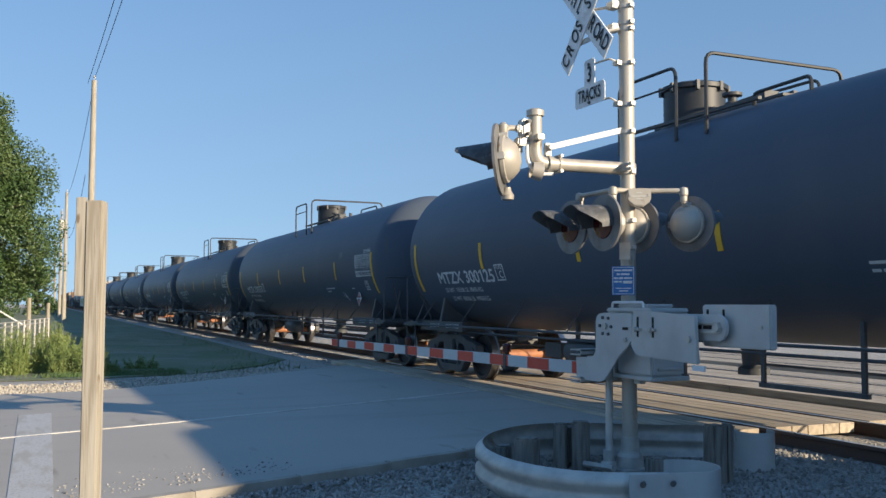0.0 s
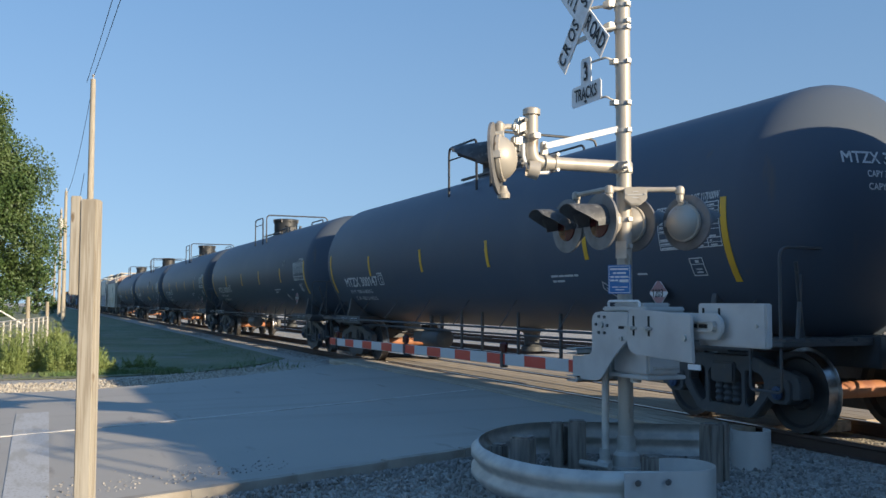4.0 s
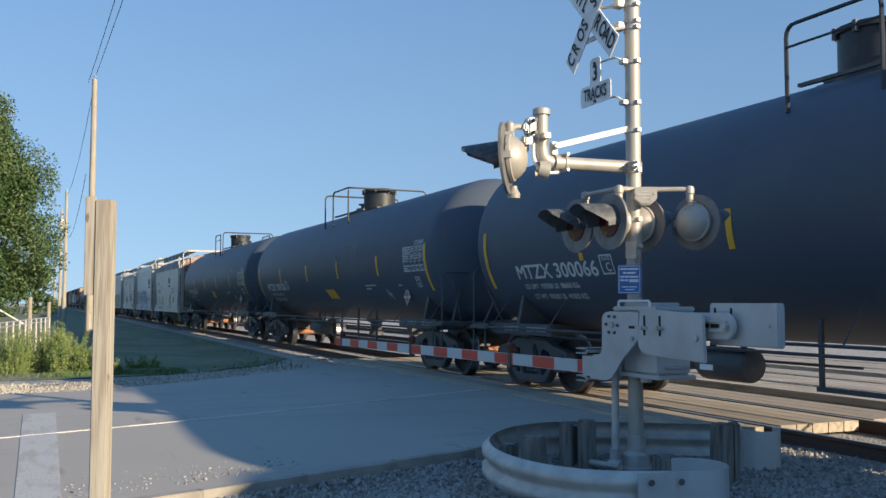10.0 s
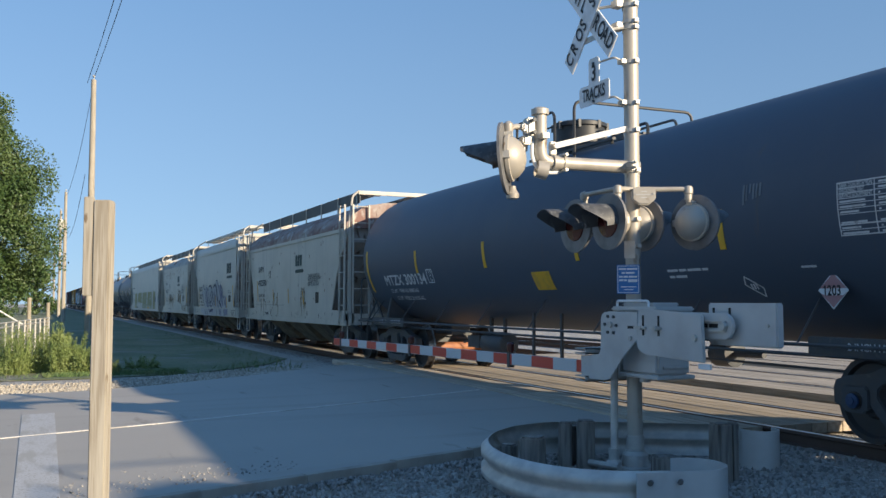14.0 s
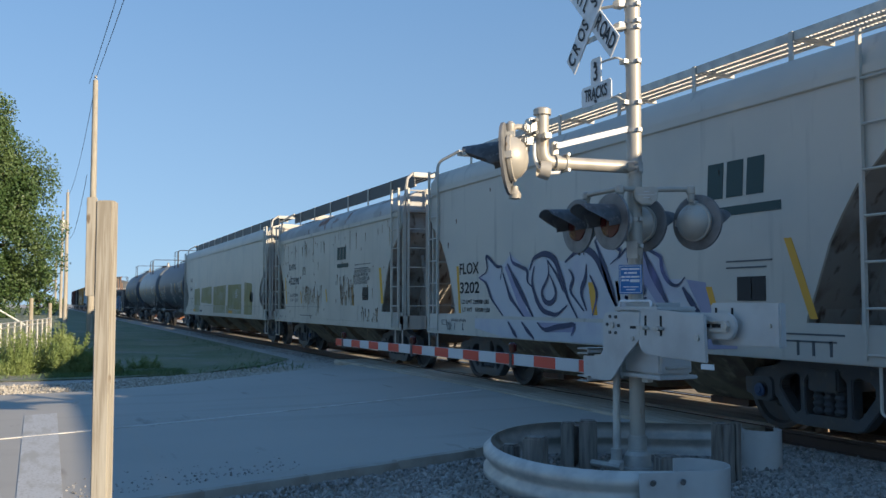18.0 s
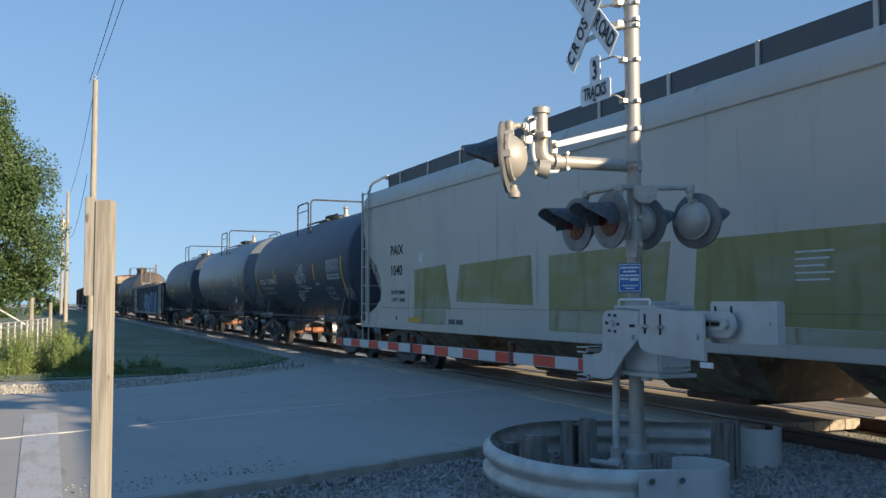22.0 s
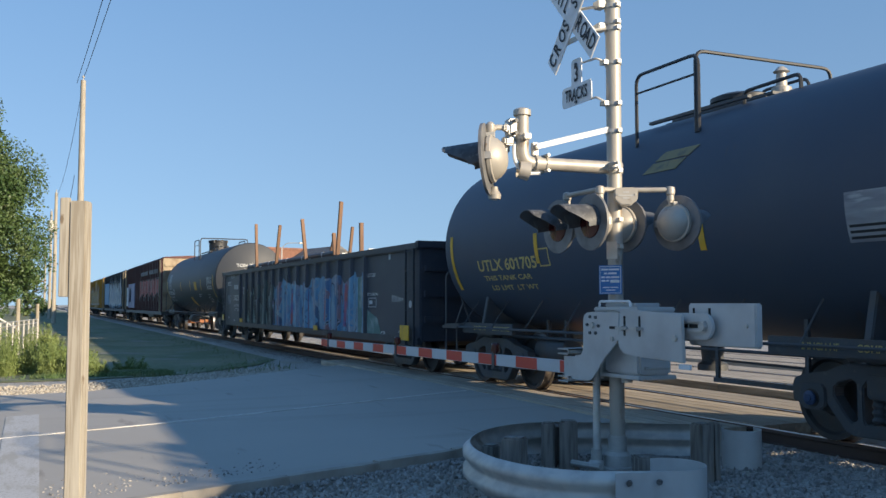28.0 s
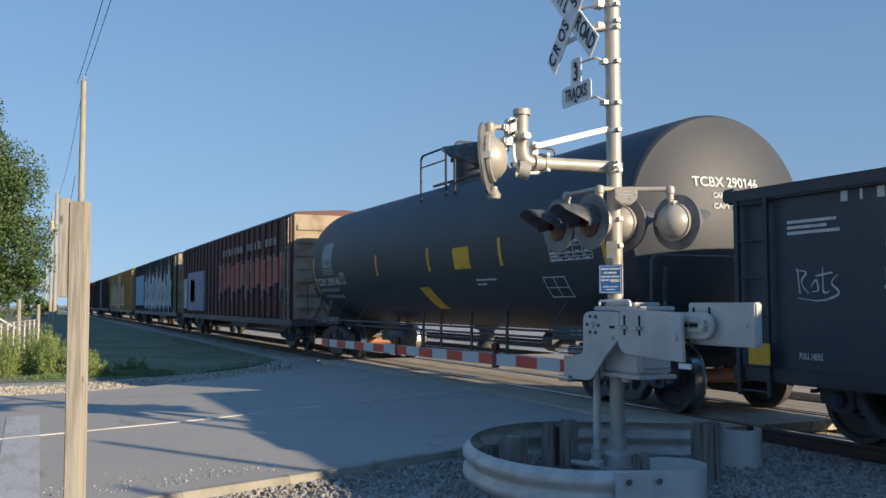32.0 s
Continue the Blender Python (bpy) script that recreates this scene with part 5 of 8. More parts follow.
def box_car(x_head, x_tail, label, name, material, top=4.25, roof=None, ribs=20, end=None, category="boxcar", door=True, patches=()):
    half = (x_head - x_tail) / 2
    car = thing(name, label, category, pose((x_head + x_tail) / 2, TRACK_Y, 0), "cars of the freight train")
    z0 = 0.95
    part("body", Solid().box(-half, half, -1.5, 1.5, z0, top - 0.12), material, car, bevel=0.03)
    part("roof", Solid().prism([(-1.54, top - 0.14), (1.54, top - 0.14), (1.4, top - 0.03), (0, top + 0.06), (-1.4, top - 0.03)], 2 * half + 0.04, Matrix.Translation((-half - 0.02, 0, 0)) @ YZ), roof or material, car, smooth=0)
    part("side_sill", Solid().box(-half, half, -1.54, 1.54, z0 - 0.2, z0), IRON, car, bevel=0.01)
    part("underframe", Solid().box(-half, half, -0.3, 0.3, 0.6, 0.8).box(-1.5, 1.5, -0.9, 0.9, 0.5, 0.76), IRON, car)
    rib = mesh_of("side_rib", Solid().box(-0.05, 0.05, -1.56, -1.49, z0, top - 0.14), material)
    for i in range(ribs):
        x = -half + 0.1 + i * (2 * half - 0.2) / (ribs - 1)
        if not (door and abs(x) < 1.6):
            part("side_rib", rib, material, car, at=pose(x, 0, 0))
    if door:
        part("door", Solid().box(-1.5, 1.5, -1.6, -1.51, z0 + 0.05, top - 0.25), material, car, bevel=0.02)
    for s in (-1, 1):
        w = part("end_wall", Solid().box(s * half - 0.04, s * half + 0.04, -1.48, 1.48, z0, top - 0.1), end or material, car, bevel=0.02)
        for k in range(7):
            z = z0 + 0.3 + k * (top - z0 - 0.5) / 7
            part("end_rib", Solid().box(s * half - 0.1, s * half + 0.1, -1.4, 1.4, z, z + 0.16), end or material, w, bevel=0.02)
        ladder(car, s * (half - 0.35), -1.6, z0, top - 0.2, 0.42, end or material)
        truck(car, s * (half - 1.9))
    couplers(car, half + 0.5)
    for x0, x1, za, zb, mat, word in patches:
        part(word, Solid().box(x0, x1, -1.575, -1.495, za, zb), mat, car, smooth=0)
    return car

# ---- ground, road and tracks ----

GAUGE = 0.7525           # from the track's middle to the middle of a rail


def ground_z(x, y):
    """Height of the land: level with the rails at the crossing, a little lower away from the tracks."""
    d = min(abs(y - TRACK_Y), abs(y - 12.9), abs(y - 17.3))
    base = -0.12 - 0.05 * min(1, max(0, (d - 2) / 4))
    if x < -21 and y < 6.0:
        base -= 0.25 * min(1, (-21 - x) / 6) * min(1, max(0, (6.0 - y) / 2.5))
    return base


def terrain():
    xs = [-900, -500, -300, -200, -150, -110] + [-90 + 2 * i for i in range(33)] + [-25 + i for i in range(36)] + [12 + 3 * i for i in range(6)] + [40, 70, 120, 250, 900]
    ys = [-900, -400, -200, -100, -60, -35, -22, -15] + [-12 + i for i in range(36)] + [26, 30, 36, 45, 60, 100, 200, 400, 900]
    s = Solid()
    v = [(x, y, ground_z(x, y) - 0.04) for x in xs for y in ys]
    n = len(ys)
    s.add(v, [(i * n + j, (i + 1) * n + j, (i + 1) * n + j + 1, i * n + j + 1) for i in range(len(xs) - 1) for j in range(n - 1)])
    return s


tagged(part("ground", terrain(), GRAVEL), "grey crushed-stone ground with worn earth", "ground", kind="structure")


def band(outline, z, thick=0.02):
    """A flat sheet with an outline in x and y; z is a height or a function of x and y."""
    s = Solid()
    n = len(outline)
    hz = z if callable(z) else (lambda x, y: z)
    s.add([(x, y, hz(x, y)) for x, y in outline] + [(x, y, hz(x, y) - thick) for x, y in outline], [tuple(range(n)), tuple(range(n, 2 * n))[::-1]] + [(i, (i + 1) % n, n + (i + 1) % n, n + i) for i in range(n)])
    return s


def road_near(y):
    return -7.35 - 0.325 * y


def road_far(y):
    return -16.95 - 0.496 * max(0.0, y - 0.5) ** 1.14 if y < 9 else -22.6 - 0.3 * (y - 9)


def road_mesh():
    s = Solid()
    ys = [-60, -40, -25, -15] + [-10 + i for i in range(18)]
    n = 9
    for y in ys:
        z = -0.1 + 0.07 * max(0.0, min(1.0, (y - 2) / 5.5))
        for k in range(n):
            x = road_near(y) + (road_far(y) - road_near(y)) * k / (n - 1)
            s.v.append((x, y, z + 0.03 * math.sin(math.pi * k / (n - 1))))
    s.f = [(i * n + k, i * n + k + 1, (i + 1) * n + k + 1, (i + 1) * n + k) for i in range(len(ys) - 1) for k in range(n - 1)]
    m = len(s.v)
    s.v += [(x, y, z - 0.12) for x, y, z in s.v]
    rim = [i * n for i in range(len(ys))] + [(len(ys) - 1) * n + k for k in range(1, n)] + [i * n + n - 1 for i in range(len(ys) - 2, -1, -1)] + list(range(n - 2, 0, -1))
    s.f += [(a, b, b + m, a + m) for a, b in zip(rim, rim[1:] + rim[:1])]
    return s


tagged(part("road", road_mesh(), ASPHALT), "worn grey asphalt road over the crossing", "road", kind="structure")


def road_z(x, y):
    k = (x - road_near(y)) / (road_far(y) - road_near(y))
    return -0.1 + 0.07 * max(0.0, min(1.0, (y - 2) / 5.5)) + 0.03 * math.sin(math.pi * max(0, min(1, k)))


# painted line, broken and worn
lane = Solid()
for i in range(24):
    y0 = -9 + i * 0.65
    pts = [(-11.42 - 0.345 * y, y) for y in (y0, y0 + 0.66)]
    v = [(x + d, y, road_z(x, y) + 0.009) for x, y in pts for d in (-0.032, 0.032)]
    lane.add(v + [(x, y, z - 0.02) for x, y, z in v], [(0, 1, 3, 2), (0, 4, 5, 1), (2, 3, 7, 6), (1, 5, 7, 3), (0, 2, 6, 4)])
tagged(part("road_line", lane, ROAD_PAINT, smooth=0), "thin worn white line on the road", "road marking", kind="structure")

# worn stop bar across the lane
STOP_BAR = [((-13.48, -0.21), (-7.7, -0.19)), ((-13.6, 0.19), (-7.7, 0.14))]
bar = Solid()
for i in range(12):
    u0, u1 = i / 12, (i + 1) / 12
    v = []
    for u in (u0, u1):
        for (xa, ya), (xb, yb) in STOP_BAR:
            x, y = xa + (xb - xa) * u, ya + (yb - ya) * u
            v.append((x, y, road_z(x, y) + 0.005))
    bar.add(v + [(x, y, z - 0.02) for x, y, z in v], [(0, 1, 3, 2), (0, 4, 5, 1), (2, 3, 7, 6), (1, 5, 7, 3), (0, 2, 6, 4)])
tagged(part("stop_bar", bar, BAR_PAINT, smooth=0), "wide worn white stop bar on the road", "road marking", kind="structure")

# low dirt and asphalt edge along the near side of the road, laid as blocks
for i in range(12):
    y0 = -3.6 + i * 0.95
    z = road_z(road_near(y0), y0)
    s = Solid().box(-0.01, 0.1, 0, 0.999, -0.2, 0.016)
    tagged(part("road_edging", s, EDGE_EARTH, bevel=0.006, at=pose(road_near(y0) + 0.01, y0, z, 0, 0, math.degrees(math.atan(0.325)))), "low rough dirt and asphalt edge of the road", "kerb", kind="structure")

# the tracks: ballast, ties, rails
TRACKS = (TRACK_Y, 12.9, 17.3)
X_NEAR, X_FAR = 45.0, -420.0


def bed(y):
    s = Solid()
    prof = [(-2.6, -0.62), (-1.5, -0.2), (1.5, -0.2), (2.6, -0.62)]
    return s.prism(prof, X_NEAR - X_FAR, Matrix.Translation((X_FAR, y, 0)) @ YZ)


def rail_profile():
    half = [(0.0, 0.0), (0.03, 0.0), (0.036, -0.01), (0.036, -0.035), (0.012, -0.05), (0.01, -0.14), (0.07, -0.165), (0.07, -0.18)]
    return half + [(-y, z) for y, z in reversed(half[1:])]


for y in TRACKS:
    tagged(part("ballast", bed(y), GRAVEL), "grey stone ballast bed", "ballast", kind="structure")
    for side in (-1, 1):
        r = part("rail", Solid().prism(rail_profile(), X_NEAR - X_FAR, Matrix.Translation((X_FAR, y + side * GAUGE, 0)) @ YZ), RAIL_RUST, smooth=40)
        tagged(r, "rusty steel rail with a bright running surface", "rail", kind="structure")
        part("running_surface", Solid().box(X_FAR, X_NEAR, y + side * GAUGE - 0.03, y + side * GAUGE + 0.03, 0.0, 0.002), TREAD, r)
tie = mesh_of("tie", Solid().box(-0.115, 0.115, -1.3, 1.3, -0.34, -0.175), TIE, 0.015)
holder = thing("ties_near_track", "dark creosoted timber ties of the track", "railway ties", kind="structure")
for i in range(150):
    x = 12 - i * 0.53
    if not -21.5 < x < -8.0:
        part("tie", tie, TIE, holder, at=pose(x + random.uniform(-0.02, 0.02), TRACK_Y + random.uniform(-0.03, 0.03), 0, 0, 0, random.uniform(-1, 1)))

# crossing planks between and beside the rails
deck = thing("crossing_planks", "worn timber planks of the level crossing", "crossing deck", kind="structure")
PLANKS = []
for y in TRACKS:
    for a, b in ((-1.75, -0.86), (-0.62, 0.62), (0.86, 1.75)):
        n = max(2, round((b - a) / 0.26))
        for k in range(n):
            y0, y1 = y + a + (b - a) * k / n, y + a + (b - a) * (k + 1) / n
            for x0, x1 in ((-8.3, -12.9), (-12.92, -17.5), (-17.52, -22.3)):
                PLANKS.append((x0, x1, y0 + 0.008, y1 - 0.008))

# ---- things beside the crossing ----
F2, R2 = Vector((-0.916, 0.401, 0)), Vector((0.401, 0.916, 0))


def spot(right, ahead, z=0.0):
    """A place by its distance to the right of and ahead of the seat."""
    return F2 * ahead + R2 * right + Vector((0, 0, z))


POLE = spot(1.735, 8.6, -0.12)


def lamp_head(parent, at, size=0.28, k=1.0):
    """A flashing-light unit: round dark backing, lens, hood and domed housing; it faces along its -y."""
    b = part("backing_disc", Solid().lathe((0, 0, 0), (0, 1, 0), [(-0.012, size * 0.97), (-0.012, size), (0.012, size), (0.02, size * 0.9)], 36), LAMP_DISC, parent, at=at)
    part("housing", Solid().lathe((0, 0.015, 0), (0, 1, 0), [(0, 0.205 * k), (0.02, 0.225 * k), (0.05, 0.225 * k), (0.055, 0.205 * k), (0.1, 0.185 * k), (0.15, 0.13 * k), (0.175, 0.06 * k), (0.18, 0.01)], 32), SILVER, b)
    part("rim_clip", Solid().box(-0.03, 0.03, 0.02, 0.09, 0.2 * k, 0.25 * k), GALV, b)
    part("rim_clip", Solid().box(0.195 * k, 0.245 * k, 0.02, 0.08, -0.03, 0.03), GALV, b)
    part("lens", Solid().lathe((0, -0.012, 0), (0, -1, 0), [(0, 0.15), (0.01, 0.145), (0.03, 0.08), (0.035, 0.01)], 28), RED_LENS, b)
    s = Solid()
    n, L = 16, 0.37
    ring = []
    for i in range(n + 1):
        a = radians(-12 + 204 * i / n)
        l = L * (0.35 + 0.65 * min(1.0, 1.5 * max(0, math.sin(a))))
        for r in (0.165, 0.158):
            ring.append(((r * math.cos(a), -0.01, r * math.sin(a)), (r * math.cos(a) * 1.03, -0.01 - l, r * math.sin(a) * 1.03 - 0.02)))
    v = [p for pair in ring for p in pair]
    f = []
    for i in range(n):
        o = i * 4
        f += [(o, o + 4, o + 5, o + 1), (o + 2, o + 3, o + 7, o + 6), (o + 1, o + 5, o + 7, o + 3), (o, o + 2, o + 6, o + 4)]
    part("hood", s.add(v, f), HOOD, b)
    return b


def aside(right, ahead, z):
    """A place beside the mast, by its distance to the right of and beyond it."""
    return R2 * right + F2 * ahead + Vector((0, 0, z))


def signal():
    g = thing("crossing_signal", "silver railway crossing signal with crossbuck, lights and lowered gate", "crossing signal", Matrix.Translation(POLE))
    part("mast", Solid().lathe((0, 0, 0), (0, 0, 1), [(0, 0.07), (5.6, 0.07)], 24), SILVER, g)
    part("mast_base", Solid().box(-0.2, 0.2, -0.2, 0.2, 0, 0.04).lathe((0, 0, 0.02), (0, 0, 1), [(0, 0.13), (0.12, 0.12), (0.16, 0.085), (0.3, 0.085)], 20), GALV, g, bevel=0.008)
    for z in (2.05, 2.3, 2.76, 3.14, 3.4, 3.795, 4.12, 4.18, 4.34, 4.55):
        b = part("clamp_band", Solid().lathe((0, 0, z), (0, 0, 1), [(0, 0.078), (0.035, 0.078)], 20).box(-0.11, -0.06, -0.02, 0.02, z - 0.005, z + 0.04).box(0.06, 0.105, -0.02, 0.02, z, z + 0.035), GALV, g)
    # lights in both directions: two pipes from the junction box, each with a pair of lamp units
    m = Matrix.Translation(aside(0.075, -0.13, 2.44)) @ pose(0, 0, 0, 0, 0, 62)
    jb = part("junction_box", Solid().prism([(-0.045, 0), (0.045, 0), (0.107, 0.05), (0.107, 0.145), (0.085, 0.165), (-0.085, 0.165), (-0.107, 0.145), (-0.107, 0.05)], 0.1, m @ Matrix.Translation((0, -0.05, 0)) @ XZ), SILVER, g, bevel=0.01)
    for z, w in ((0.115, 0.05), (0.085, 0.15), (0.06, 0.06)):
        part("maker_text", Solid().box(-w / 2, w / 2, -0.054, -0.048, z, z + 0.011, m), CASE_GREY, jb)
    for x in (-0.085, 0.085):
        part("bolt", Solid().rod(m @ Vector((x, -0.06, 0.1)), m @ Vector((x, -0.045, 0.1)), 0.011, 8), GALV, jb)
    front, back = ((-0.25, -0.16), (-0.48, 0.36)), ((0.585, 0.0), (0.13, 0.22))
    for near, far, turn, z in ((*front, 2, 2.285), (*back, 197, 2.29)):
        ends = [aside(*near, 2.595), aside(*far, 2.595)]
        start = aside(0.02 if turn < 90 else 0.12, -0.04, 2.595)
        facing = pose(0, 0, 0, 0, 0, turn).to_3x3() @ Vector((0, -1, 0))
        tops = [p - facing * 0.1 for p in ends]
        part("light_bracket", Solid().tube(rounded([start, tops[0], tops[1], tops[1] - Vector((0, 0, 0.12))] if turn < 90 else [start, tops[0], tops[0] - Vector((0, 0, 0.12))], 0.05), 0.024, 10), SILVER, g)
        if turn < 90:
            part("light_bracket", Solid().rod(tops[0], tops[0] - Vector((0, 0, 0.12)), 0.026, 10), SILVER, g)
        else:
            part("light_bracket", Solid().tube(rounded([start, tops[1] + Vector((0, 0, 0.0)), tops[1] - Vector((0, 0, 0.12))], 0.05), 0.024, 10), SILVER, g)
        for p in tops:
            part("bracket_elbow", Solid().lathe(p - Vector((0, 0, 0.1)), (0, 0, 1), [(0, 0.034), (0.05, 0.034), (0.06, 0.042), (0.1, 0.044), (0.125, 0.036), (0.135, 0.01)], 14), SILVER, g)
        for p in (near, far):
            lamp_head(g, Matrix.Translation(aside(*p, z)) @ pose(0, 0, 0, 0, 0, turn), 0.262, 0.8)
    # upper light on its own arm
    part("light_arm", Solid().tube(rounded([(0.0, 0.06, 2.81), (-0.06, -0.955, 2.81), (-0.06, -0.955, 3.12)], 0.11, 6), 0.06, 18), SILVER, g)
    part("arm_cap", Solid().lathe((-0.06, -0.955, 3.02), (0, 0, 1), [(0, 0.06), (0.22, 0.06), (0.22, 0.08), (0.27, 0.08), (0.285, 0.055)], 20), SILVER, g)
    part("arm_band", Solid().lathe((-0.06, -0.955, 3.02), (0, 0, 1), [(0, 0.07), (0.035, 0.07)], 20).box(0.0, 0.07, -1.0, -0.93, 3.01, 3.06).box(-0.19, -0.12, -0.98, -0.93, 3.02, 3.06), GALV, g, bevel=0.006)
    part("elbow_collar", Solid().lathe((-0.05, -0.84, 2.81), (0.06, 1.0, 0), [(0, 0.076), (0.03, 0.076), (0.03, 0.068), (0.1, 0.068), (0.1, 0.076), (0.13, 0.076)], 20), SILVER, g)
    for z in (2.74, 2.88):
        part("bolt", Solid().rod((-0.08, -0.74, z), (0.05, -0.74, z), 0.016, 8), GALV, g)
    part("arm_clamp", Solid().lathe((0, 0, 2.75), (0, 0, 1), [(0, 0.082), (0.11, 0.082)], 20).box(-0.02, 0.14, -0.1, -0.055, 2.765, 2.85).rod((-0.13, -0.11, 2.785), (0.2, -0.09, 2.785), 0.016, 6).rod((-0.13, -0.11, 2.83), (0.2, -0.09, 2.83), 0.016, 6), GALV, g, bevel=0.01)
    part("brace_lug", Solid().box(-0.08, -0.03, -0.86, -0.8, 2.88, 3.0).rod((-0.1, -0.83, 2.955), (0.01, -0.83, 2.955), 0.026, 8), GALV, g, bevel=0.006)
    part("arm_brace", Solid().box(-0.012, 0.012, 0, 0.82, -0.026, 0.026, Matrix.Translation((0, -0.05, 3.175)) @ pose(0, 0, 0, 0, 0, 180) @ pose(0, 0, 0, -15.5, 0, 0)), WHITE, g)
    part("conduit", Solid().tube(rounded([(-0.06, -1.04, 2.99), (-0.06, -1.04, 2.82), (-0.06, -0.95, 2.71), (-0.04, -0.78, 2.72)], 0.1, 6), 0.017, 8), SIGN_WHITE, g)
    # lamp hanger: elbow, union and clamp blocks
    part("lamp_pipe", Solid().tube(rounded([(-0.07, -1.0, 3.12), (-0.09, -1.24, 3.12), (-0.1, -1.26, 2.98)], 0.05), 0.026, 10), SILVER, g)
    part("pipe_elbow", Solid().lathe((-0.1, -1.26, 3.0), (0, 0, 1), [(0, 0.036), (0.05, 0.036), (0.08, 0.045), (0.14, 0.045), (0.165, 0.02)], 14), SILVER, g)
    part("clamp_block", Solid().box(-0.12, -0.01, -1.11, -1.03, 3.04, 3.2).box(-0.1, -0.02, -1.15, -1.1, 3.08, 3.15), GALV, g, bevel=0.014)
    part("clamp_block", Solid().box(-0.13, -0.03, -1.14, -1.05, 2.96, 3.04).rod((-0.14, -1.08, 2.9), (-0.14, -1.08, 2.98), 0.035, 10), GALV, g, bevel=0.014)
    for z in (3.06, 3.17):
        part("bolt", Solid().rod((-0.02, -1.07, z), (0.05, -1.07, z), 0.018, 8), IRON, g)
    lamp_head(g, pose(-0.1, -1.3, 2.825, 0, 0, -37) @ pose(0, 0, 0, 4, 0, 0), 0.325, 0.95)
    part("lamp_tail", Solid().lathe((-0.1, -1.22, 2.46), (0, 0, 1), [(0, 0.02), (0.01, 0.055), (0.05, 0.06), (0.09, 0.035), (0.12, 0.03)], 16), SILVER, g)
    part("rear_visor", Solid().lathe((-0.02, -1.02, 2.74), (0.25, 1, -0.2), [(0, 0.075), (0.1, 0.085)], 18, caps=False).lathe((-0.02, -1.02, 2.74), (0.25, 1, -0.2), [(0, 0.07), (0.1, 0.08)], 18, caps=False), SILVER, g)
    # signs
    cb = part("crossbuck", Solid().box(-0.6, 0.6, -0.006, 0.006, -0.115, 0.115, pose(-0.32, -0.256, 4.33, 0, -45, -4)), SIGN_WHITE, g, "white crossbuck blade")
    cb2 = part("crossbuck", Solid().box(-0.6, 0.6, -0.006, 0.006, -0.115, 0.115, pose(-0.32, -0.24, 4.33, 0, 45, -4)), SIGN_WHITE, g, "white crossbuck blade")

    def spaced(word, start, pitch, at):
        """A word with its letters set one by one at an even pitch."""
        out = Solid()
        for i, c in enumerate(word):
            one = lettering(c, 0.15, at, 0.72)
            mid = 0.02 if c == "I" else 0.045
            shift = (at.to_3x3() @ Vector((start + i * pitch - mid, -0.055, 0)))
            out.add([Vector(p) + shift for p in one.v], one.f)
        return out
    fall = pose(-0.32, -0.249, 4.33, 0, 45, -4) @ FACE_NEAR
    rise = pose(-0.32, -0.265, 4.33, 0, -45, -4) @ FACE_NEAR
    part("lettering", spaced("ROAD", 0.175, 0.113, fall), INK, cb2)
    part("lettering", spaced("RAIL", -0.51, 0.117, fall), INK, cb2)
    part("lettering", spaced("CROS", -0.53, 0.14, rise), INK, cb)
    part("lettering", spaced("SING", 0.14, 0.125, rise), INK, cb)
    for z in (4.14, 4.36):
        part("sign_bracket", Solid().box(-0.11, 0.0, -0.15, -0.06, z - 0.02, z + 0.05).rod((-0.05, -0.12, z), (-0.2, -0.235, z), 0.016, 6), GALV, g, bevel=0.006)
    part("sign_bracket", Solid().box(-0.68, 0.03, -0.24, -0.228, 4.07, 4.12).rod((0.02, -0.23, 4.095), (0.0, -0.07, 4.14), 0.014, 6), GALV, g, "flat strap behind the crossbuck")
    c = 0.025
    tp = [(-0.26 + c, 0), (0.26 - c, 0), (0.26, c), (0.26, 0.2 - c), (0.26 - c, 0.2), (0.09, 0.2), (0.09, 0.45 - c), (0.09 - c, 0.45), (-0.09 + c, 0.45), (-0.09, 0.45 - c), (-0.09, 0.2), (-0.26 + c, 0.2), (-0.26, 0.2 - c), (-0.26, c)]
    m = Matrix.Translation((-0.3, -0.22, 3.455)) @ XZ
    tr = part("track_count_sign", Solid().prism(tp, 0.008, m), SIGN_WHITE, g, "white plate for the number of tracks", bevel=0.0)
    part("lettering", lettering("3", 0.15, Matrix.Translation((-0.338, -0.224, 3.685)) @ FACE_NEAR, 0.8), INK, tr)
    part("lettering", lettering("TRACKS", 0.115, Matrix.Translation((-0.495, -0.224, 3.505)) @ FACE_NEAR, 0.64), INK, tr)
    for z, zb in ((3.85, 3.81), (3.48, 3.42)):
        part("sign_bracket", Solid().tube(rounded([(0, -0.07, zb), (0.0, -0.19, z - 0.01), (-0.3, -0.208, z)], 0.03), 0.01, 6).box(-0.05, 0.03, -0.12, -0.07, zb - 0.02, zb + 0.02), GALV, g)
        part("bolt", Solid().rod((-0.3, -0.236, z), (-0.3, -0.22, z), 0.016, 6), IRON, tr)
    m = Matrix.Translation((0.06, -0.1, 1.62)) @ pose(0, 0, 0, 0, 0, 40)
    bl = part("notice_plate", Solid().prism([(-0.11, 0), (0.11, 0), (0.11, 0.27), (-0.11, 0.27)], 0.006, m @ XZ), SIGN_BLUE, g, "small blue emergency notice plate", bevel=0.004)
    bars = Solid()
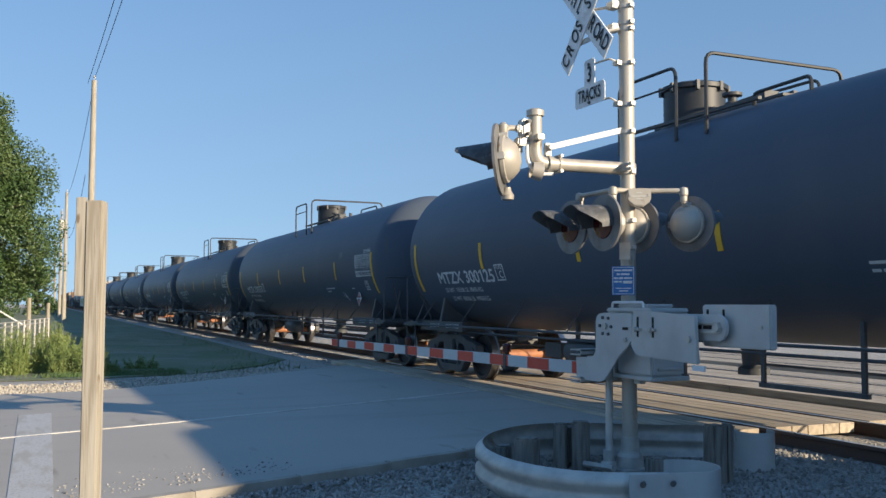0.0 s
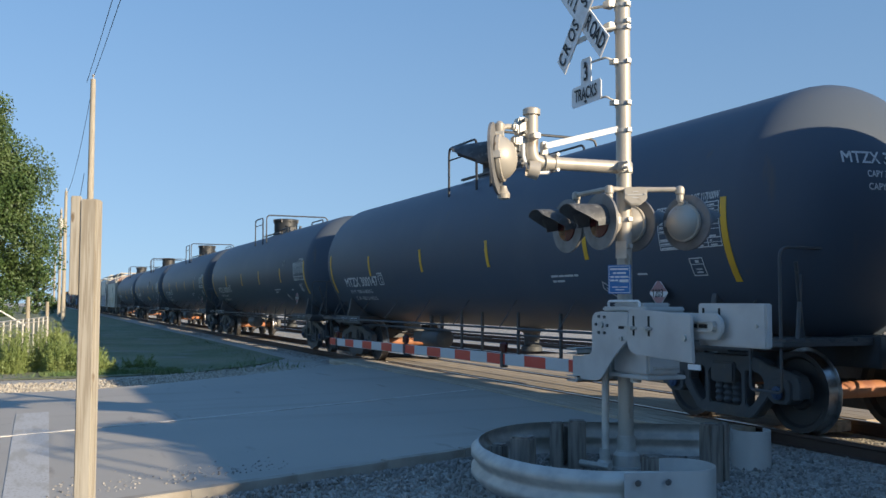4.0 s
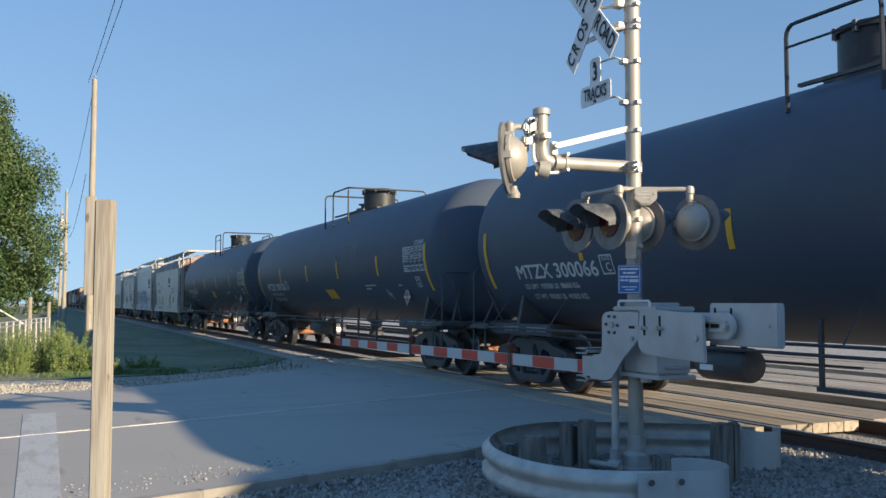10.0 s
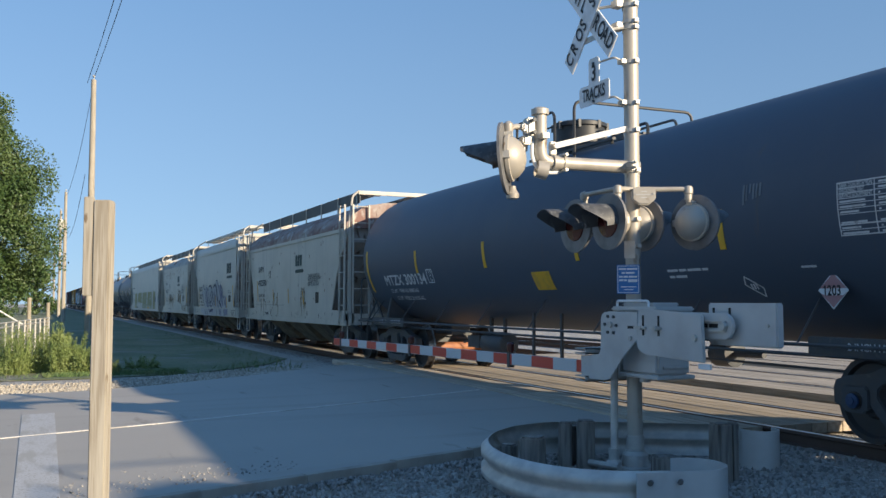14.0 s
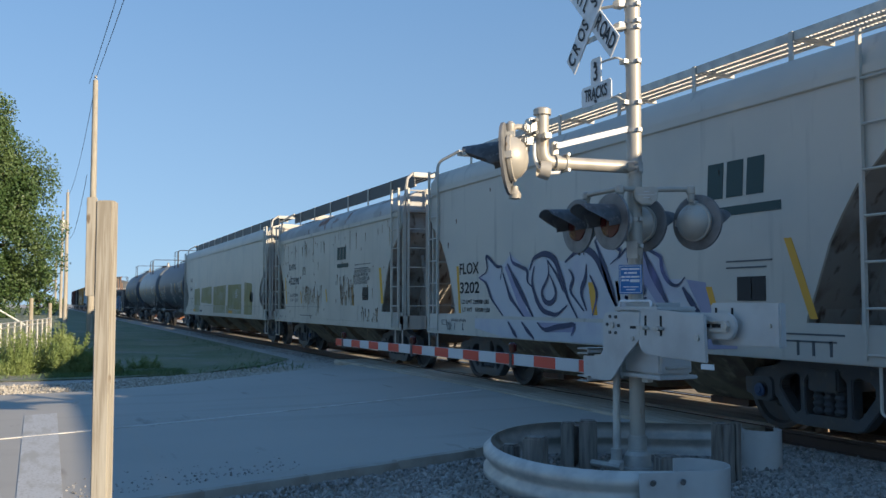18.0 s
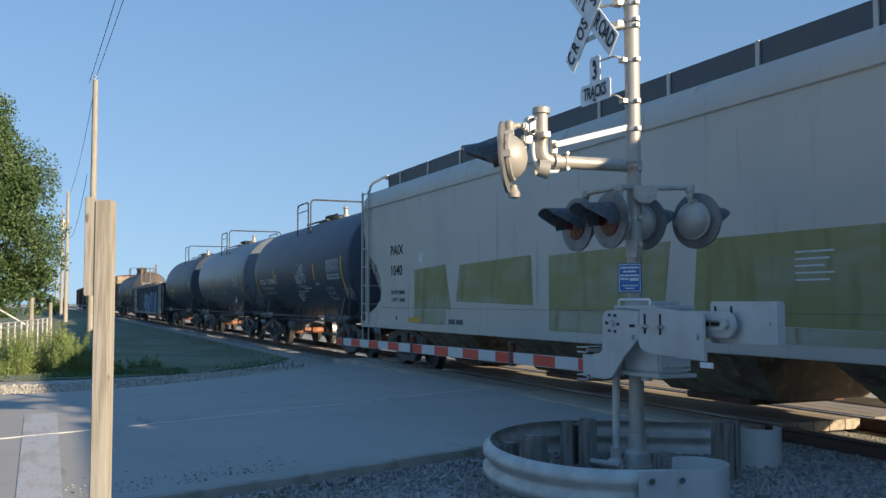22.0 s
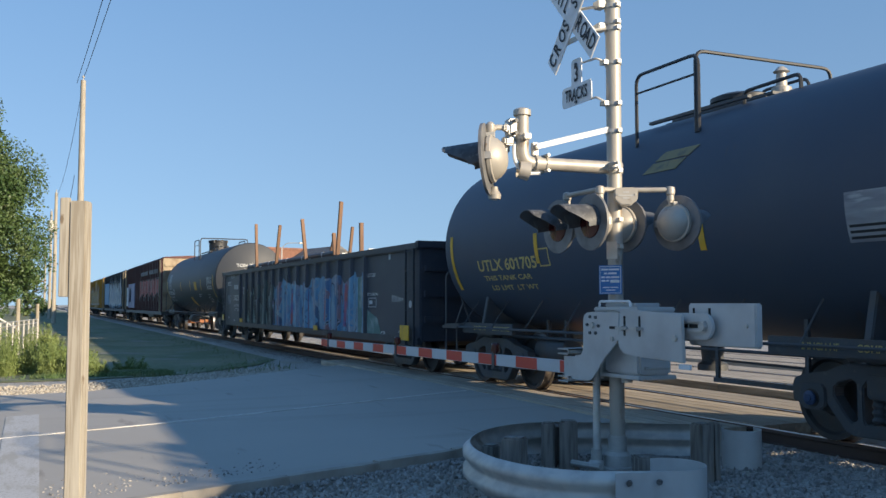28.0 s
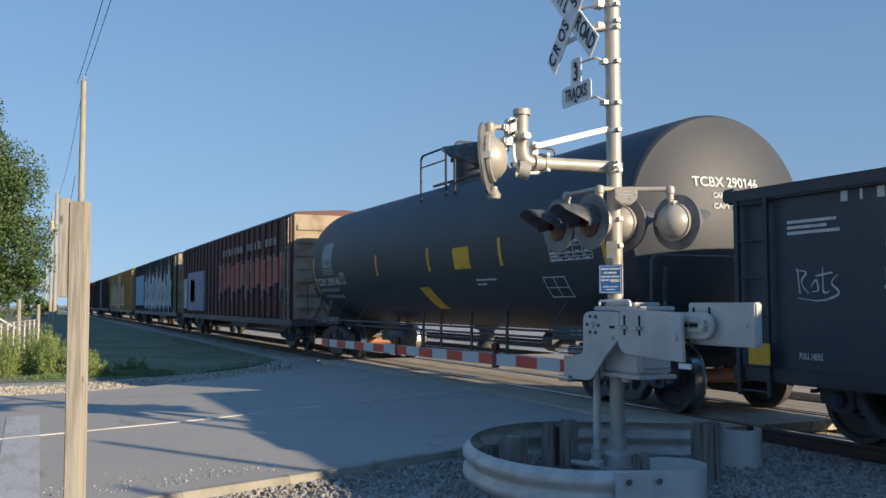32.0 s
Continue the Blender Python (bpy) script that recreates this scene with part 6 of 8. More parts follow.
    for z, row in ((0.222, ((-0.085, -0.02), (-0.012, 0.085))), (0.186, ((-0.06, -0.03), (-0.022, 0.06))), (0.15, ((-0.085, -0.05), (-0.042, 0.0), (0.008, 0.085))), (0.118, ((-0.085, -0.045), (-0.038, -0.012))), (0.06, ((-0.07, -0.01), (0.0, 0.075))), (0.035, ((-0.04, 0.045),))):
        for xa, xb in row:
            bars.box(xa, xb, -0.004, -0.001, z, z + (0.016 if z > 0.1 else 0.009), m)
    bars.box(0.0, 0.085, -0.004, -0.001, 0.108, 0.134, m)
    for a in ((-0.1, 0.1, 0.255, 0.26), (-0.1, 0.1, 0.01, 0.015), (-0.1, -0.095, 0.01, 0.26), (0.095, 0.1, 0.01, 0.26)):
        bars.box(a[0], a[1], -0.004, -0.001, a[2], a[3], m)
    part("notice_text", bars, SIGN_WHITE, bl)
    part("mast_tag", Solid().box(-0.05, 0.05, -0.006, 0.0, 0, 0.16, Matrix.Translation((0.05, -0.072, 1.95)) @ pose(0, 0, 0, 0, 0, 40)), GALV, g)
    # gate machine
    gm = part("gate_machine", Solid().box(0.03, 0.56, -0.16, 0.2, 0.9, 1.47), CASE_GREY, g, "grey gate machine case", bevel=0.025)
    part("machine_lid", Solid().box(-0.08, 0.6, -0.2, 0.22, 1.46, 1.505).box(-0.02, 0.46, -0.12, 0.17, 1.505, 1.54), CASE_GREY, gm, bevel=0.014)
    part("lid_rail", Solid().tube(rounded([(-0.06, -0.14, 1.5), (-0.06, -0.14, 1.555), (0.42, -0.14, 1.555), (0.42, -0.14, 1.5)], 0.04), 0.012, 6), SIGN_WHITE, gm)
    part("machine_foot", Solid().box(0.0, 0.6, -0.19, 0.22, 0.87, 0.905), CASE_GREY, gm, bevel=0.008)
    part("door_hinge", Solid().rod((0.567, -0.1, 0.97), (0.567, 0.16, 0.97), 0.014, 8), GALV, gm)
    part("case_latch", Solid().rod((0.3, -0.1, 0.83), (0.3, -0.1, 0.88), 0.05, 10), GALV, gm)
    # arm bracket, a curved cheek plate on the near side, and one behind
    cheek = [(-0.1, 1.386), (-0.085, 1.425), (-0.045, 1.45), (0.04, 1.46), (0.47, 1.456), (0.47, 1.22), (0.39, 1.156), (0.254, 1.055), (0.147, 0.948), (0.056, 0.86), (0.01, 0.834), (-0.063, 0.822), (-0.438, 0.824), (-0.445, 1.034), (-0.2, 1.04), (-0.145, 1.06), (-0.11, 1.1), (-0.104, 1.151)]
    for y in (-0.3, 0.3):
        c = part("arm_bracket", Solid().prism(cheek, 0.014, Matrix.Translation((0, y, 0)) @ XZ), CASE_GREY, g, bevel=0.004)
        for x, z in ((0.025, 1.414), (0.115, 1.41), (-0.022, 1.341), (0.159, 1.334), (0.022, 1.269), (0.113, 1.267)):
            part("bolt", Solid().rod((x, y - 0.014, z), (x, y, z), 0.016, 6), IRON, c)
        part("bolt", Solid().rod((0.069, y - 0.022, 1.338), (0.069, y, 1.338), 0.03, 8), GALV, c)
        part("slot", Solid().box(0.33, 0.44, y - 0.003, y, 1.31, 1.335), BLACK, c)
        part("bolt", Solid().rod((0.38, y - 0.02, 1.225), (0.38, y, 1.225), 0.02, 8), GALV, c)
    plate = [(0.55, 1.494), (1.375, 1.446), (1.395, 1.069), (0.66, 1.095), (0.578, 1.112), (0.53, 1.15), (0.512, 1.206), (0.53, 1.3)]
    w = part("counterweight_plate", Solid().prism(plate, 0.03, Matrix.Translation((0, -0.345, 0)) @ XZ), CASE_GREY, g, bevel=0.008)
    for x in (0.62, 0.833):
        part("slot", Solid().box(x - 0.013, x + 0.013, -0.348, -0.345, 1.26, 1.43), BLACK, w)
        part("wing_bolt", Solid().box(x - 0.1, x + 0.05, -0.375, -0.35, 1.315, 1.335).rod((x, -0.39, 1.325), (x, -0.345, 1.325), 0.018, 8), GALV, w)
    part("bolt", Solid().rod((1.3, -0.365, 1.262), (1.3, -0.345, 1.262), 0.028, 6), GALV, w)
    part("corner_reflector", Solid().box(1.32, 1.46, -0.335, -0.32, 1.02, 1.062), SIGN_WHITE, w)
    for y in (-0.27, 0.24):
        ca = part("counterweight_arm", Solid().prism([(0.9, 1.25), (1.56, 1.256), (1.6, 1.27), (1.635, 1.31), (1.648, 1.365), (1.63, 1.415), (1.59, 1.45), (1.55, 1.46), (0.9, 1.463)] if y < 0 else [(0.6, 1.22), (1.16, 1.225), (1.16, 1.445), (0.6, 1.44)], 0.03, Matrix.Translation((0, y, 0)) @ XZ), CASE_GREY, g, bevel=0.006)
        if y > 0:
            continue
        part("slot", Solid().box(1.2, 1.36, y - 0.004, y, 1.345, 1.375).box(1.38, 1.58, y - 0.004, y, 1.345, 1.375), BLACK, ca)
        part("slide_bar", Solid().box(1.15, 1.58, y - 0.03, y - 0.004, 1.315, 1.33).box(1.15, 1.58, y - 0.03, y - 0.004, 1.39, 1.4).rod((1.56, y - 0.04, 1.36), (1.56, y, 1.36), 0.035, 8), GALV, ca)
    cw = part("counterweight", Solid().box(1.28, 2.03, -0.2, -0.13, 1.207, 1.537), CASE_GREY, g, "heavy grey steel counterweight", bevel=0.012)
    for x in (1.35, 1.535):
        part("slot", Solid().box(x - 0.012, x + 0.012, -0.203, -0.2, 1.42, 1.5), BLACK, cw)
    part("bolt", Solid().rod((1.94, -0.214, 1.37), (1.94, -0.2, 1.37), 0.015, 8), GALV, cw)
    for z in (0.79, 1.05):
        part("arm_socket", Solid().box(-0.5, -0.31, -0.33, 0.31, z, z + 0.012).box(-0.5, -0.31, -0.33, 0.31, z + 0.045, z + 0.057).box(-0.325, -0.31, -0.33, 0.31, z, z + 0.057), GALV, g)
    part("arm_clamp_plate", Solid().box(-0.6, -0.1, -0.08, 0.08, 0.83, 1.04), GALV, g, bevel=0.01)
    # the arm across the road, with red and white bands
    a = part("gate_arm", Solid().prism([(-0.02, 0), (0.02, 0), (0.02, 0.13), (-0.02, 0.13)], 9.05, Matrix.Translation((-0.3, 0, 0.833)) @ pose(0, 0, 0, 0, -0.55, 0) @ Matrix(((0, 0, -1, 0), (1, 0, 0, 0), (0, 1, 0, 0), (0, 0, 0, 1)))), WHITE, g, "red and white striped gate arm", bevel=0.004)
    k, x = 0, -0.5
    while x > -9.3:
        part("red_band" if k % 2 == 0 else "white_band", Solid().box(x - 0.465, x, -0.025, 0.025, 0.005, 0.125, Matrix.Translation((0, 0, 0.83 - 0.0096 * (-x - 0.6)))), RED if k % 2 == 0 else WHITE, a)
        k, x = k + 1, x - 0.47
    for i, xa in enumerate((-2.45, -5.6, -9.0)):
        z = 0.96 - (-(xa + 0.6)) * 0.0096
        l = part("arm_light", Solid().lathe((xa, 0, z), (0, 0, 1), [(0, 0.03), (0.03, 0.03), (0.03, 0.05), (0.11, 0.05), (0.13, 0.03)], 14), RED_LENS, g, "small red arm light")
        part("light_clip", Solid().box(xa - 0.03, xa + 0.03, -0.035, 0.035, z - 0.16, z + 0.01), IRON, l)
    # conduit beside the mast, cable at its foot
    part("conduit", Solid().tube(rounded([(-0.12, -0.14, 0.95), (-0.1, -0.16, 0.4), (-0.04, -0.2, 0.06)], 0.2), 0.035, 10), GALV, g)
    part("conduit_fitting", Solid().lathe((-0.05, -0.2, 0), (0, 0, 1), [(0, 0.07), (0.08, 0.07), (0.1, 0.05), (0.2, 0.05)], 14).rod((-0.3, -0.3, 0.04), (0.12, -0.26, 0.06), 0.03, 8), GALV, g)
    return g


signal()


def guardrail():
    """Low W-beam rail bent in a U round the mast, on short timber posts, with flared end wings."""
    g = thing("guard_rail", "galvanised W-beam guard rail bent in a U round the signal mast", "guard rail", Matrix.Translation((0, 0, 0)))
    path = [(1.6, 6.6), (1.42, 6.59)]
    for i in range(29):
        a = radians(-90 - 180 * i / 28)
        path.append((1.25 + 0.91 * math.cos(a), 7.95 + 1.36 * math.sin(a)))
    path += [(1.7, 9.26), (2.24, 9.17), (2.86, 9.09)]
    prof = [(0.0, 0.0), (0.02, 0.02), (0.06, 0.055), (0.06, 0.1), (0.015, 0.14), (0.015, 0.17), (0.06, 0.21), (0.06, 0.255), (0.02, 0.29), (0.0, 0.31)]
    top = 0.23
    s = Solid()
    pts = [spot(*p) for p in path]
    rows = []
    for i, p in enumerate(pts):
        d = (pts[min(i + 1, len(pts) - 1)] - pts[max(i - 1, 0)]).normalized()
        n = Vector((-d.y, d.x, 0))
        for sgn, back in ((1, 0), (1, -0.006)):
            rows.append([p + n * (o + back) + Vector((0, 0, top - 0.31 + z)) for o, z in prof])
    m = len(prof)
    v = [q for r in rows for q in r]
    f = []
    for i in range(len(pts) - 1):
        for k in range(m - 1):
            a, b = (2 * i) * m + k, (2 * i + 2) * m + k
            f.append((a, b, b + 1, a + 1))
            f.append((a + m, a + m + 1, b + m + 1, b + m))
        for k in (0, m - 1):
            a, b = (2 * i) * m + k, (2 * i + 2) * m + k
            f.append((a, a + m, b + m, b))
    part("w_beam", s.add(v, f), GALV, g, smooth=50)
    # posts inside the rail
    for r, a, h, w in ((0.72, 7.9, 0.285, 0.18), (0.54, 8.25, 0.17, 0.13), (1.32, 8.88, 0.3, 0.17), (1.14, 8.98, 0.27, 0.13), (2.4, 8.2, 0.36, 0.15), (2.53, 8.27, 0.36, 0.09), (1.88, 8.05, 0.1, 0.2)):
        p = spot(r, a)
        part("timber_post", Solid().box(-w / 2, w / 2, -w / 2, w / 2, -0.5, h), OLD_POST, g, "split grey timber post", bevel=0.015, at=pose(p.x, p.y, 0, 0, 0, 20 + r * 30))
    part("spacer_block", Solid().box(-0.1, 0.1, -0.09, 0.09, -0.12, 0.22), OLD_POST, g, bevel=0.012, at=Matrix.Translation(spot(1.22, 9.12)) @ pose(0, 0, 0, 0, 0, 10))
    # end wings
    def wing(points, z0, z1, name):
        w = Solid()
        P = [spot(*q) for q in points]
        vv, ff = [], []
        for i, p in enumerate(P):
            d = (P[min(i + 1, len(P) - 1)] - P[max(i - 1, 0)]).normalized()
            nn = Vector((-d.y, d.x, 0)) * 0.006
            for off in (nn, -nn):
                vv += [p + off + Vector((0, 0, z0)), p + off + Vector((0, 0, z1))]
        for i in range(len(P) - 1):
            o = 4 * i
            ff += [(o, o + 4, o + 5, o + 1), (o + 2, o + 3, o + 7, o + 6), (o + 1, o + 5, o + 7, o + 3), (o, o + 2, o + 6, o + 4)]
        ff += [(0, 1, 3, 2), (4 * len(P) - 4, 4 * len(P) - 2, 4 * len(P) - 1, 4 * len(P) - 3)]
        return part(name, w.add(vv, ff), CASE_GREY, g, "flared grey steel end wing")
    wing([(1.3, 6.48), (1.5, 6.51), (1.66, 6.56)] + [(1.79 + 0.24 * math.cos(radians(a)), 6.85 + 0.27 * math.sin(radians(a))) for a in range(-80, 130, 15)], -0.14, 0.235, "end_wing")
    wing([(2.86, 9.1)] + [(3.02 + 0.18 * math.cos(radians(a)), 9.0 + 0.2 * math.sin(radians(a))) for a in range(-180, 31, 15)], -0.27, 0.2, "end_wing")
    for r, a in ((1.4, 6.48), (1.62, 6.52)):
        p = spot(r, a)
        part("bolt", Solid().rod(p + Vector((0, 0, 0.17)), p + Vector((0.03, -0.03, 0.17)), 0.02, 8), IRON, g)
    return g


guardrail()

# ---- wooden post by the road ----
post_at = spot(-2.185, 5.78, 0)
wp = thing("wooden_post", "weathered pine post with a small board nailed to its side", "post", pose(post_at.x, post_at.y, 0, 0, 0, 66.4))
part("post", Solid().box(-0.05, 0.055, -0.05, 0.05, -0.3, 2.06), POST_WOOD, wp, bevel=0.008)
part("board", Solid().box(-0.112, -0.052, -0.045, -0.015, 1.46, 2.08), POST_WOOD, wp, "short upright board", bevel=0.004)

# ---- plants ----
def leaf_cloud(name, centres, per, spread, size, material, parent=None, seed=1, narrow=0.38, rise=0.0):
    """Many small folded leaves scattered about the given centres."""
    rng = np.random.default_rng(seed)
    c = np.repeat(np.array(centres, float), per, axis=0)
    n = len(c)
    d = rng.normal(size=(n, 3))
    d /= np.linalg.norm(d, axis=1)[:, None]
    p = c[:, :3] + d * (rng.uniform(0.3, 1.0, n) ** 0.5 * spread * (c[:, 3] if c.shape[1] > 3 else 1))[:, None]
    a = rng.normal(size=(n, 3)) + np.array((0, 0, rise))
    a /= np.linalg.norm(a, axis=1)[:, None]
    b = np.cross(a, rng.normal(size=(n, 3)))
    b /= np.linalg.norm(b, axis=1)[:, None]
    k = size * rng.uniform(0.6, 1.3, n)[:, None]
    tip, left, right = p + a * k, p + b * k * narrow + a * k * 0.4, p - b * k * narrow + a * k * 0.4
    v = np.stack([p, left, tip, right], axis=1).reshape(-1, 3)
    me = bpy.data.meshes.new(name)
    me.from_pydata(v.tolist(), [], [(4 * i, 4 * i + 1, 4 * i + 2, 4 * i + 3) for i in range(n)])
    me.materials.append(material)
    ob = new(name, me)
    ob.parent = parent
    return ob


def tree(at, height, radius, low, seed, name="tree", label="broad leafy green tree", clumps=150, per=150, leaf=0.17):
    rng = random.Random(seed)
    t = thing(name, label, "tree", Matrix.Translation(at))
    trunk = Solid().lathe((0, 0, -0.2), (0, 0, 1), [(0, 0.42), (0.5, 0.3), (height * 0.3, 0.24), (height * 0.6, 0.12), (height * 0.85, 0.03)], 12)
    limbs = []
    for i in range(9):
        a, z = i * 2.4, height * (0.22 + 0.06 * i)
        r = radius * rng.uniform(0.6, 0.9)
        end = (r * math.cos(a), r * math.sin(a), z + height * 0.16)
        limbs.append(Solid().tube([(0, 0, z), (r * 0.4 * math.cos(a), r * 0.4 * math.sin(a), z + height * 0.09), end], 0.06, 6))
    part("trunk", trunk, BARK, t)
    for s in limbs:
        part("limb", s, BARK, t)
    centres = []
    while len(centres) < clumps:
        z = rng.uniform(low, height)
        k = (z - low) / (height - low)
        rmax = radius * (math.sin(math.pi * min(1, 0.18 + 0.82 * k) ** 0.8) ** 0.42 if k < 0.98 else 0.2) * rng.uniform(0.82, 1.08)
        a, r = rng.uniform(0, 2 * math.pi), rmax * rng.uniform(0.45, 1.0) ** 0.6
        centres.append((r * math.cos(a), r * math.sin(a), z, rng.uniform(0.6, 1.25)))
    leaf_cloud("crown", centres, per, 0.72, leaf, LEAF, t, seed)
    return t


tree(spot(-19.1, 35.5, -0.4), 9.8, 3.85, 2.3, 3, clumps=290, per=480, leaf=0.1)
tree(spot(-26.5, 47, -0.4), 8.5, 3.4, 1.6, 4, clumps=130, per=270, leaf=0.13)
tree(spot(-52, 118, -0.4), 6.5, 3.2, 0.4, 6, clumps=60, per=70, leaf=0.32, label="distant leafy tree by the line")
tree(spot(-47, 96, -0.4), 3.6, 2.2, 0.2, 9, "shrub", "low green shrub beside the line", 40, 60, 0.25)

# row of trees added outside the view, to the left and behind the seat
for i in range(9):
    tree(Vector((-66 + i * 11 + random.uniform(-3, 3), -34 + random.uniform(-5, 5), -0.4)), random.uniform(7, 10), 4.6, 0.5, 200 + i, "tree", "unseen leafy tree added outside the view", 40, 60, 0.42)
# lawn added out of view, for the tanks' reflections and bounce light
tagged(part("lawn", band([(-300, -400), (300, -400), (300, -14), (-24, -14), (-300, -40)], -0.19, 0.015), SOIL_GREEN, smooth=0), "unseen lawn added for reflections and bounce light", "lawn", kind="structure")

# weeds along the verge, and grass on the bank
rng = random.Random(11)
for i in range(30):
    r = -11.2 + i * 0.125 + rng.uniform(-0.1, 0.1)
    ahead = 20.4 + rng.uniform(0, 2.2) + (0.6 if i > 26 else 0)
    base = spot(r, ahead)
    h = (rng.uniform(0.7, 1.0) + (0.14 if 10 < i < 26 else 0)) * (0.62 if i < 9 else 0.95 if i < 21 else 0.62 if i < 26 else 0.4)
    w = thing("weed_clump", "tall yellow-green roadside weed clump", "weeds", Matrix.Translation((base.x, base.y, -0.4)), "roadside weeds")
    stems = Solid()
    cs = []
    for k in range(30):
        a, q = rng.uniform(0, 6.3), rng.uniform(0.02, 0.34)
        tip = (q * math.cos(a) * 1.5 + rng.uniform(-0.1, 0.1), q * math.sin(a) * 1.5, h * rng.uniform(0.4, 1.25))
        stems.tube([(q * 0.6 * math.cos(a), q * 0.6 * math.sin(a), 0), (q * math.cos(a), q * math.sin(a), tip[2] * 0.55), tip], 0.006, 3)
        for j in range(9):
            f = 0.12 + 0.88 * j / 8
            cs.append((tip[0] * (0.5 + 0.5 * f), tip[1] * (0.5 + 0.5 * f), tip[2] * f, 1.0 - 0.55 * f))
    tagged(part("stem_tangle", stems, WEED, w, smooth=0), kind="stuff")
    leaf_cloud("leaves", cs, 10, 0.12, 0.065, WEED, w, 40 + i, 0.14, 1.2)


def blades(name, label, count, place, height, seed):
    rng = np.random.default_rng(seed)
    pts = np.array([place(rng) for _ in range(count)])
    a = rng.uniform(0, 6.283, count)
    h = height * rng.uniform(0.5, 1.2, count)
    lean = rng.normal(size=(count, 2)) * 0.3
    w = 0.012 + 0.01 * rng.random(count)
    v = np.zeros((count, 4, 3))
    v[:, 0] = pts + np.stack([np.cos(a) * w, np.sin(a) * w, 0 * a], 1)
    v[:, 1] = pts - np.stack([np.cos(a) * w, np.sin(a) * w, 0 * a], 1)
    v[:, 2] = pts + np.stack([lean[:, 0] * h * 0.5, lean[:, 1] * h * 0.5, h * 0.6], 1)
    v[:, 3] = pts + np.stack([lean[:, 0] * h * 1.2, lean[:, 1] * h * 1.2, h], 1)
    me = bpy.data.meshes.new(name)
    me.from_pydata(v.reshape(-1, 3).tolist(), [], [f for i in range(count) for f in ((4 * i, 4 * i + 1, 4 * i + 2), (4 * i, 4 * i + 2, 4 * i + 3))])
    me.materials.append(GRASS)
    return tagged(new(name, me), label, "grass", kind="stuff")


def bank(rng):
    x = -21.6 - abs(rng.normal()) * 14
    k = rng.random()
    y = 0.1 + 3.0 * rng.random() ** 1.2 + 0.03 * (-21.6 - x) if k < 0.75 else rng.uniform(2.5, 6.0) if k < 0.78 else rng.uniform(-6, 1.2)
    return x, y, ground_z(x, y) - 0.06


blades("bank_grass", "long shaded grass on the bank beside the track", 52000, bank, 0.15, 5)


def lawn(rng):
    x, y = rng.uniform(-90, -22), rng.uniform(-30, -0.5)
    return x, y, ground_z(x, y) - 0.06


blades("verge_grass", "rough grass beyond the verge", 15000, lawn, 0.2, 6)
tagged(part("soil_bank", band([(-25.2, 6.3), (-23.8, 5.4), (-23.0, 4.2), (-22.1, 3.4), (-21.5, 2.0), (-21.0, 1.2), (-21.0, -1.0), (-24, -40), (-300, -60), (-300, 6.2), (-60, 6.3), (-40, 6.4)], lambda x, y: ground_z(x, y) - 0.015, 0.01), SOIL, smooth=0), "bare earth and thin grass on the bank", "earth", kind="structure")

# ---- loose stone ----
STONES = []
for k in range(8):
    r2 = random.Random(70 + k)
    bm = bmesh.new()
    bmesh.ops.create_icosphere(bm, subdivisions=1, radius=1)
    for vtx in bm.verts:
        vtx.co *= r2.uniform(0.65, 1.15)
    bm.normal_update()
    STONES.append(([tuple(vtx.co) for vtx in bm.verts], [tuple(q.index for q in fc.verts) for fc in bm.faces]))
    bm.free()


def scatter(name, label, count, place, size, material, seed):
    r2 = random.Random(seed)
    v, f = [], []
    for _ in range(count):
        x, y, z = place(r2)
        k = size * r2.uniform(0.45, 1.25)
        m = pose(x, y, z + k * 0.25, r2.uniform(0, 360), r2.uniform(0, 360), r2.uniform(0, 360))
        sv, sf = STONES[r2.randrange(8)]
        n = len(v)
        v += [tuple(m @ Vector((a * k, b * k * 0.8, c * k * 0.62))) for a, b, c in sv]
        f += [tuple(i + n for i in fc) for fc in sf]
    me = bpy.data.meshes.new(name)
    me.from_pydata(v, [], f)
    me.materials.append(material)
    return tagged(new(name, me), label, "gravel", kind="stuff")


def shoulder(r2):
    x = -9.0 + r2.random() ** 1.2 * 10
    y = r2.uniform(4.4, 7.6)
    return x, y, -0.17


def mixed_stone(name, lo, hi, tint):
    """Stone whose lightness differs from piece to piece."""
    mat = paint(name, (0.3, 0.29, 0.28), 0.85, bump=0.004, bump_scale=60)
    nt = mat.node_tree
    geo = nt.nodes.new("ShaderNodeNewGeometry")
    mr = nt.nodes.new("ShaderNodeMapRange")
    mr.inputs[3].default_value, mr.inputs[4].default_value = lo, hi
    nt.links.new(geo.outputs["Random Per Island"], mr.inputs[0])
    comb = nt.nodes.new("ShaderNodeCombineColor")
    for i, k in enumerate(tint):
        mm = nt.nodes.new("ShaderNodeMath")
        mm.operation = "MULTIPLY"
        mm.inputs[1].default_value = k
        nt.links.new(mr.outputs[0], mm.inputs[0])
        nt.links.new(mm.outputs[0], comb.inputs[i])
    nt.links.new(comb.outputs[0], nt.nodes["Principled BSDF"].inputs["Base Color"])
    return mat


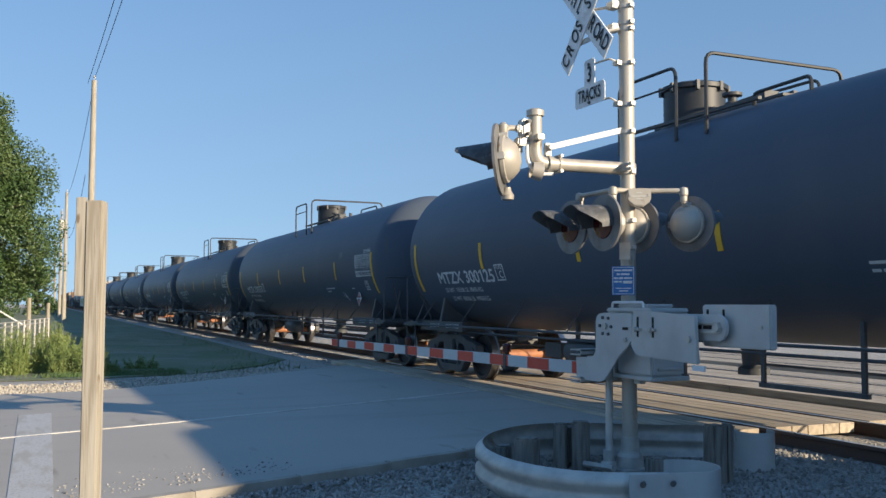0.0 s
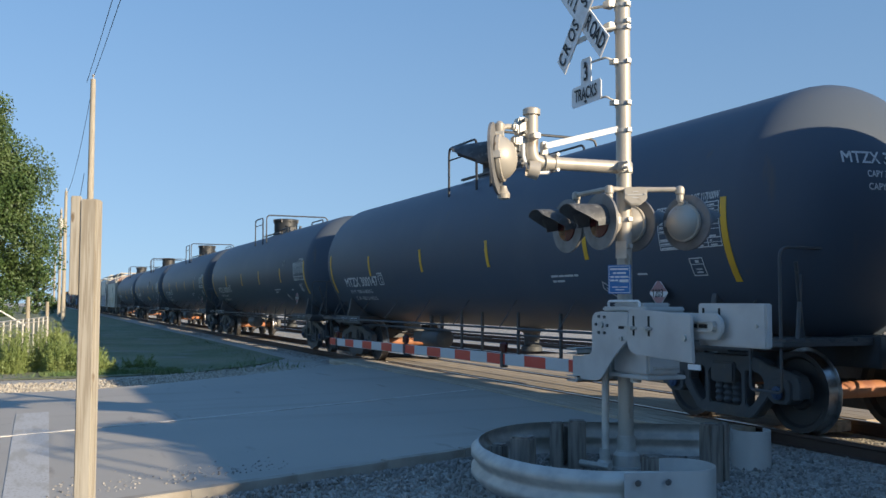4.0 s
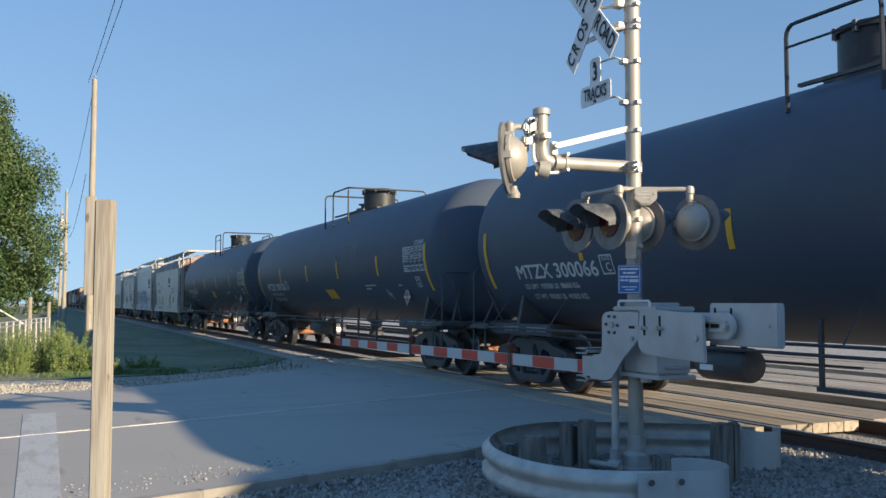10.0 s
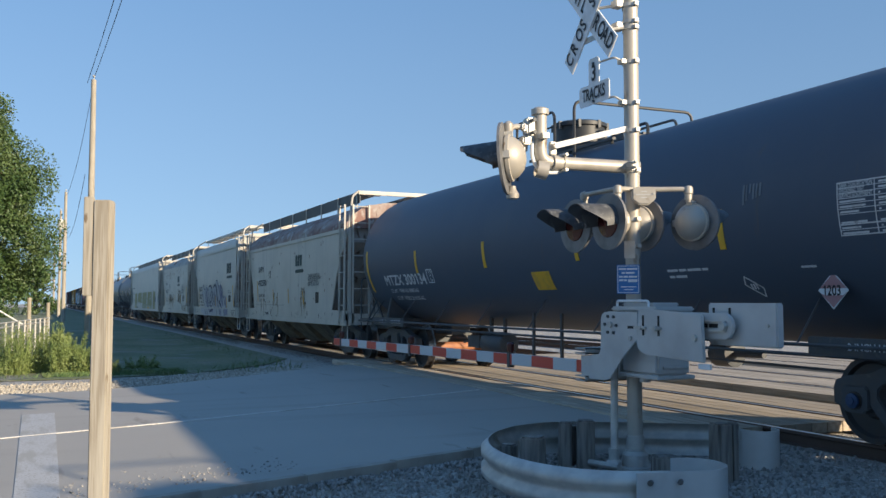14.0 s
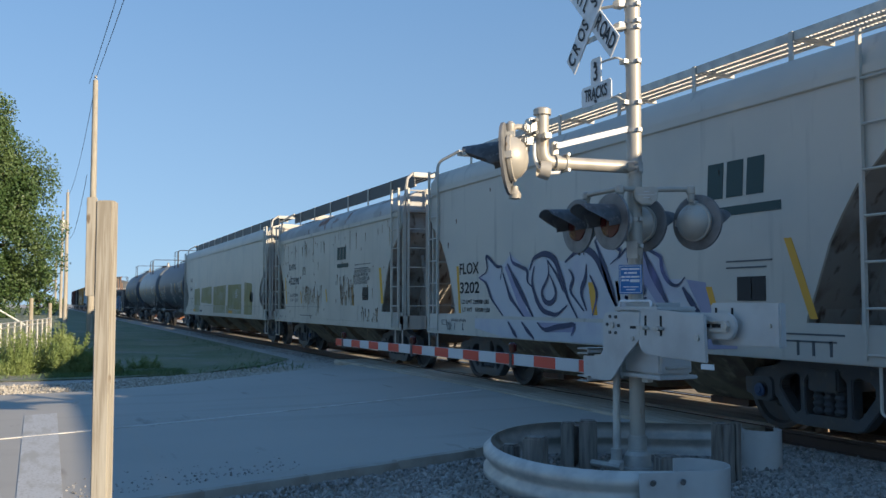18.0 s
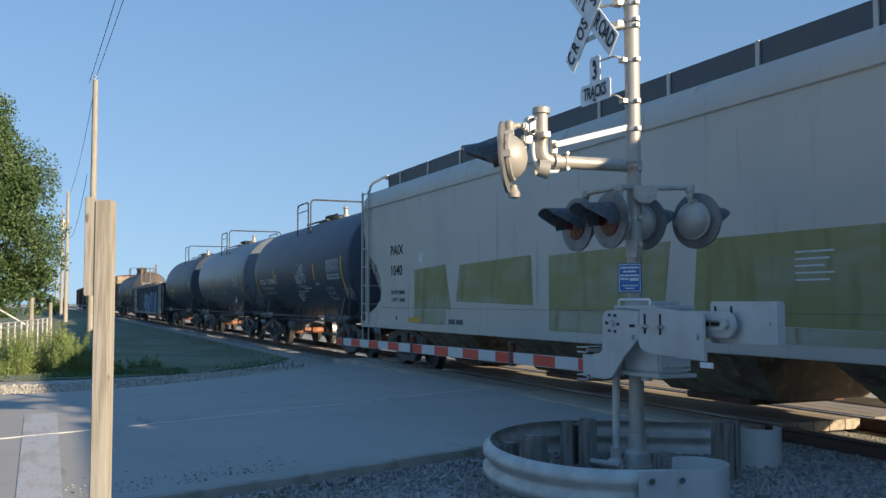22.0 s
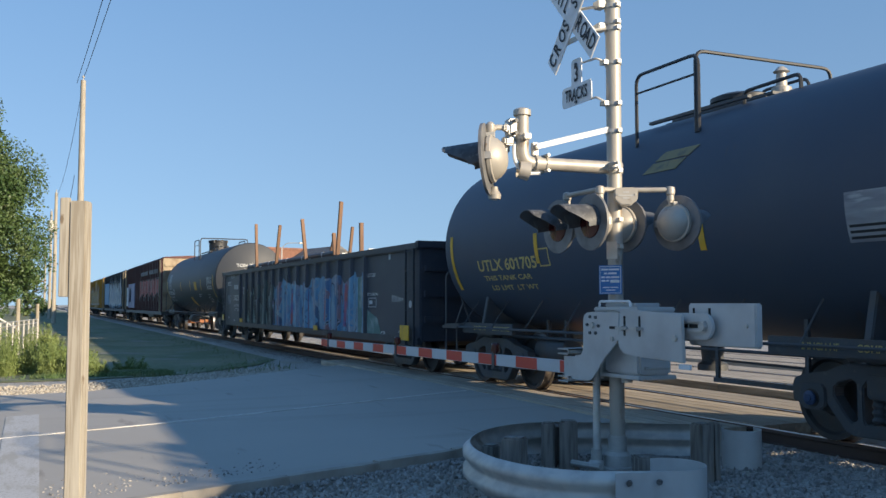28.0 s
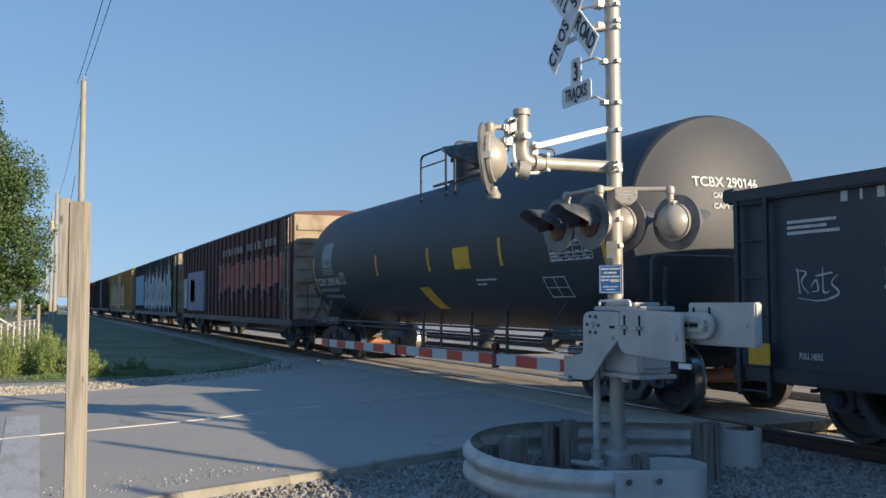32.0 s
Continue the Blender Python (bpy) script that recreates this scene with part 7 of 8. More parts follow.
STONE_ISLE = mixed_stone("ballast_stone", 0.17, 0.4, (1.0, 0.95, 0.88))
STONE_TAN = mixed_stone("tan_gravel_stone", 0.25, 0.55, (1.0, 0.9, 0.74))
scatter("ballast_stones", "grey crushed ballast stones beside the rail", 15000, shoulder, 0.032, STONE_ISLE, 1)
scatter("edge_gravel", "small gravel along the road edge", 6000, lambda r2: (lambda y: (road_near(y) + 0.15 + r2.random() ** 1.6 * 2.6, y, -0.165))(r2.uniform(-0.5, 6.0)), 0.024, STONE_ISLE, 2)
scatter("far_edge_gravel", "pale gravel along the far road edge", 11000, lambda r2: (lambda y: (road_far(y) - 0.1 - r2.random() ** 1.3 * 2.8, y, -0.2))(r2.uniform(-3, 6.4)), 0.032, STONE_TAN, 3)
scatter("road_grit", "loose pale grit lying on the road", 260, lambda r2: (lambda y: (road_near(y) - 0.3 - abs(r2.gauss(0, 0.5)), y, -0.1))(r2.uniform(0.1, 2.2)), 0.017, STONE_ISLE, 4)
scatter("track_stones", "ballast stones between the ties", 5000, lambda r2: (r2.uniform(-60, 8) if r2.random() < 0.5 else r2.uniform(-50, -21), TRACK_Y + r2.uniform(-1.6, -0.85), -0.2), 0.05, STONE_ISLE, 5)

# ---- fence, poles and wires ----
fence = thing("chain_link_fence", "low galvanised chain-link fence along a yard", "fence")
fa, fb = spot(-11.3, 23.0), spot(-14.1, 33.0)
n = 11
for i in range(n):
    p = fa.lerp(fb, i / (n - 1))
    part("post", Solid().rod((p.x, p.y, -0.5), (p.x, p.y, 0.88), 0.032, 8), GALV, fence)
for z in (0.86, 0.74):
    part("top_rail", Solid().rod((fa.x, fa.y, z), (fb.x, fb.y, z), 0.02, 8), GALV, fence)
meshwork = Solid()
length = (fb - fa).length
along = (fb - fa).normalized()
for i in range(int(length / 0.12)):
    p = fa + along * (i * 0.12)
    for s in (-1, 1):
        q = p + along * 0.9 * s
        meshwork.add([p + Vector((0, 0, -0.4)), p + along * 0.006 + Vector((0, 0, -0.4)), q + along * 0.006 + Vector((0, 0, 0.84)), q + Vector((0, 0, 0.84))], [(0, 1, 2, 3)])
tagged(part("wire_mesh", meshwork, GALV, fence, smooth=0), kind="stuff")
part("leaning_pipe", Solid().rod(spot(-18.6, 38, 1.25), spot(-17.6, 39, 0.4), 0.035, 8), SIGN_WHITE, fence, "leaning white pipe")


def utility_pole(x, y, height, lean=0.0, transformer=False):
    p = thing("utility_pole", "tall weathered timber utility pole", "utility pole", pose(x, y, -0.5, 0, lean, 0), "poles along the line")
    part("shaft", Solid().lathe((0, 0, 0), (0, 0, 1), [(0, 0.17), (height, 0.11)], 14), POST_WOOD, p)
    part("insulator", Solid().lathe((0.1, 0, height - 0.05), (0, 0, 1), [(0, 0.02), (0.15, 0.02), (0.15, 0.06), (0.22, 0.06), (0.25, 0.03)], 10), GALV, p)
    part("bracket", Solid().rod((-0.1, 0, height * 0.62), (-0.35, 0, height * 0.62), 0.03, 6).rod((-0.1, 0, height - 0.2), (-0.22, 0, height - 0.2), 0.02, 6), IRON, p)
    if transformer:
        part("transformer", Solid().lathe((0.05, -0.35, height * 0.72), (0, 0, 1), [(0, 0.2), (0.02, 0.24), (0.75, 0.24), (0.8, 0.15)], 14), GALV, p)
    return p


utility_pole(-42.8, 1.97, 11.7, -0.4)
utility_pole(spot(-30.0, 73).x, spot(-30.0, 73).y, 10.7, 0, True)
utility_pole(spot(-39.5, 95).x, spot(-39.5, 95).y, 11.4)
utility_pole(spot(-59, 140).x, spot(-59, 140).y, 11.0)
utility_pole(14.0, 2.9, 11.7)
for nm, a, b, sag in (("wire", (-42.8, 2.0, 11.35), (14, 2.7, 11.2), 0.5), ("wire", (-42.7, 1.7, 11.0), (14, 2.2, 11.0), 0.7), ("wire", (-42.8, 2.0, 11.3), (-78.9, 1.8, 9.9), 0.9), ("wire", (-42.9, 1.7, 7.0), (-78.9, 1.9, 6.6), 0.9)):
    pts = [Vector(a).lerp(Vector(b), i / 24) - Vector((0, 0, sag * 4 * (i / 24) * (1 - i / 24))) for i in range(25)]
    tagged(part(nm, Solid().tube(pts, 0.012, 5), BLACK), "thin dark overhead wire between utility poles", "wire")
for r, a, h in ((-16.6, 37, 2.1), (-18.4, 43, 1.9)):
    q = spot(r, a)
    t = thing("short_post", "short grey timber post by the fence", "post", pose(q.x, q.y, -0.5))
    part("shaft", Solid().lathe((0, 0, 0), (0, 0, 1), [(0, 0.09), (h, 0.075)], 10), POST_WOOD, t)

# ---- buildings beyond the tracks ----
BRICK = paint("red_brown_brick", (0.26, 0.13, 0.09), 0.9, spots=[((0.2, 0.1, 0.07), 3, 0.4, 0.6, ONE)], bump=0.01, bump_scale=12)
CREAM = paint("cream_siding", (0.62, 0.56, 0.44), 0.8, spots=[((0.5, 0.45, 0.36), 1.5, 0.5, 0.7, ONE)])
ROOFING = paint("grey_roofing", (0.2, 0.19, 0.18), 0.85, spots=[((0.14, 0.13, 0.12), 1.5, 0.4, 0.6, ONE)], bump=0.01, bump_scale=10)
CUPOLA_RED = paint("faded_red_roofing", (0.36, 0.09, 0.07), 0.8, spots=[((0.25, 0.07, 0.06), 3, 0.45, 0.65, ONE)])
PANE = paint("window_glass", (0.03, 0.035, 0.04), 0.1)


def building(at, turn, w, d, h, wall, gable, label, floors=1):
    b = thing("building", label, "building", pose(at.x, at.y, -0.2, 0, 0, turn), "buildings beyond the tracks")
    part("wall", Solid().box(-w / 2, w / 2, -d / 2, d / 2, 0, h), wall, b, smooth=0)
    if gable:
        part("roof", Solid().prism([(-d / 2 - 0.4, h), (d / 2 + 0.4, h), (0, h + gable)], w + 0.6, Matrix.Translation((-w / 2 - 0.3, 0, 0)) @ YZ), ROOFING, b, smooth=0)
    else:
        part("parapet", Solid().box(-w / 2 - 0.1, w / 2 + 0.1, -d / 2 - 0.1, d / 2 + 0.1, h, h + 0.3), wall, b, smooth=0)
    n = max(2, int(w / 3.2))
    for k in range(floors):
        for i in range(n):
            x = -w / 2 + (i + 0.5) * w / n
            z = 1.0 + k * 3.0
            f = part("window", Solid().box(x - 0.6, x + 0.6, -d / 2 - 0.06, -d / 2 - 0.01, z, z + 1.4), CREAM, b)
            part("pane", Solid().box(x - 0.5, x + 0.5, -d / 2 - 0.07, -d / 2 - 0.062, z + 0.1, z + 1.3), PANE, f)
    return b


building(spot(-15.5, 124), 11, 11, 7, 6.7, CREAM, 2.4, "cream house with a grey gabled roof")
building(spot(-22.2, 128), 15, 6, 7, 8.9, BRICK, 0, "two-storey brick building with a flat roof", 2)
building(Vector((-6, 44, 0)), 5, 26, 10, 4.2, BRICK, 1.6, "low brick depot with a shallow roof")
barn = building(Vector((-49.8, 46, 0)), 8, 18, 10, 5.2, CREAM, 3.0, "cream barn with a red cupola beyond the tracks")
part("cupola", Solid().box(-0.4, 0.4, -0.4, 0.4, 7.7, 9.15), CREAM, barn, "small louvred cupola", bevel=0.02)
part("cupola_roof", Solid().add([(-0.55, -0.55, 9.15), (0.55, -0.55, 9.15), (0.55, 0.55, 9.15), (-0.55, 0.55, 9.15), (0, 0, 10.0)], [(0, 3, 2, 1), (0, 1, 4), (1, 2, 4), (2, 3, 4), (3, 0, 4)]), CUPOLA_RED, barn, "small red pointed roof", smooth=0)
part("weather_vane", Solid().rod((0, 0, 9.95), (0, 0, 10.75), 0.035, 6).rod((-0.35, 0, 10.5), (0.35, 0, 10.5), 0.03, 6).prism([(0.1, 10.5), (0.4, 10.5), (0.3, 10.75), (0.15, 10.68)], 0.04, Matrix.Translation((0, -0.02, 0)) @ XZ), GALV, barn)
for i in range(16):
    tree(Vector((-10 - i * 24 + random.uniform(-6, 6), 62 + random.uniform(0, 16), -0.4)), random.uniform(7, 10), 4.2, 0.6, 100 + i, "tree", "distant leafy tree beyond the tracks", 36, 60, 0.42)
lamp_at = spot(-14.9, 90)
sl = thing("street_lamp", "tall grey street lamp with a curved arm", "street lamp", Matrix.Translation((lamp_at.x, lamp_at.y, -0.3)))
part("column", Solid().lathe((0, 0, 0), (0, 0, 1), [(0, 0.1), (7.2, 0.06)], 10), GALV, sl)
part("arm", Solid().tube(rounded([(0, 0, 7.1), (0.3, 0.4, 7.6), (0.8, 1.6, 7.6)], 0.3), 0.04, 6), GALV, sl)
part("lantern", Solid().box(0.65, 0.95, 1.5, 2.1, 7.52, 7.66), GALV, sl, bevel=0.03)

# ---- the train ----
STAKE = paint("raw_stake_timber", (0.26, 0.155, 0.095), 0.85, spots=[((0.17, 0.1, 0.065), 3, 0.4, 0.65, (6, 6, 0.5))])
GRAF_BLUE = paint("blue_spray_paint", (0.06, 0.19, 0.36), 0.6, spots=[((0.11, 0.27, 0.42), 2.5, 0.45, 0.6, ONE)])
GRAF_SKY = paint("light_blue_spray_paint", (0.2, 0.39, 0.53), 0.6, spots=[((0.09, 0.22, 0.4), 2.5, 0.45, 0.6, ONE)])
GRAF_PINK = paint("dull_red_spray_paint", (0.42, 0.1, 0.1), 0.6, spots=[((0.2, 0.12, 0.3), 2.5, 0.45, 0.6, ONE)])
GRAF_GREEN = paint("grey_green_spray_paint", (0.27, 0.33, 0.31), 0.6, spots=[((0.15, 0.21, 0.19), 2.5, 0.45, 0.6, ONE)])
GRAF_TEAL = paint("teal_spray_paint", (0.1, 0.2, 0.18), 0.6, spots=[((0.3, 0.36, 0.34), 2.5, 0.5, 0.65, ONE)])
GRAF_NAVY = paint("navy_spray_paint", (0.03, 0.04, 0.09), 0.6, spots=[((0.12, 0.12, 0.26), 1.5, 0.6, 0.7, ONE)])
GRAF_LILAC = paint("lilac_spray_paint", (0.29, 0.29, 0.4), 0.6, spots=[((0.25, 0.25, 0.37), 2.2, 0.48, 0.62, ONE)])
GRAF_PALE = paint("pale_lilac_spray_paint", (0.5, 0.505, 0.52), 0.6, spots=[((0.42, 0.42, 0.49), 1.6, 0.5, 0.7, ONE)])
GRAF_MIST = paint("misty_blue_spray_paint", (0.24, 0.36, 0.44), 0.6, spots=[((0.12, 0.24, 0.36), 2.2, 0.42, 0.62, (1, 1, 0.5)), ((0.38, 0.44, 0.48), 5, 0.58, 0.72, ONE)])
GRAF_WHITE = paint("white_spray_paint", (0.6, 0.6, 0.58), 0.6)
GON_PAINT = paint("black_gondola_paint", (0.036, 0.046, 0.066), 0.5, spots=[((0.05, 0.06, 0.078), 1.2, 0.45, 0.7, ONE), ((0.07, 0.062, 0.055), 2, 0.68, 0.78, (2, 2, 0.4))], bump=0.006, bump_scale=1.6)


def mural(mat, x0, x1, split, height):
    """Sprayed colour fields over a ribbed side, up to a ragged height, greener behind split."""
    nt = mat.node_tree
    bsdf = nt.nodes["Principled BSDF"]
    under = bsdf.inputs["Base Color"].links[0].from_socket
    co = nt.nodes.new("ShaderNodeTexCoord")
    sep = nt.nodes.new("ShaderNodeSeparateXYZ")
    nt.links.new(co.outputs["Object"], sep.inputs[0])

    def calc(op, a, b):
        m = nt.nodes.new("ShaderNodeMath")
        m.operation = op
        for sock, val in zip(m.inputs, (a, b)):
            if isinstance(val, float):
                sock.default_value = val
            else:
                nt.links.new(val, sock)
        return m.outputs[0]

    # curving cells of colour with dark and pale outlines
    flat = nt.nodes.new("ShaderNodeCombineXYZ")
    nt.links.new(calc("MULTIPLY", calc("ADD", sep.outputs[0], calc("MULTIPLY", noise_fac(nt, 2.2, 0.2, 0.8, 2.0, (1, 0, 1)), 0.5)), 1.35), flat.inputs[0])
    nt.links.new(calc("MULTIPLY", calc("ADD", sep.outputs[2], calc("MULTIPLY", noise_fac(nt, 1.7, 0.2, 0.8, 2.0, (1, 0, 0.6)), 0.5)), 0.3), flat.inputs[1])

    def cells(feature):
        v = nt.nodes.new("ShaderNodeTexVoronoi")
        v.voronoi_dimensions, v.feature = "2D", feature
        v.inputs["Scale"].default_value = 2.5
        nt.links.new(flat.outputs[0], v.inputs["Vector"])
        return v
    pick = nt.nodes.new("ShaderNodeSeparateColor")
    nt.links.new(cells("F1").outputs["Color"], pick.inputs[0])

    def palette(stops):
        r = nt.nodes.new("ShaderNodeValToRGB")
        r.color_ramp.interpolation = "CONSTANT"
        els = r.color_ramp.elements
        while len(els) < len(stops):
            els.new(0.5)
        for e, (pos, c) in zip(els, stops):
            e.position, e.color = pos, (*c, 1)
        nt.links.new(pick.outputs[0], r.inputs[0])
        return r.outputs[0]
    rim = cells("DISTANCE_TO_EDGE").outputs["Distance"]
    blue = palette([(0.0, (0.1, 0.25, 0.4)), (0.2, (0.16, 0.35, 0.5)), (0.4, (0.06, 0.15, 0.3)), (0.52, (0.26, 0.14, 0.15)), (0.62, (0.25, 0.42, 0.52)), (0.76, (0.3, 0.32, 0.38)), (0.88, (0.05, 0.08, 0.14))])
    blue = ramp_mix(nt, noise_fac(nt, 4.4, 0.42, 0.72, 6.0, (1.3, 0, 0.5)), blue, (0.09, 0.21, 0.36))
    blue = ramp_mix(nt, noise_fac(nt, 2.3, 0.56, 0.76, 6.0, (1.3, 0, 0.5)), blue, (0.25, 0.12, 0.12))
    blue = ramp_mix(nt, noise_fac(nt, 7.0, 0.62, 0.72, 4.0, (1.6, 0, 0.4)), blue, (0.34, 0.42, 0.47))
    blue = ramp_mix(nt, calc("MULTIPLY", calc("LESS_THAN", rim, 0.06), calc("GREATER_THAN", noise_fac(nt, 1.1, 0.3, 0.7, 1.0, (1, 0, 1)), 0.55)), blue, (0.27, 0.34, 0.4))
    blue = ramp_mix(nt, calc("MULTIPLY", calc("LESS_THAN", rim, 0.02), calc("GREATER_THAN", noise_fac(nt, 1.7, 0.3, 0.7, 1.0, (1, 0, 0.7)), 0.62)), blue, (0.015, 0.018, 0.025))
    green = palette([(0.0, (0.035, 0.042, 0.05)), (0.55, (0.06, 0.085, 0.085)), (0.75, (0.03, 0.04, 0.05)), (0.88, (0.12, 0.16, 0.155))])
    wob = noise_fac(nt, 1.6, 0.2, 0.8, 3.0, (1, 0, 0.2))
    both = ramp_mix(nt, calc("GREATER_THAN", calc("ADD", sep.outputs[0], wob), split), green, blue)
    edge = calc("LESS_THAN", calc("ADD", sep.outputs[2], calc("MULTIPLY", wob, 0.5)), height)
    inside = calc("MULTIPLY", calc("GREATER_THAN", sep.outputs[0], x0), calc("LESS_THAN", sep.outputs[0], x1))
    nt.links.new(ramp_mix(nt, calc("MULTIPLY", edge, inside), under, both), bsdf.inputs["Base Color"])


GON_FRAME = paint("dark_gondola_steel", (0.03, 0.037, 0.05), 0.5, spots=[((0.05, 0.052, 0.06), 2.2, 0.5, 0.7, ONE), ((0.08, 0.065, 0.055), 5, 0.66, 0.78, ONE)], bump=0.004, bump_scale=3)
mural(GON_PAINT, -6.3, 6.75, -1.2, 2.28)
GREEN_LOGO = paint("dark_green_logo_paint", (0.022, 0.055, 0.055), 0.6)
STICKER = paint("faded_dark_sticker", (0.12, 0.125, 0.13), 0.6, spots=[((0.2, 0.2, 0.2), 9, 0.55, 0.7, (0.3, 1, 2))])
DARK_MARK = paint("dark_grey_stencil_paint", (0.095, 0.1, 0.105), 0.6)
RUST_RUN = paint("rust_run", (0.22, 0.125, 0.075), 0.85, spots=[((0.11, 0.07, 0.05), 5, 0.5, 0.65, ONE)])
RUST_WASH = paint("thin_rust_wash", (0.42, 0.32, 0.2), 0.85, spots=[((0.28, 0.18, 0.11), 9, 0.45, 0.6, (1, 1, 0.25))])
CHALK = paint("orange_chalk_tape", (0.7, 0.36, 0.04), 0.6)
MARKS = ["", "", "300125", "300053", "300147", "300069", "300066", "300126", "300134"]
for i, number in enumerate(MARKS):
    k = i - 2
    tank_car(-9.67 - 17.75 * k, ("MTZX " + number) if number else "", "glossy black tank car with white lettering and yellow reflective strips", placard="1203",
             patch=(0.0, 1.62, 0.55, 0.28) if k == 6 else None, end_mark=("MTZX " + number) if number else "", end_lines=("CAPY 30450 GAL", "CAPY 115250 L"), flip=k == 5, patch2=(-0.05, 1.52, 1.2, 0.24) if k == 5 else None, scuffs=((2.25, 2.85, 0.75, 0.4, 15), (1.3, 2.6, 0.4, 0.25, 8)) if k == 5 else ((4.9, 2.7, 0.3, 0.25, 6),))


def logo(x, z, w, h, mat):
    """Three slanted blocks in place of a company's sign, with a bar below."""
    out = []
    for k in range(3):
        a = x + k * w / 3
        out.append(("poly", [(a, z), (a + w * 0.27, z), (a + w * 0.3, z + h), (a + w * 0.03, z + h)], mat, "logo_block"))
    return out + [("bar", x + 0.02, x + w * 1.2, z - 0.2, z - 0.1, mat, "logo_bar")]


def rows_of_bars(x, z, w, n, mat, step=0.07):
    return [("bar", x, x + w * (1 - 0.12 * (i % 3)), z - i * step, z - i * step + 0.018, mat, "small_stencil") for i in range(n)]


def runs(x0, x1, z0, z1, n, seed, mat, size=(0.1, 0.3)):
    """Dark drips of rust below popped blisters of paint."""
    r3, out = random.Random(seed), []
    for _ in range(n):
        x, z, l, w = r3.uniform(x0, x1), r3.uniform(z0, z1), r3.uniform(*size), r3.uniform(0.02, 0.05)
        w *= 0.55
        if size[1] > 0.18:
            d = l * r3.uniform(1.0, 1.9)
            out.append(("poly", [(x - 0.004, z - d), (x + 0.006, z - d * 0.96), (x + w * 0.55, z - d * 0.5), (x + w * 0.5, z - 0.02), (x - w * 0.45, z - 0.03), (x - w * 0.4, z - d * 0.6)], RUST_WASH, "rust_run"))
            l *= 0.4
        out.append(("poly", [(x - w * 0.3, z - l), (x + w * 0.2, z - l * r3.uniform(0.8, 1.1)), (x + w * r3.uniform(0.4, 1), z - l * 0.6), (x + w * r3.uniform(0.6, 1.1), z - l * 0.2), (x + w * 0.4, z + w * r3.uniform(0, 0.8)), (x - w * 0.6, z + w * 0.4), (x - w, z - l * 0.15), (x - w * 0.6, z - l * 0.55)], mat, "rust_run"))
    return out


def plate_symbol(x, z=2.21):
    """A framed clearance-plate letter, a quarter of a metre square."""
    edges = ((x, x + 0.25, z, z + 0.012), (x, x + 0.25, z + 0.22, z + 0.232), (x, x + 0.012, z, z + 0.22), (x + 0.238, x + 0.25, z, z + 0.22))
    return [("bar", *e, DARK_MARK, "frame_line") for e in edges] + [("text", "PLATE", 0.05, x + 0.04, z + 0.155, 0.17, DARK_MARK), ("text", "C", 0.1, x + 0.09, z + 0.04, 0.07, DARK_MARK)]


def slant(x, z0, z1, mat=None, w=0.07, lean=0.1):
    return [("poly", [(x + lean, z0), (x + lean + w, z0), (x + w, z1), (x, z1)], mat or CHALK, "yellow_strip")]


hopper_car(-125.1, -136.95, "light grey covered hopper with a rusted roof", HOPPER_RUST, HOPPER_ROOF_RUST, top=4.0, eave=3.27, post=-2.83,
           marks=[*plate_symbol(-2.5), ("text", "SHPX", 0.18, -4.05, 2.44, 0.85, DARK_MARK), ("text", "432580", 0.2, -4.05, 1.97, 1.24, DARK_MARK)] + logo(0.91, 2.48, 0.75, 0.32, GREEN_LOGO) + [("text", "LD LMT 230990", 0.09, -3.92, 1.6, 0.88, DARK_MARK), ("text", "LT WT    55100", 0.09, -3.88, 1.45, 0.86, DARK_MARK)]
           + slant(-4.26, 1.45, 2.15, w=0.08, lean=0.16) + slant(0.03, 1.4, 1.83) + slant(-1.92, 1.45, 1.83) + slant(1.71, 1.36, 1.75, w=0.1) + [("text", w, 0.075, 2.29, 2.14 - 0.085 * k, None, DARK_MARK) for k, w in enumerate(("CAUTION DO NOT USE", "BOILING WATER OR STEAM", "TO CLEAN THIS CAR", "CLEAN SOLVENT ONLY"))]
           + [("bar", -2.85, -2.5, 1.02, 1.1, DARK_MARK, "small_stencil"), ("bar", -4.4, -0.4, 1.335, 1.342, DARK_MARK, "sheet_seam")] + runs(-5, 5, 0.95, 3.1, 30, 3, RUST_RUN, (0.03, 0.1)) + runs(-4.5, -1.0, 1.25, 1.75, 16, 23, RUST_RUN, (0.1, 0.3)) + runs(1.5, 2.1, 1.4, 1.85, 22, 9, RUST_RUN, (0.08, 0.22)) + runs(-5.2, 5.2, 0.88, 1.2, 36, 13, INK, (0.04, 0.12)) + [("bar", 3.1, 3.4, 1.4, 1.7, INK, "data_panel")])
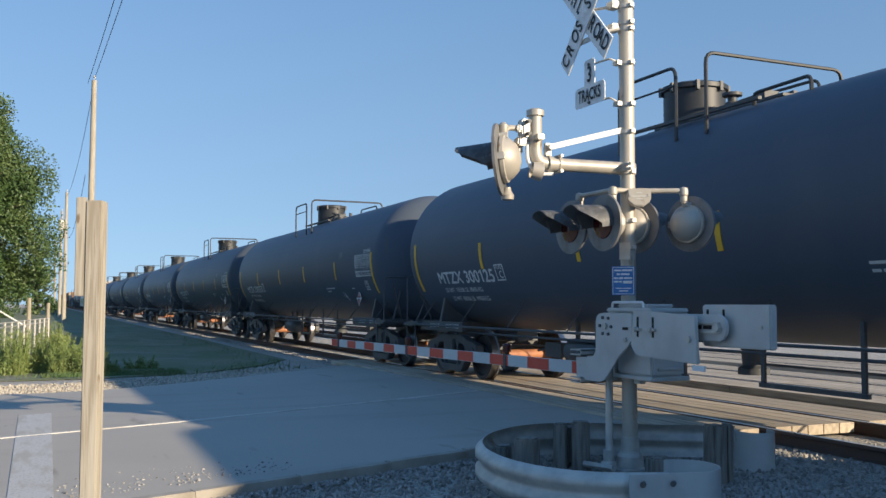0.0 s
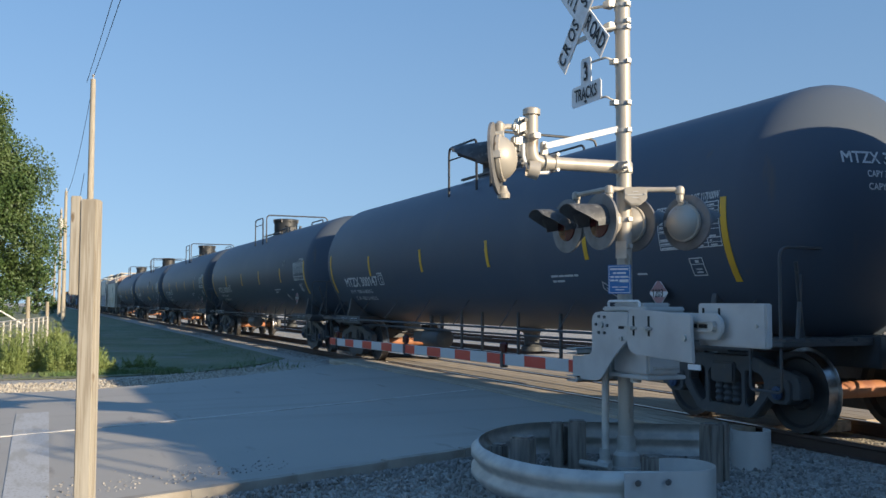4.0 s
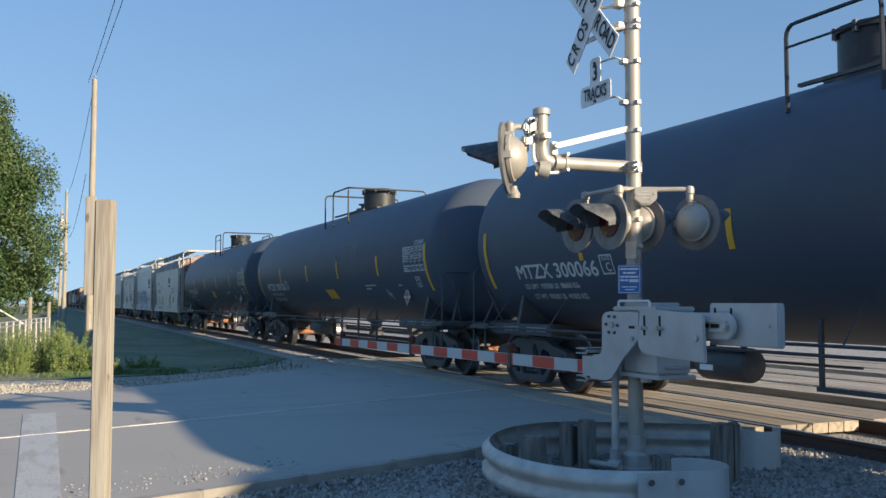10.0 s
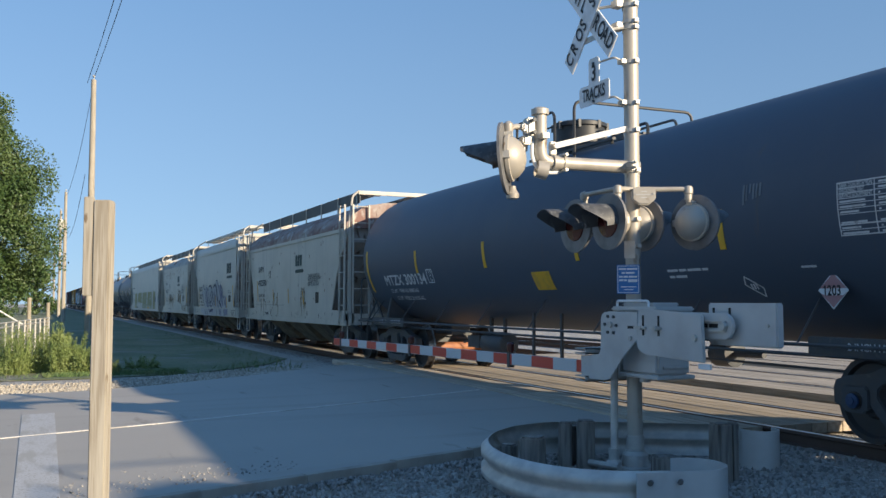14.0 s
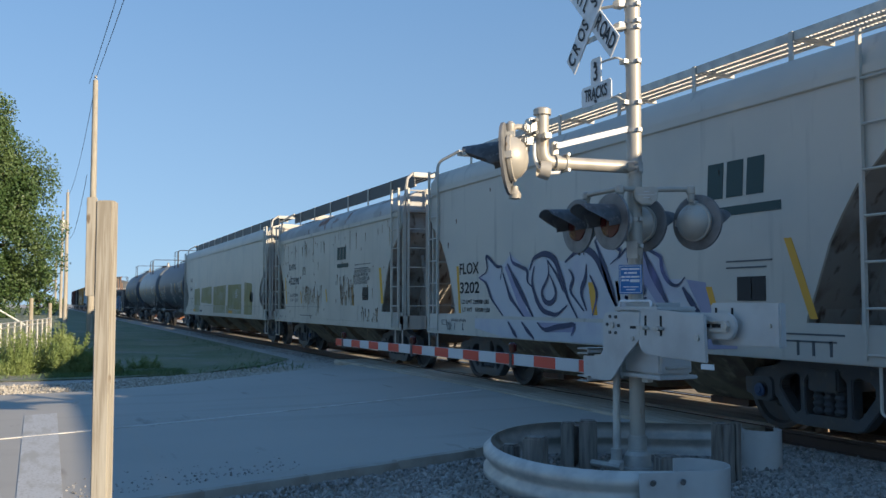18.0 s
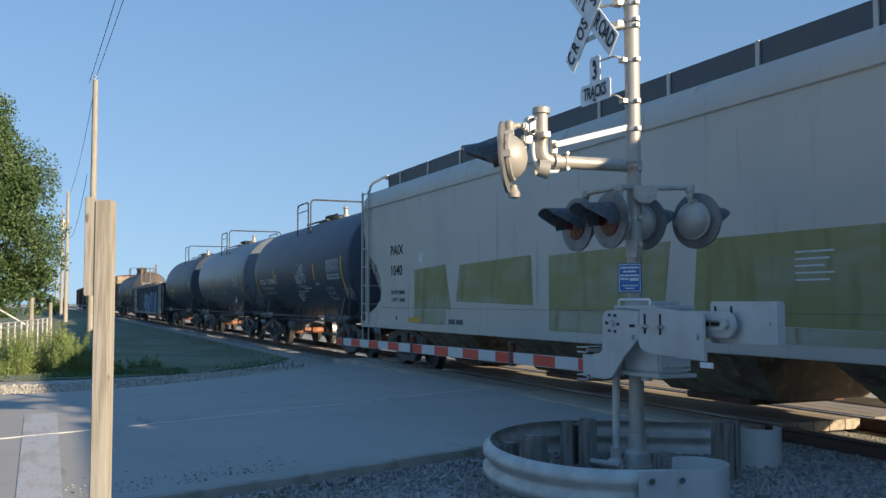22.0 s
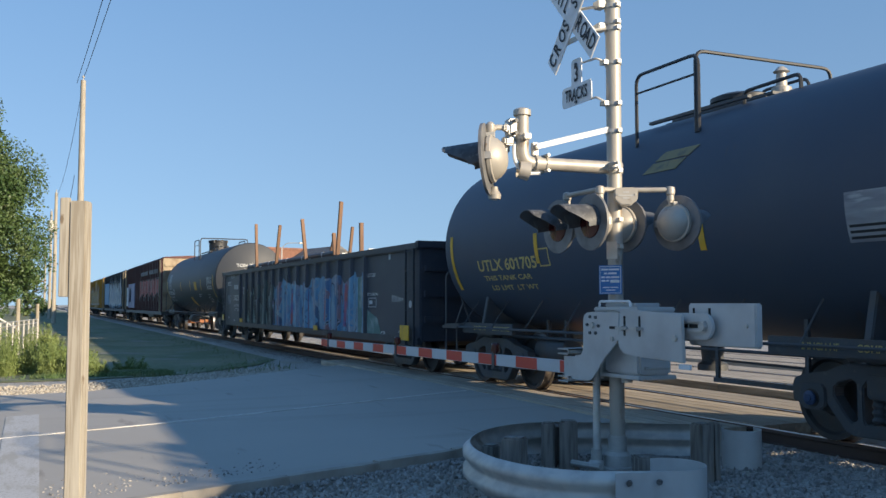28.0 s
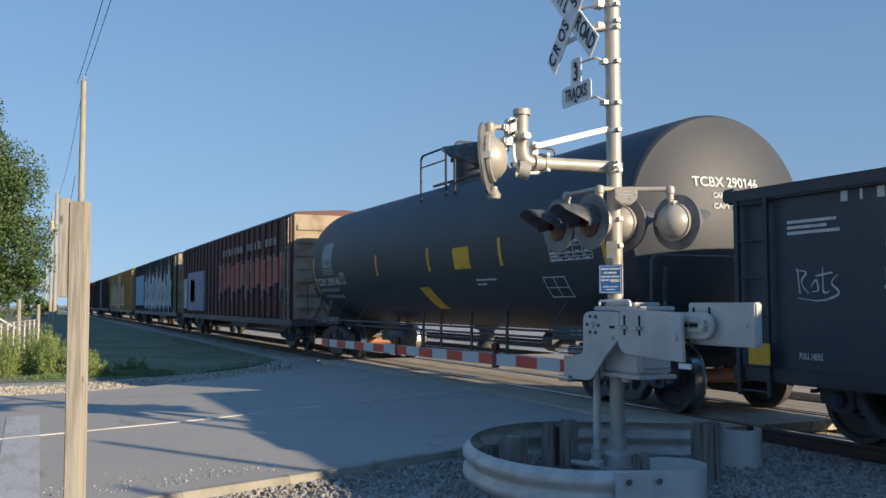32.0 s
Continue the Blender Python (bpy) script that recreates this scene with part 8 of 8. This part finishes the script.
j = hopper_car(-138.25, -149.2, "light grey covered hopper with sprayed blue and white lettering", HOPPER, top=4.12, eave=3.62, bright_walk=True, mesh_walk=False, sill=0.36, post=-1.25, lay=-0.2,
               marks=[("text", "FLOX", 0.19, -3.84, 1.93, 0.82, INK), ("text", "3202", 0.19, -3.82, 1.59, 0.82, INK), ("text", "LD LMT 229000 LBS", 0.07, -3.74, 1.4, 1.1, INK), ("text", "LT WT   57000 LBS", 0.07, -3.7, 1.26, 1.1, INK)]
               + logo(2.95, 2.58, 0.95, 0.4, GREEN_LOGO) + rows_of_bars(3.25, 1.86, 0.7, 2, DARK_MARK) + [("bar", 3.42, 3.85, 1.44, 1.7, INK, "data_panel"), ("bar", 3.635, 3.65, 1.47, 1.67, STENCIL, "panel_line")] + slant(4.12, 1.26, 2.08, w=0.1, lean=0.33) + slant(-3.96, 1.23, 2.08, w=0.09, lean=0.1) + rows_of_bars(4.1, 1.1, 0.8, 2, DARK_MARK)
               + [("text", "JACK HERE", 0.05, -4.12, 1.08, 0.3, DARK_MARK), ("text", "LIFT HERE", 0.05, -3.77, 1.08, 0.28, DARK_MARK), ("text", "2 INCH", 0.045, -4.31, 1.02, 0.19, DARK_MARK), ("text", "HF COMP", 0.045, -4.33, 0.97, 0.23, DARK_MARK), ("text", "SHOES", 0.045, -4.3, 0.92, 0.18, DARK_MARK)]
               + [("bar", a, b, c, d, DARK_MARK, "small_stencil") for a, b, c, d in ((-3.975, -3.965, 0.93, 1.05), (-3.628, -3.612, 0.94, 1.05), (-3.65, -3.59, 0.93, 0.945), (-4.55, -4.34, 1.095, 1.103), (-4.55, -4.34, 1.01, 1.018), (-4.55, -4.542, 1.018, 1.095), (-4.348, -4.34, 1.018, 1.095), (4.3, 4.33, 0.9, 1.05), (4.5, 4.53, 0.9, 1.05), (4.72, 4.75, 0.9, 1.05))] + slant(1.1, 1.25, 1.7) + runs(-4.5, 4, 2.2, 3.4, 5, 8, RUST_RUN, (0.05, 0.16)))
before = set(j.children)
sprayed_piece(j, -1.562)
for pts in ([(0.05, 2.12), (0.08, 2.2), (0.05, 2.06), (-0.02, 2.1)], [(0.25, 2.2), (0.16, 2.14), (0.26, 2.08), (0.24, 2.14)], [(0.34, 2.22), (0.35, 2.08)], [(0.34, 2.15), (0.46, 2.17)], [(0.47, 2.24), (0.46, 2.08)]):
    part("sprayed_initial", brush(pts, 0.016, -1.57), INK, j, smooth=0)
for o in set(j.children) - before:
    o.location.x -= 0.2
hopper_car(-150.65, -161.9, "rust-streaked light grey covered hopper", HOPPER_RUST, HOPPER_ROOF_FADED, top=4.0, eave=3.35,
           marks=[*plate_symbol(-2.34), ("text", "SHPX", 0.17, -3.95, 2.4, 0.85, DARK_MARK), ("text", "432590", 0.2, -3.95, 1.96, 1.2, DARK_MARK)] + logo(1.0, 2.5, 0.78, 0.32, GREEN_LOGO) + [("text", "LD LMT 230900", 0.085, -3.8, 1.6, 0.9, DARK_MARK), ("text", "LT WT    55100", 0.085, -3.76, 1.45, 0.86, DARK_MARK)] + rows_of_bars(2.42, 2.32, 1.2, 2, DARK_MARK, 0.09) + [("text", w, 0.074, 2.42, 2.13 - 0.09 * k, None, DARK_MARK) for k, w in enumerate(("CAUTION: DO NOT USE", "BOILING WATER OR", "TO CLEAN, ENTER CAR", "CLEAN SOFT SOLED"))]
           + [("bar", 3.05, 3.45, 1.48, 1.78, INK, "data_panel"), ("bar", 3.08, 3.42, 1.55, 1.57, STENCIL, "panel_line")] + slant(-4.46, 1.38, 2.19, YELLOW, 0.1, 0.2) + slant(4.18, 1.4, 2.2, YELLOW, 0.14, 0.16) + slant(-0.04, 1.44, 1.77, YELLOW, 0.08, 0.1) + slant(2.22, 1.32, 1.77) + [("bar", 0.4, 2.7, 1.0, 1.35, HOPPER_RUST, "sill_plate"), ("bar", -4.9, -0.5, 1.3, 1.307, DARK_MARK, "sheet_seam")] + slant(-2.6, 1.4, 1.75) + rows_of_bars(-2.65, 1.05, 1.3, 1, DARK_MARK) + runs(1.2, 2.4, 1.5, 2.1, 34, 4, RUST_RUN, (0.14, 0.36)) + runs(-2.4, -0.4, 1.5, 1.9, 30, 5, RUST_RUN, (0.12, 0.32)) + runs(-5, 5, 3.0, 3.24, 26, 25, RUST_RUN, (0.08, 0.3)) + runs(2.9, 4.1, 1.0, 1.4, 26, 26, INK, (0.06, 0.2)) + runs(-1.2, 5, 1.5, 2.6, 10, 15, RUST_RUN, (0.06, 0.2)) + runs(-5, 5, 0.95, 3.1, 44, 6, RUST_RUN, (0.03, 0.1)) + runs(-5.2, 5.2, 0.88, 1.05, 26, 7, INK, (0.06, 0.13)))
OL = "overpainted_panel"
FADED_OLIVE = paint("faded_olive_overpaint", (0.34, 0.325, 0.19), 0.65, spots=[((0.42, 0.41, 0.33), 1.0, 0.42, 0.65, (0.6, 1, 3)), ((0.26, 0.24, 0.11), 2.3, 0.55, 0.7, (2, 2, 0.6))])
hopper_car(-163.05, -182.25, "long pale grey covered hopper with olive overpainted panels", HOPPER, bays=4, notch=0.42, top=4.13, eave=3.66, post=1.42,
           marks=[("text", "PAIX", 0.2, -7.7, 2.42, 0.78, INK), ("text", "1040", 0.21, -7.7, 1.98, 0.72, INK), ("text", "LD LMT 220600", 0.075, -7.64, 1.58, 0.8, INK), ("text", "LT WT   65400", 0.075, -7.62, 1.42, 0.8, INK)]
           + [("poly", [(-6.3, 1.28), (-4.5, 1.28), (-4.75, 2.12), (-6.3, 2.06)], OLIVE, OL), ("poly", [(-4.25, 1.42), (-1.4, 1.36), (-1.45, 2.14), (-4.1, 2.08)], OLIVE, OL), ("poly", [(-0.9, 1.3), (1.85, 1.3), (2.0, 2.14), (-0.9, 2.1)], OLIVE, OL),
              ("poly", [(2.4, 1.18), (5.2, 1.14), (5.1, 2.12), (2.5, 2.13)], OLIVE, OL), ("poly", [(5.7, 0.98), (7.1, 0.96), (7.05, 2.1), (5.75, 2.18)], OLIVE, OL), ("poly", [(-6.33, 0.96), (-4.77, 0.98), (-4.72, 1.27), (-6.33, 1.27)], FADED_OLIVE, OL), ("poly", [(-0.9, 0.985), (1.9, 0.985), (1.95, 1.285), (-0.9, 1.285)], FADED_OLIVE, OL), ("poly", [(2.1, 0.985), (5.2, 0.985), (5.2, 1.13), (2.38, 1.17), (2.3, 1.28), (2.1, 1.28)], FADED_OLIVE, OL), ("bar", -8.3, 8.4, 1.288, 1.294, DARK_MARK, "sheet_seam"),
              ("poly", [(6.72, 1.46), (7.25, 1.44), (7.25, 1.77), (6.75, 1.8)], STICKER, "data_panel"), ("bar", -6.06, -5.82, 2.2, 2.4, STENCIL, "plate_symbol")] + rows_of_bars(4.0, 1.9, 0.5, 5, STENCIL) + [("bar", -6.6, -6.0, 1.0, 1.1, CHALK, "yellow_strip"), ("bar", 2.6, 3.4, 0.99, 1.1, CHALK, "yellow_strip"), ("bar", -4.59, -4.32, 1.0, 1.09, DARK_MARK, "small_stencil"), ("bar", -4.25, -3.97, 1.0, 1.09, DARK_MARK, "small_stencil"), ("bar", -7.36, -7.3, 1.03, 1.12, DARK_MARK, "small_stencil")])
prgx = tank_car(-189.1, "PRGX 10494", "weathered black tank car with white sprayed scrawls", TANK_DARK, hazard=False, half=6.2, barrel=5.23, truck_x=4.3, table_at=3.57, tag_x=-4.63, mark_w=2.06, mark_z=2.0, bars=(-2.53, 2.3), rail_x=(-1.0, 0.53), lines=["LD LMT  220500 LB  100 228 KG", "LT WT   65000 LB   29 500 KG"], end_mark="PRGX 10494", end_lines=("CAPY 23600 GAL",), dome=False, sprays=((4.6, 1.45, 0.7, 0.36, 2), (-0.16, 1.4, 0.3, 0.28, 3)))


def on_side(flat):
    """Lays a flat stroke or patch on the near side of a tank of the usual size."""
    return on_tank(Solid().add([(x, 0, z) for x, y, z in flat.v], flat.f), 1.503, 2.45)


for x, z, w, h in ((0.36, 2.1, 0.1, 0.13), (0.5, 2.13, 0.1, 0.18), (0.66, 2.17, 0.1, 0.24), (0.84, 2.22, 0.1, 0.27), (1.05, 2.3, 0.14, 0.2), (1.2, 2.12, 0.17, 0.13)):
    ring = [(x + w * math.cos(a * math.pi / 7), z + h * math.sin(a * math.pi / 7)) for a in range(14)]
    part("spray_letter", on_side(Solid().add([(x, 0, z)] + [(a, 0, b) for a, b in ring], [(0, k + 1, (k + 1) % 14 + 1) for k in range(14)])), FADED_PANEL, prgx, "sprayed pale grey bubble letter")
    rim = brush(ring + ring[:2], 0.013, 0)
    part("spray_outline", on_tank(Solid().add([(a, 0.003, b) for a, _, b in rim.v], rim.f), 1.503, 2.45), STENCIL, prgx)
for k in range(15):
    a = math.pi * k / 14
    x, z = 0.82 - 0.62 * math.cos(a), 2.15 + 0.38 * math.sin(a) ** 0.6
    part("spray_dot", on_tank(strip(x - 0.014, x + 0.014, z - 0.014, z + 0.014, n=1), 1.503, 2.45), STENCIL, prgx)
part("spray_tag", on_side(brush([(0.18 + 0.085 * k, 1.87 + (0.055 if k % 2 else -0.04) + 0.02 * math.sin(k * 1.9)) for k in range(15)], 0.014, 0)), STENCIL, prgx, "white sprayed scrawl")
for k, (x, w) in enumerate(((0.12, 0.75), (0.12, 0.6), (0.2, 0.3), (0.2, 0.36))):
    part("small_stencil", on_tank(strip(x, x + w, 1.72 - 0.06 * k, 1.742 - 0.06 * k, n=1), 1.5, 2.45), STENCIL, prgx)
for k, word in enumerate(("APPLIED 08-2017",)):
    part("small_stencil", on_tank(flat_text(word, 0.07, 2.24, 1.88 - 0.1 * k, width=0.42 if k == 0 else 0.72), 1.5, 2.45), STENCIL, prgx)
for pts in ([(-5.59, 1.94), (-5.4, 1.6), (-5.37, 1.86), (-5.22, 1.5)], [(-5.34, 1.69), (-5.37, 1.88), (-5.15, 1.85), (-5.17, 1.73)], [(-5.55, 1.64), (-5.04, 1.58)], [(-5.11, 1.7), (-5.04, 1.7), (-5.1, 1.64), (-5.03, 1.65)], [(-5.03, 1.62), (-5.05, 1.36), (-4.91, 1.6), (-4.99, 1.36), (-4.82, 1.46), (-4.84, 1.12), (-5.04, 1.26)], [(-4.93, 1.66), (-4.88, 1.69), (-4.87, 1.63), (-4.93, 1.66)]):
    part("spray_tag", on_side(brush(pts, 0.016, 0)), STENCIL, prgx, "white sprayed scrawl")
tank_car(-201.95, "", "blue-grey tank car with a caged fittings platform on top", TANK_GREY, half=6.15, barrel=5.13, truck_x=4.25, table_at=3.15, bars=(-2.55, -0.2, 2.6), rail_x=(-1.5, 0.3), lines=[], dome=False, tag_x=-4.4, end_mark="NATX 90003")
utlx = tank_car(-214.95, "UTLX 601705", "black tank car with yellow stencilled lettering", TANK_DARK, half=5.85, barrel=4.88, truck_x=4.0, table=False, dome=False, stencil=STENCIL_YELLOW, tag_x=-3.85, mark_w=1.98, mark_z=1.96, bars=(-1.8, 1.93), rail_x=(0.2, 1.4), panel=(3.97, 1.98, 0.75, 0.47), lines=["THIS TANK CAR", "LD LMT  LT WT"])
for z0, h in ((3.03, 0.125), (3.175, 0.115)):
    q = strip(0.73, 1.37, z0, z0 + h, n=3)
    q.v = [(x + (z - 3.03) * 1.15, y, z) for x, y, z in q.v]
    part("khaki_patch", on_tank(q, 1.5, 2.45), KHAKI, utlx, "faded khaki painted patch")
gondola(-221.3, -241.1, "black ribbed gondola car covered in blue graffiti, with upright stakes")
tank_car(-250.3, "TCBX 290146", "dark tank car with white lettering on its end", TANK_SOOT, hazard=False, half=8.4, barrel=7.03, tag_x=-6.9, mark_w=2.0, mark_z=1.88, bars=(-2.09, 0.8, 3.76), rail_x=(-0.5, 1.16), table_at=5.3, end_mark="TCBX 290146", end_lines=("CAPY 25400 GAL", "CAPY 96150 L"), patch=(1.95, 2.02, 0.66, 0.38), patch2=(0.0, 1.31, 0.75, 0.42), panel=(-6.2, 2.15, 0.85, 0.8))
DULL_WHITE = paint("dull_white_paint", (0.34, 0.32, 0.3), 0.7, spots=[((0.16, 0.1, 0.09), 6, 0.5, 0.65, (1, 1, 0.4))])
RED_BOX = paint("dull_red_car_paint", (0.12, 0.038, 0.032), 0.6, spots=[((0.07, 0.028, 0.024), 0.5, 0.4, 0.65, ONE), ((0.19, 0.05, 0.038), 1.0, 0.6, 0.75, (1, 1, 1))])
BRIGHT_RED = paint("bright_red_spray_paint", (0.5, 0.08, 0.055), 0.6, spots=[((0.22, 0.05, 0.04), 1.4, 0.45, 0.65, (1, 1, 0.5))])
TAN_END = paint("faded_tan_steel", (0.4, 0.32, 0.22), 0.7, spots=[((0.28, 0.2, 0.13), 2, 0.45, 0.65, ONE)])
BLACK_BOX = paint("sooty_black_car_paint", (0.02, 0.021, 0.024), 0.6, spots=[((0.06, 0.05, 0.045), 0.8, 0.5, 0.7, ONE)])
YELLOW_BOX = paint("yellow_car_paint", (0.5, 0.26, 0.03), 0.6, spots=[((0.3, 0.14, 0.03), 0.7, 0.5, 0.7, ONE)])
r1 = box_car(-259.4, -280.2, "dark red ribbed boxcar with pale letters on its ribs", "boxcar", RED_BOX, top=4.12, end=TAN_END, ribs=26, door=False,
             patches=[(-10.2, -8.9, 1.2, 2.6, GRAF_WHITE, "graffiti"), (-8.5, -4.2, 1.1, 2.85, GRAF_LILAC, "graffiti"), (-7.8, -6.6, 1.5, 2.5, GRAF_SKY, "graffiti")] + [(0.1 + 0.55 * i, 0.42 + 0.55 * i, 3.22, 3.46, DULL_WHITE, "letter_block") for i in range(16) if i not in (7, 12)]
             + [(-0.55 + 0.82 * i, -0.1 + 0.82 * i, 1.85 + 0.1 * (i % 3), 2.9 - 0.08 * (i % 2), BRIGHT_RED, "red_streak") for i in range(13)] + [(-0.7 + 0.82 * i, -0.58 + 0.82 * i, 1.55 + 0.2 * (i % 3), 2.95, DULL_WHITE, "pale_streak") for i in range(14)])
s1 = box_car(-282.3, -303.2, "black boxcar with large white graffiti letters", "boxcar", BLACK_BOX, top=4.12, end=TAN_END, ribs=24, door=False, patches=[(-9.5, -4.5, 1.3, 3.3, GRAF_SKY, "graffiti")])
wild_letters(s1, -3.8, 8.6, 1.2, 3.5, -1.572, "ssassss", GRAF_WHITE, GRAF_SKY, INK)
t1 = box_car(-304.8, -326, "yellow boxcar with dark and white graffiti", "boxcar", YELLOW_BOX, top=4.12, end=TAN_END, ribs=20)
wild_letters(t1, -8.0, 5.0, 1.3, 3.3, -1.605, "sssss", YELLOW_BOX, GRAF_WHITE, INK)
box_car(-327.6, -348, "sooty black boxcar with plain sides", "boxcar", BLACK_BOX, top=4.12)
box_car(-349.6, -370, "brown boxcar with ribbed steel sides", "boxcar", RED_BOX, top=4.12)


# ---- what moves ----
def travel(t):
    """How far the train has rolled by t seconds."""
    return 7.46 * t - 0.00526 * t * t


def motions():
    cars = [o for o in scene.objects if o.get("group") == "cars of the freight train"]
    for car in cars:
        start = car.matrix_basis.copy()
        walk(car, [(t, Matrix.Translation((travel(t), 0, 0)) @ start) for t in (0, 8, 16, 24, 32)])


    # every wheelset turns alike: one for each end of a truck is keyed, the rest follow the same turns
    first = {}
    for w in WHEELSETS:
        end = w.matrix_basis.translation.x > 0
        if end not in first:
            base = w.matrix_basis.translation.copy()
            walk(w, [(k / 15, Matrix.Translation(base) @ Matrix.Rotation(travel(k / 15) / WHEEL_R, 4, "Y")) for k in range(481)])
            first[end] = w
        else:
            w.rotation_mode = "QUATERNION"
            keys = w.animation_data_create()
            keys.action = first[end].animation_data.action
            keys.action_slot = first[end].animation_data.action_slot


for x0, x1, y0, y1 in PLANKS:
    part("plank", Solid().box(x1, x0, y0, y1, -0.12, 0.0), PLANK, deck, smooth=0)

motions()
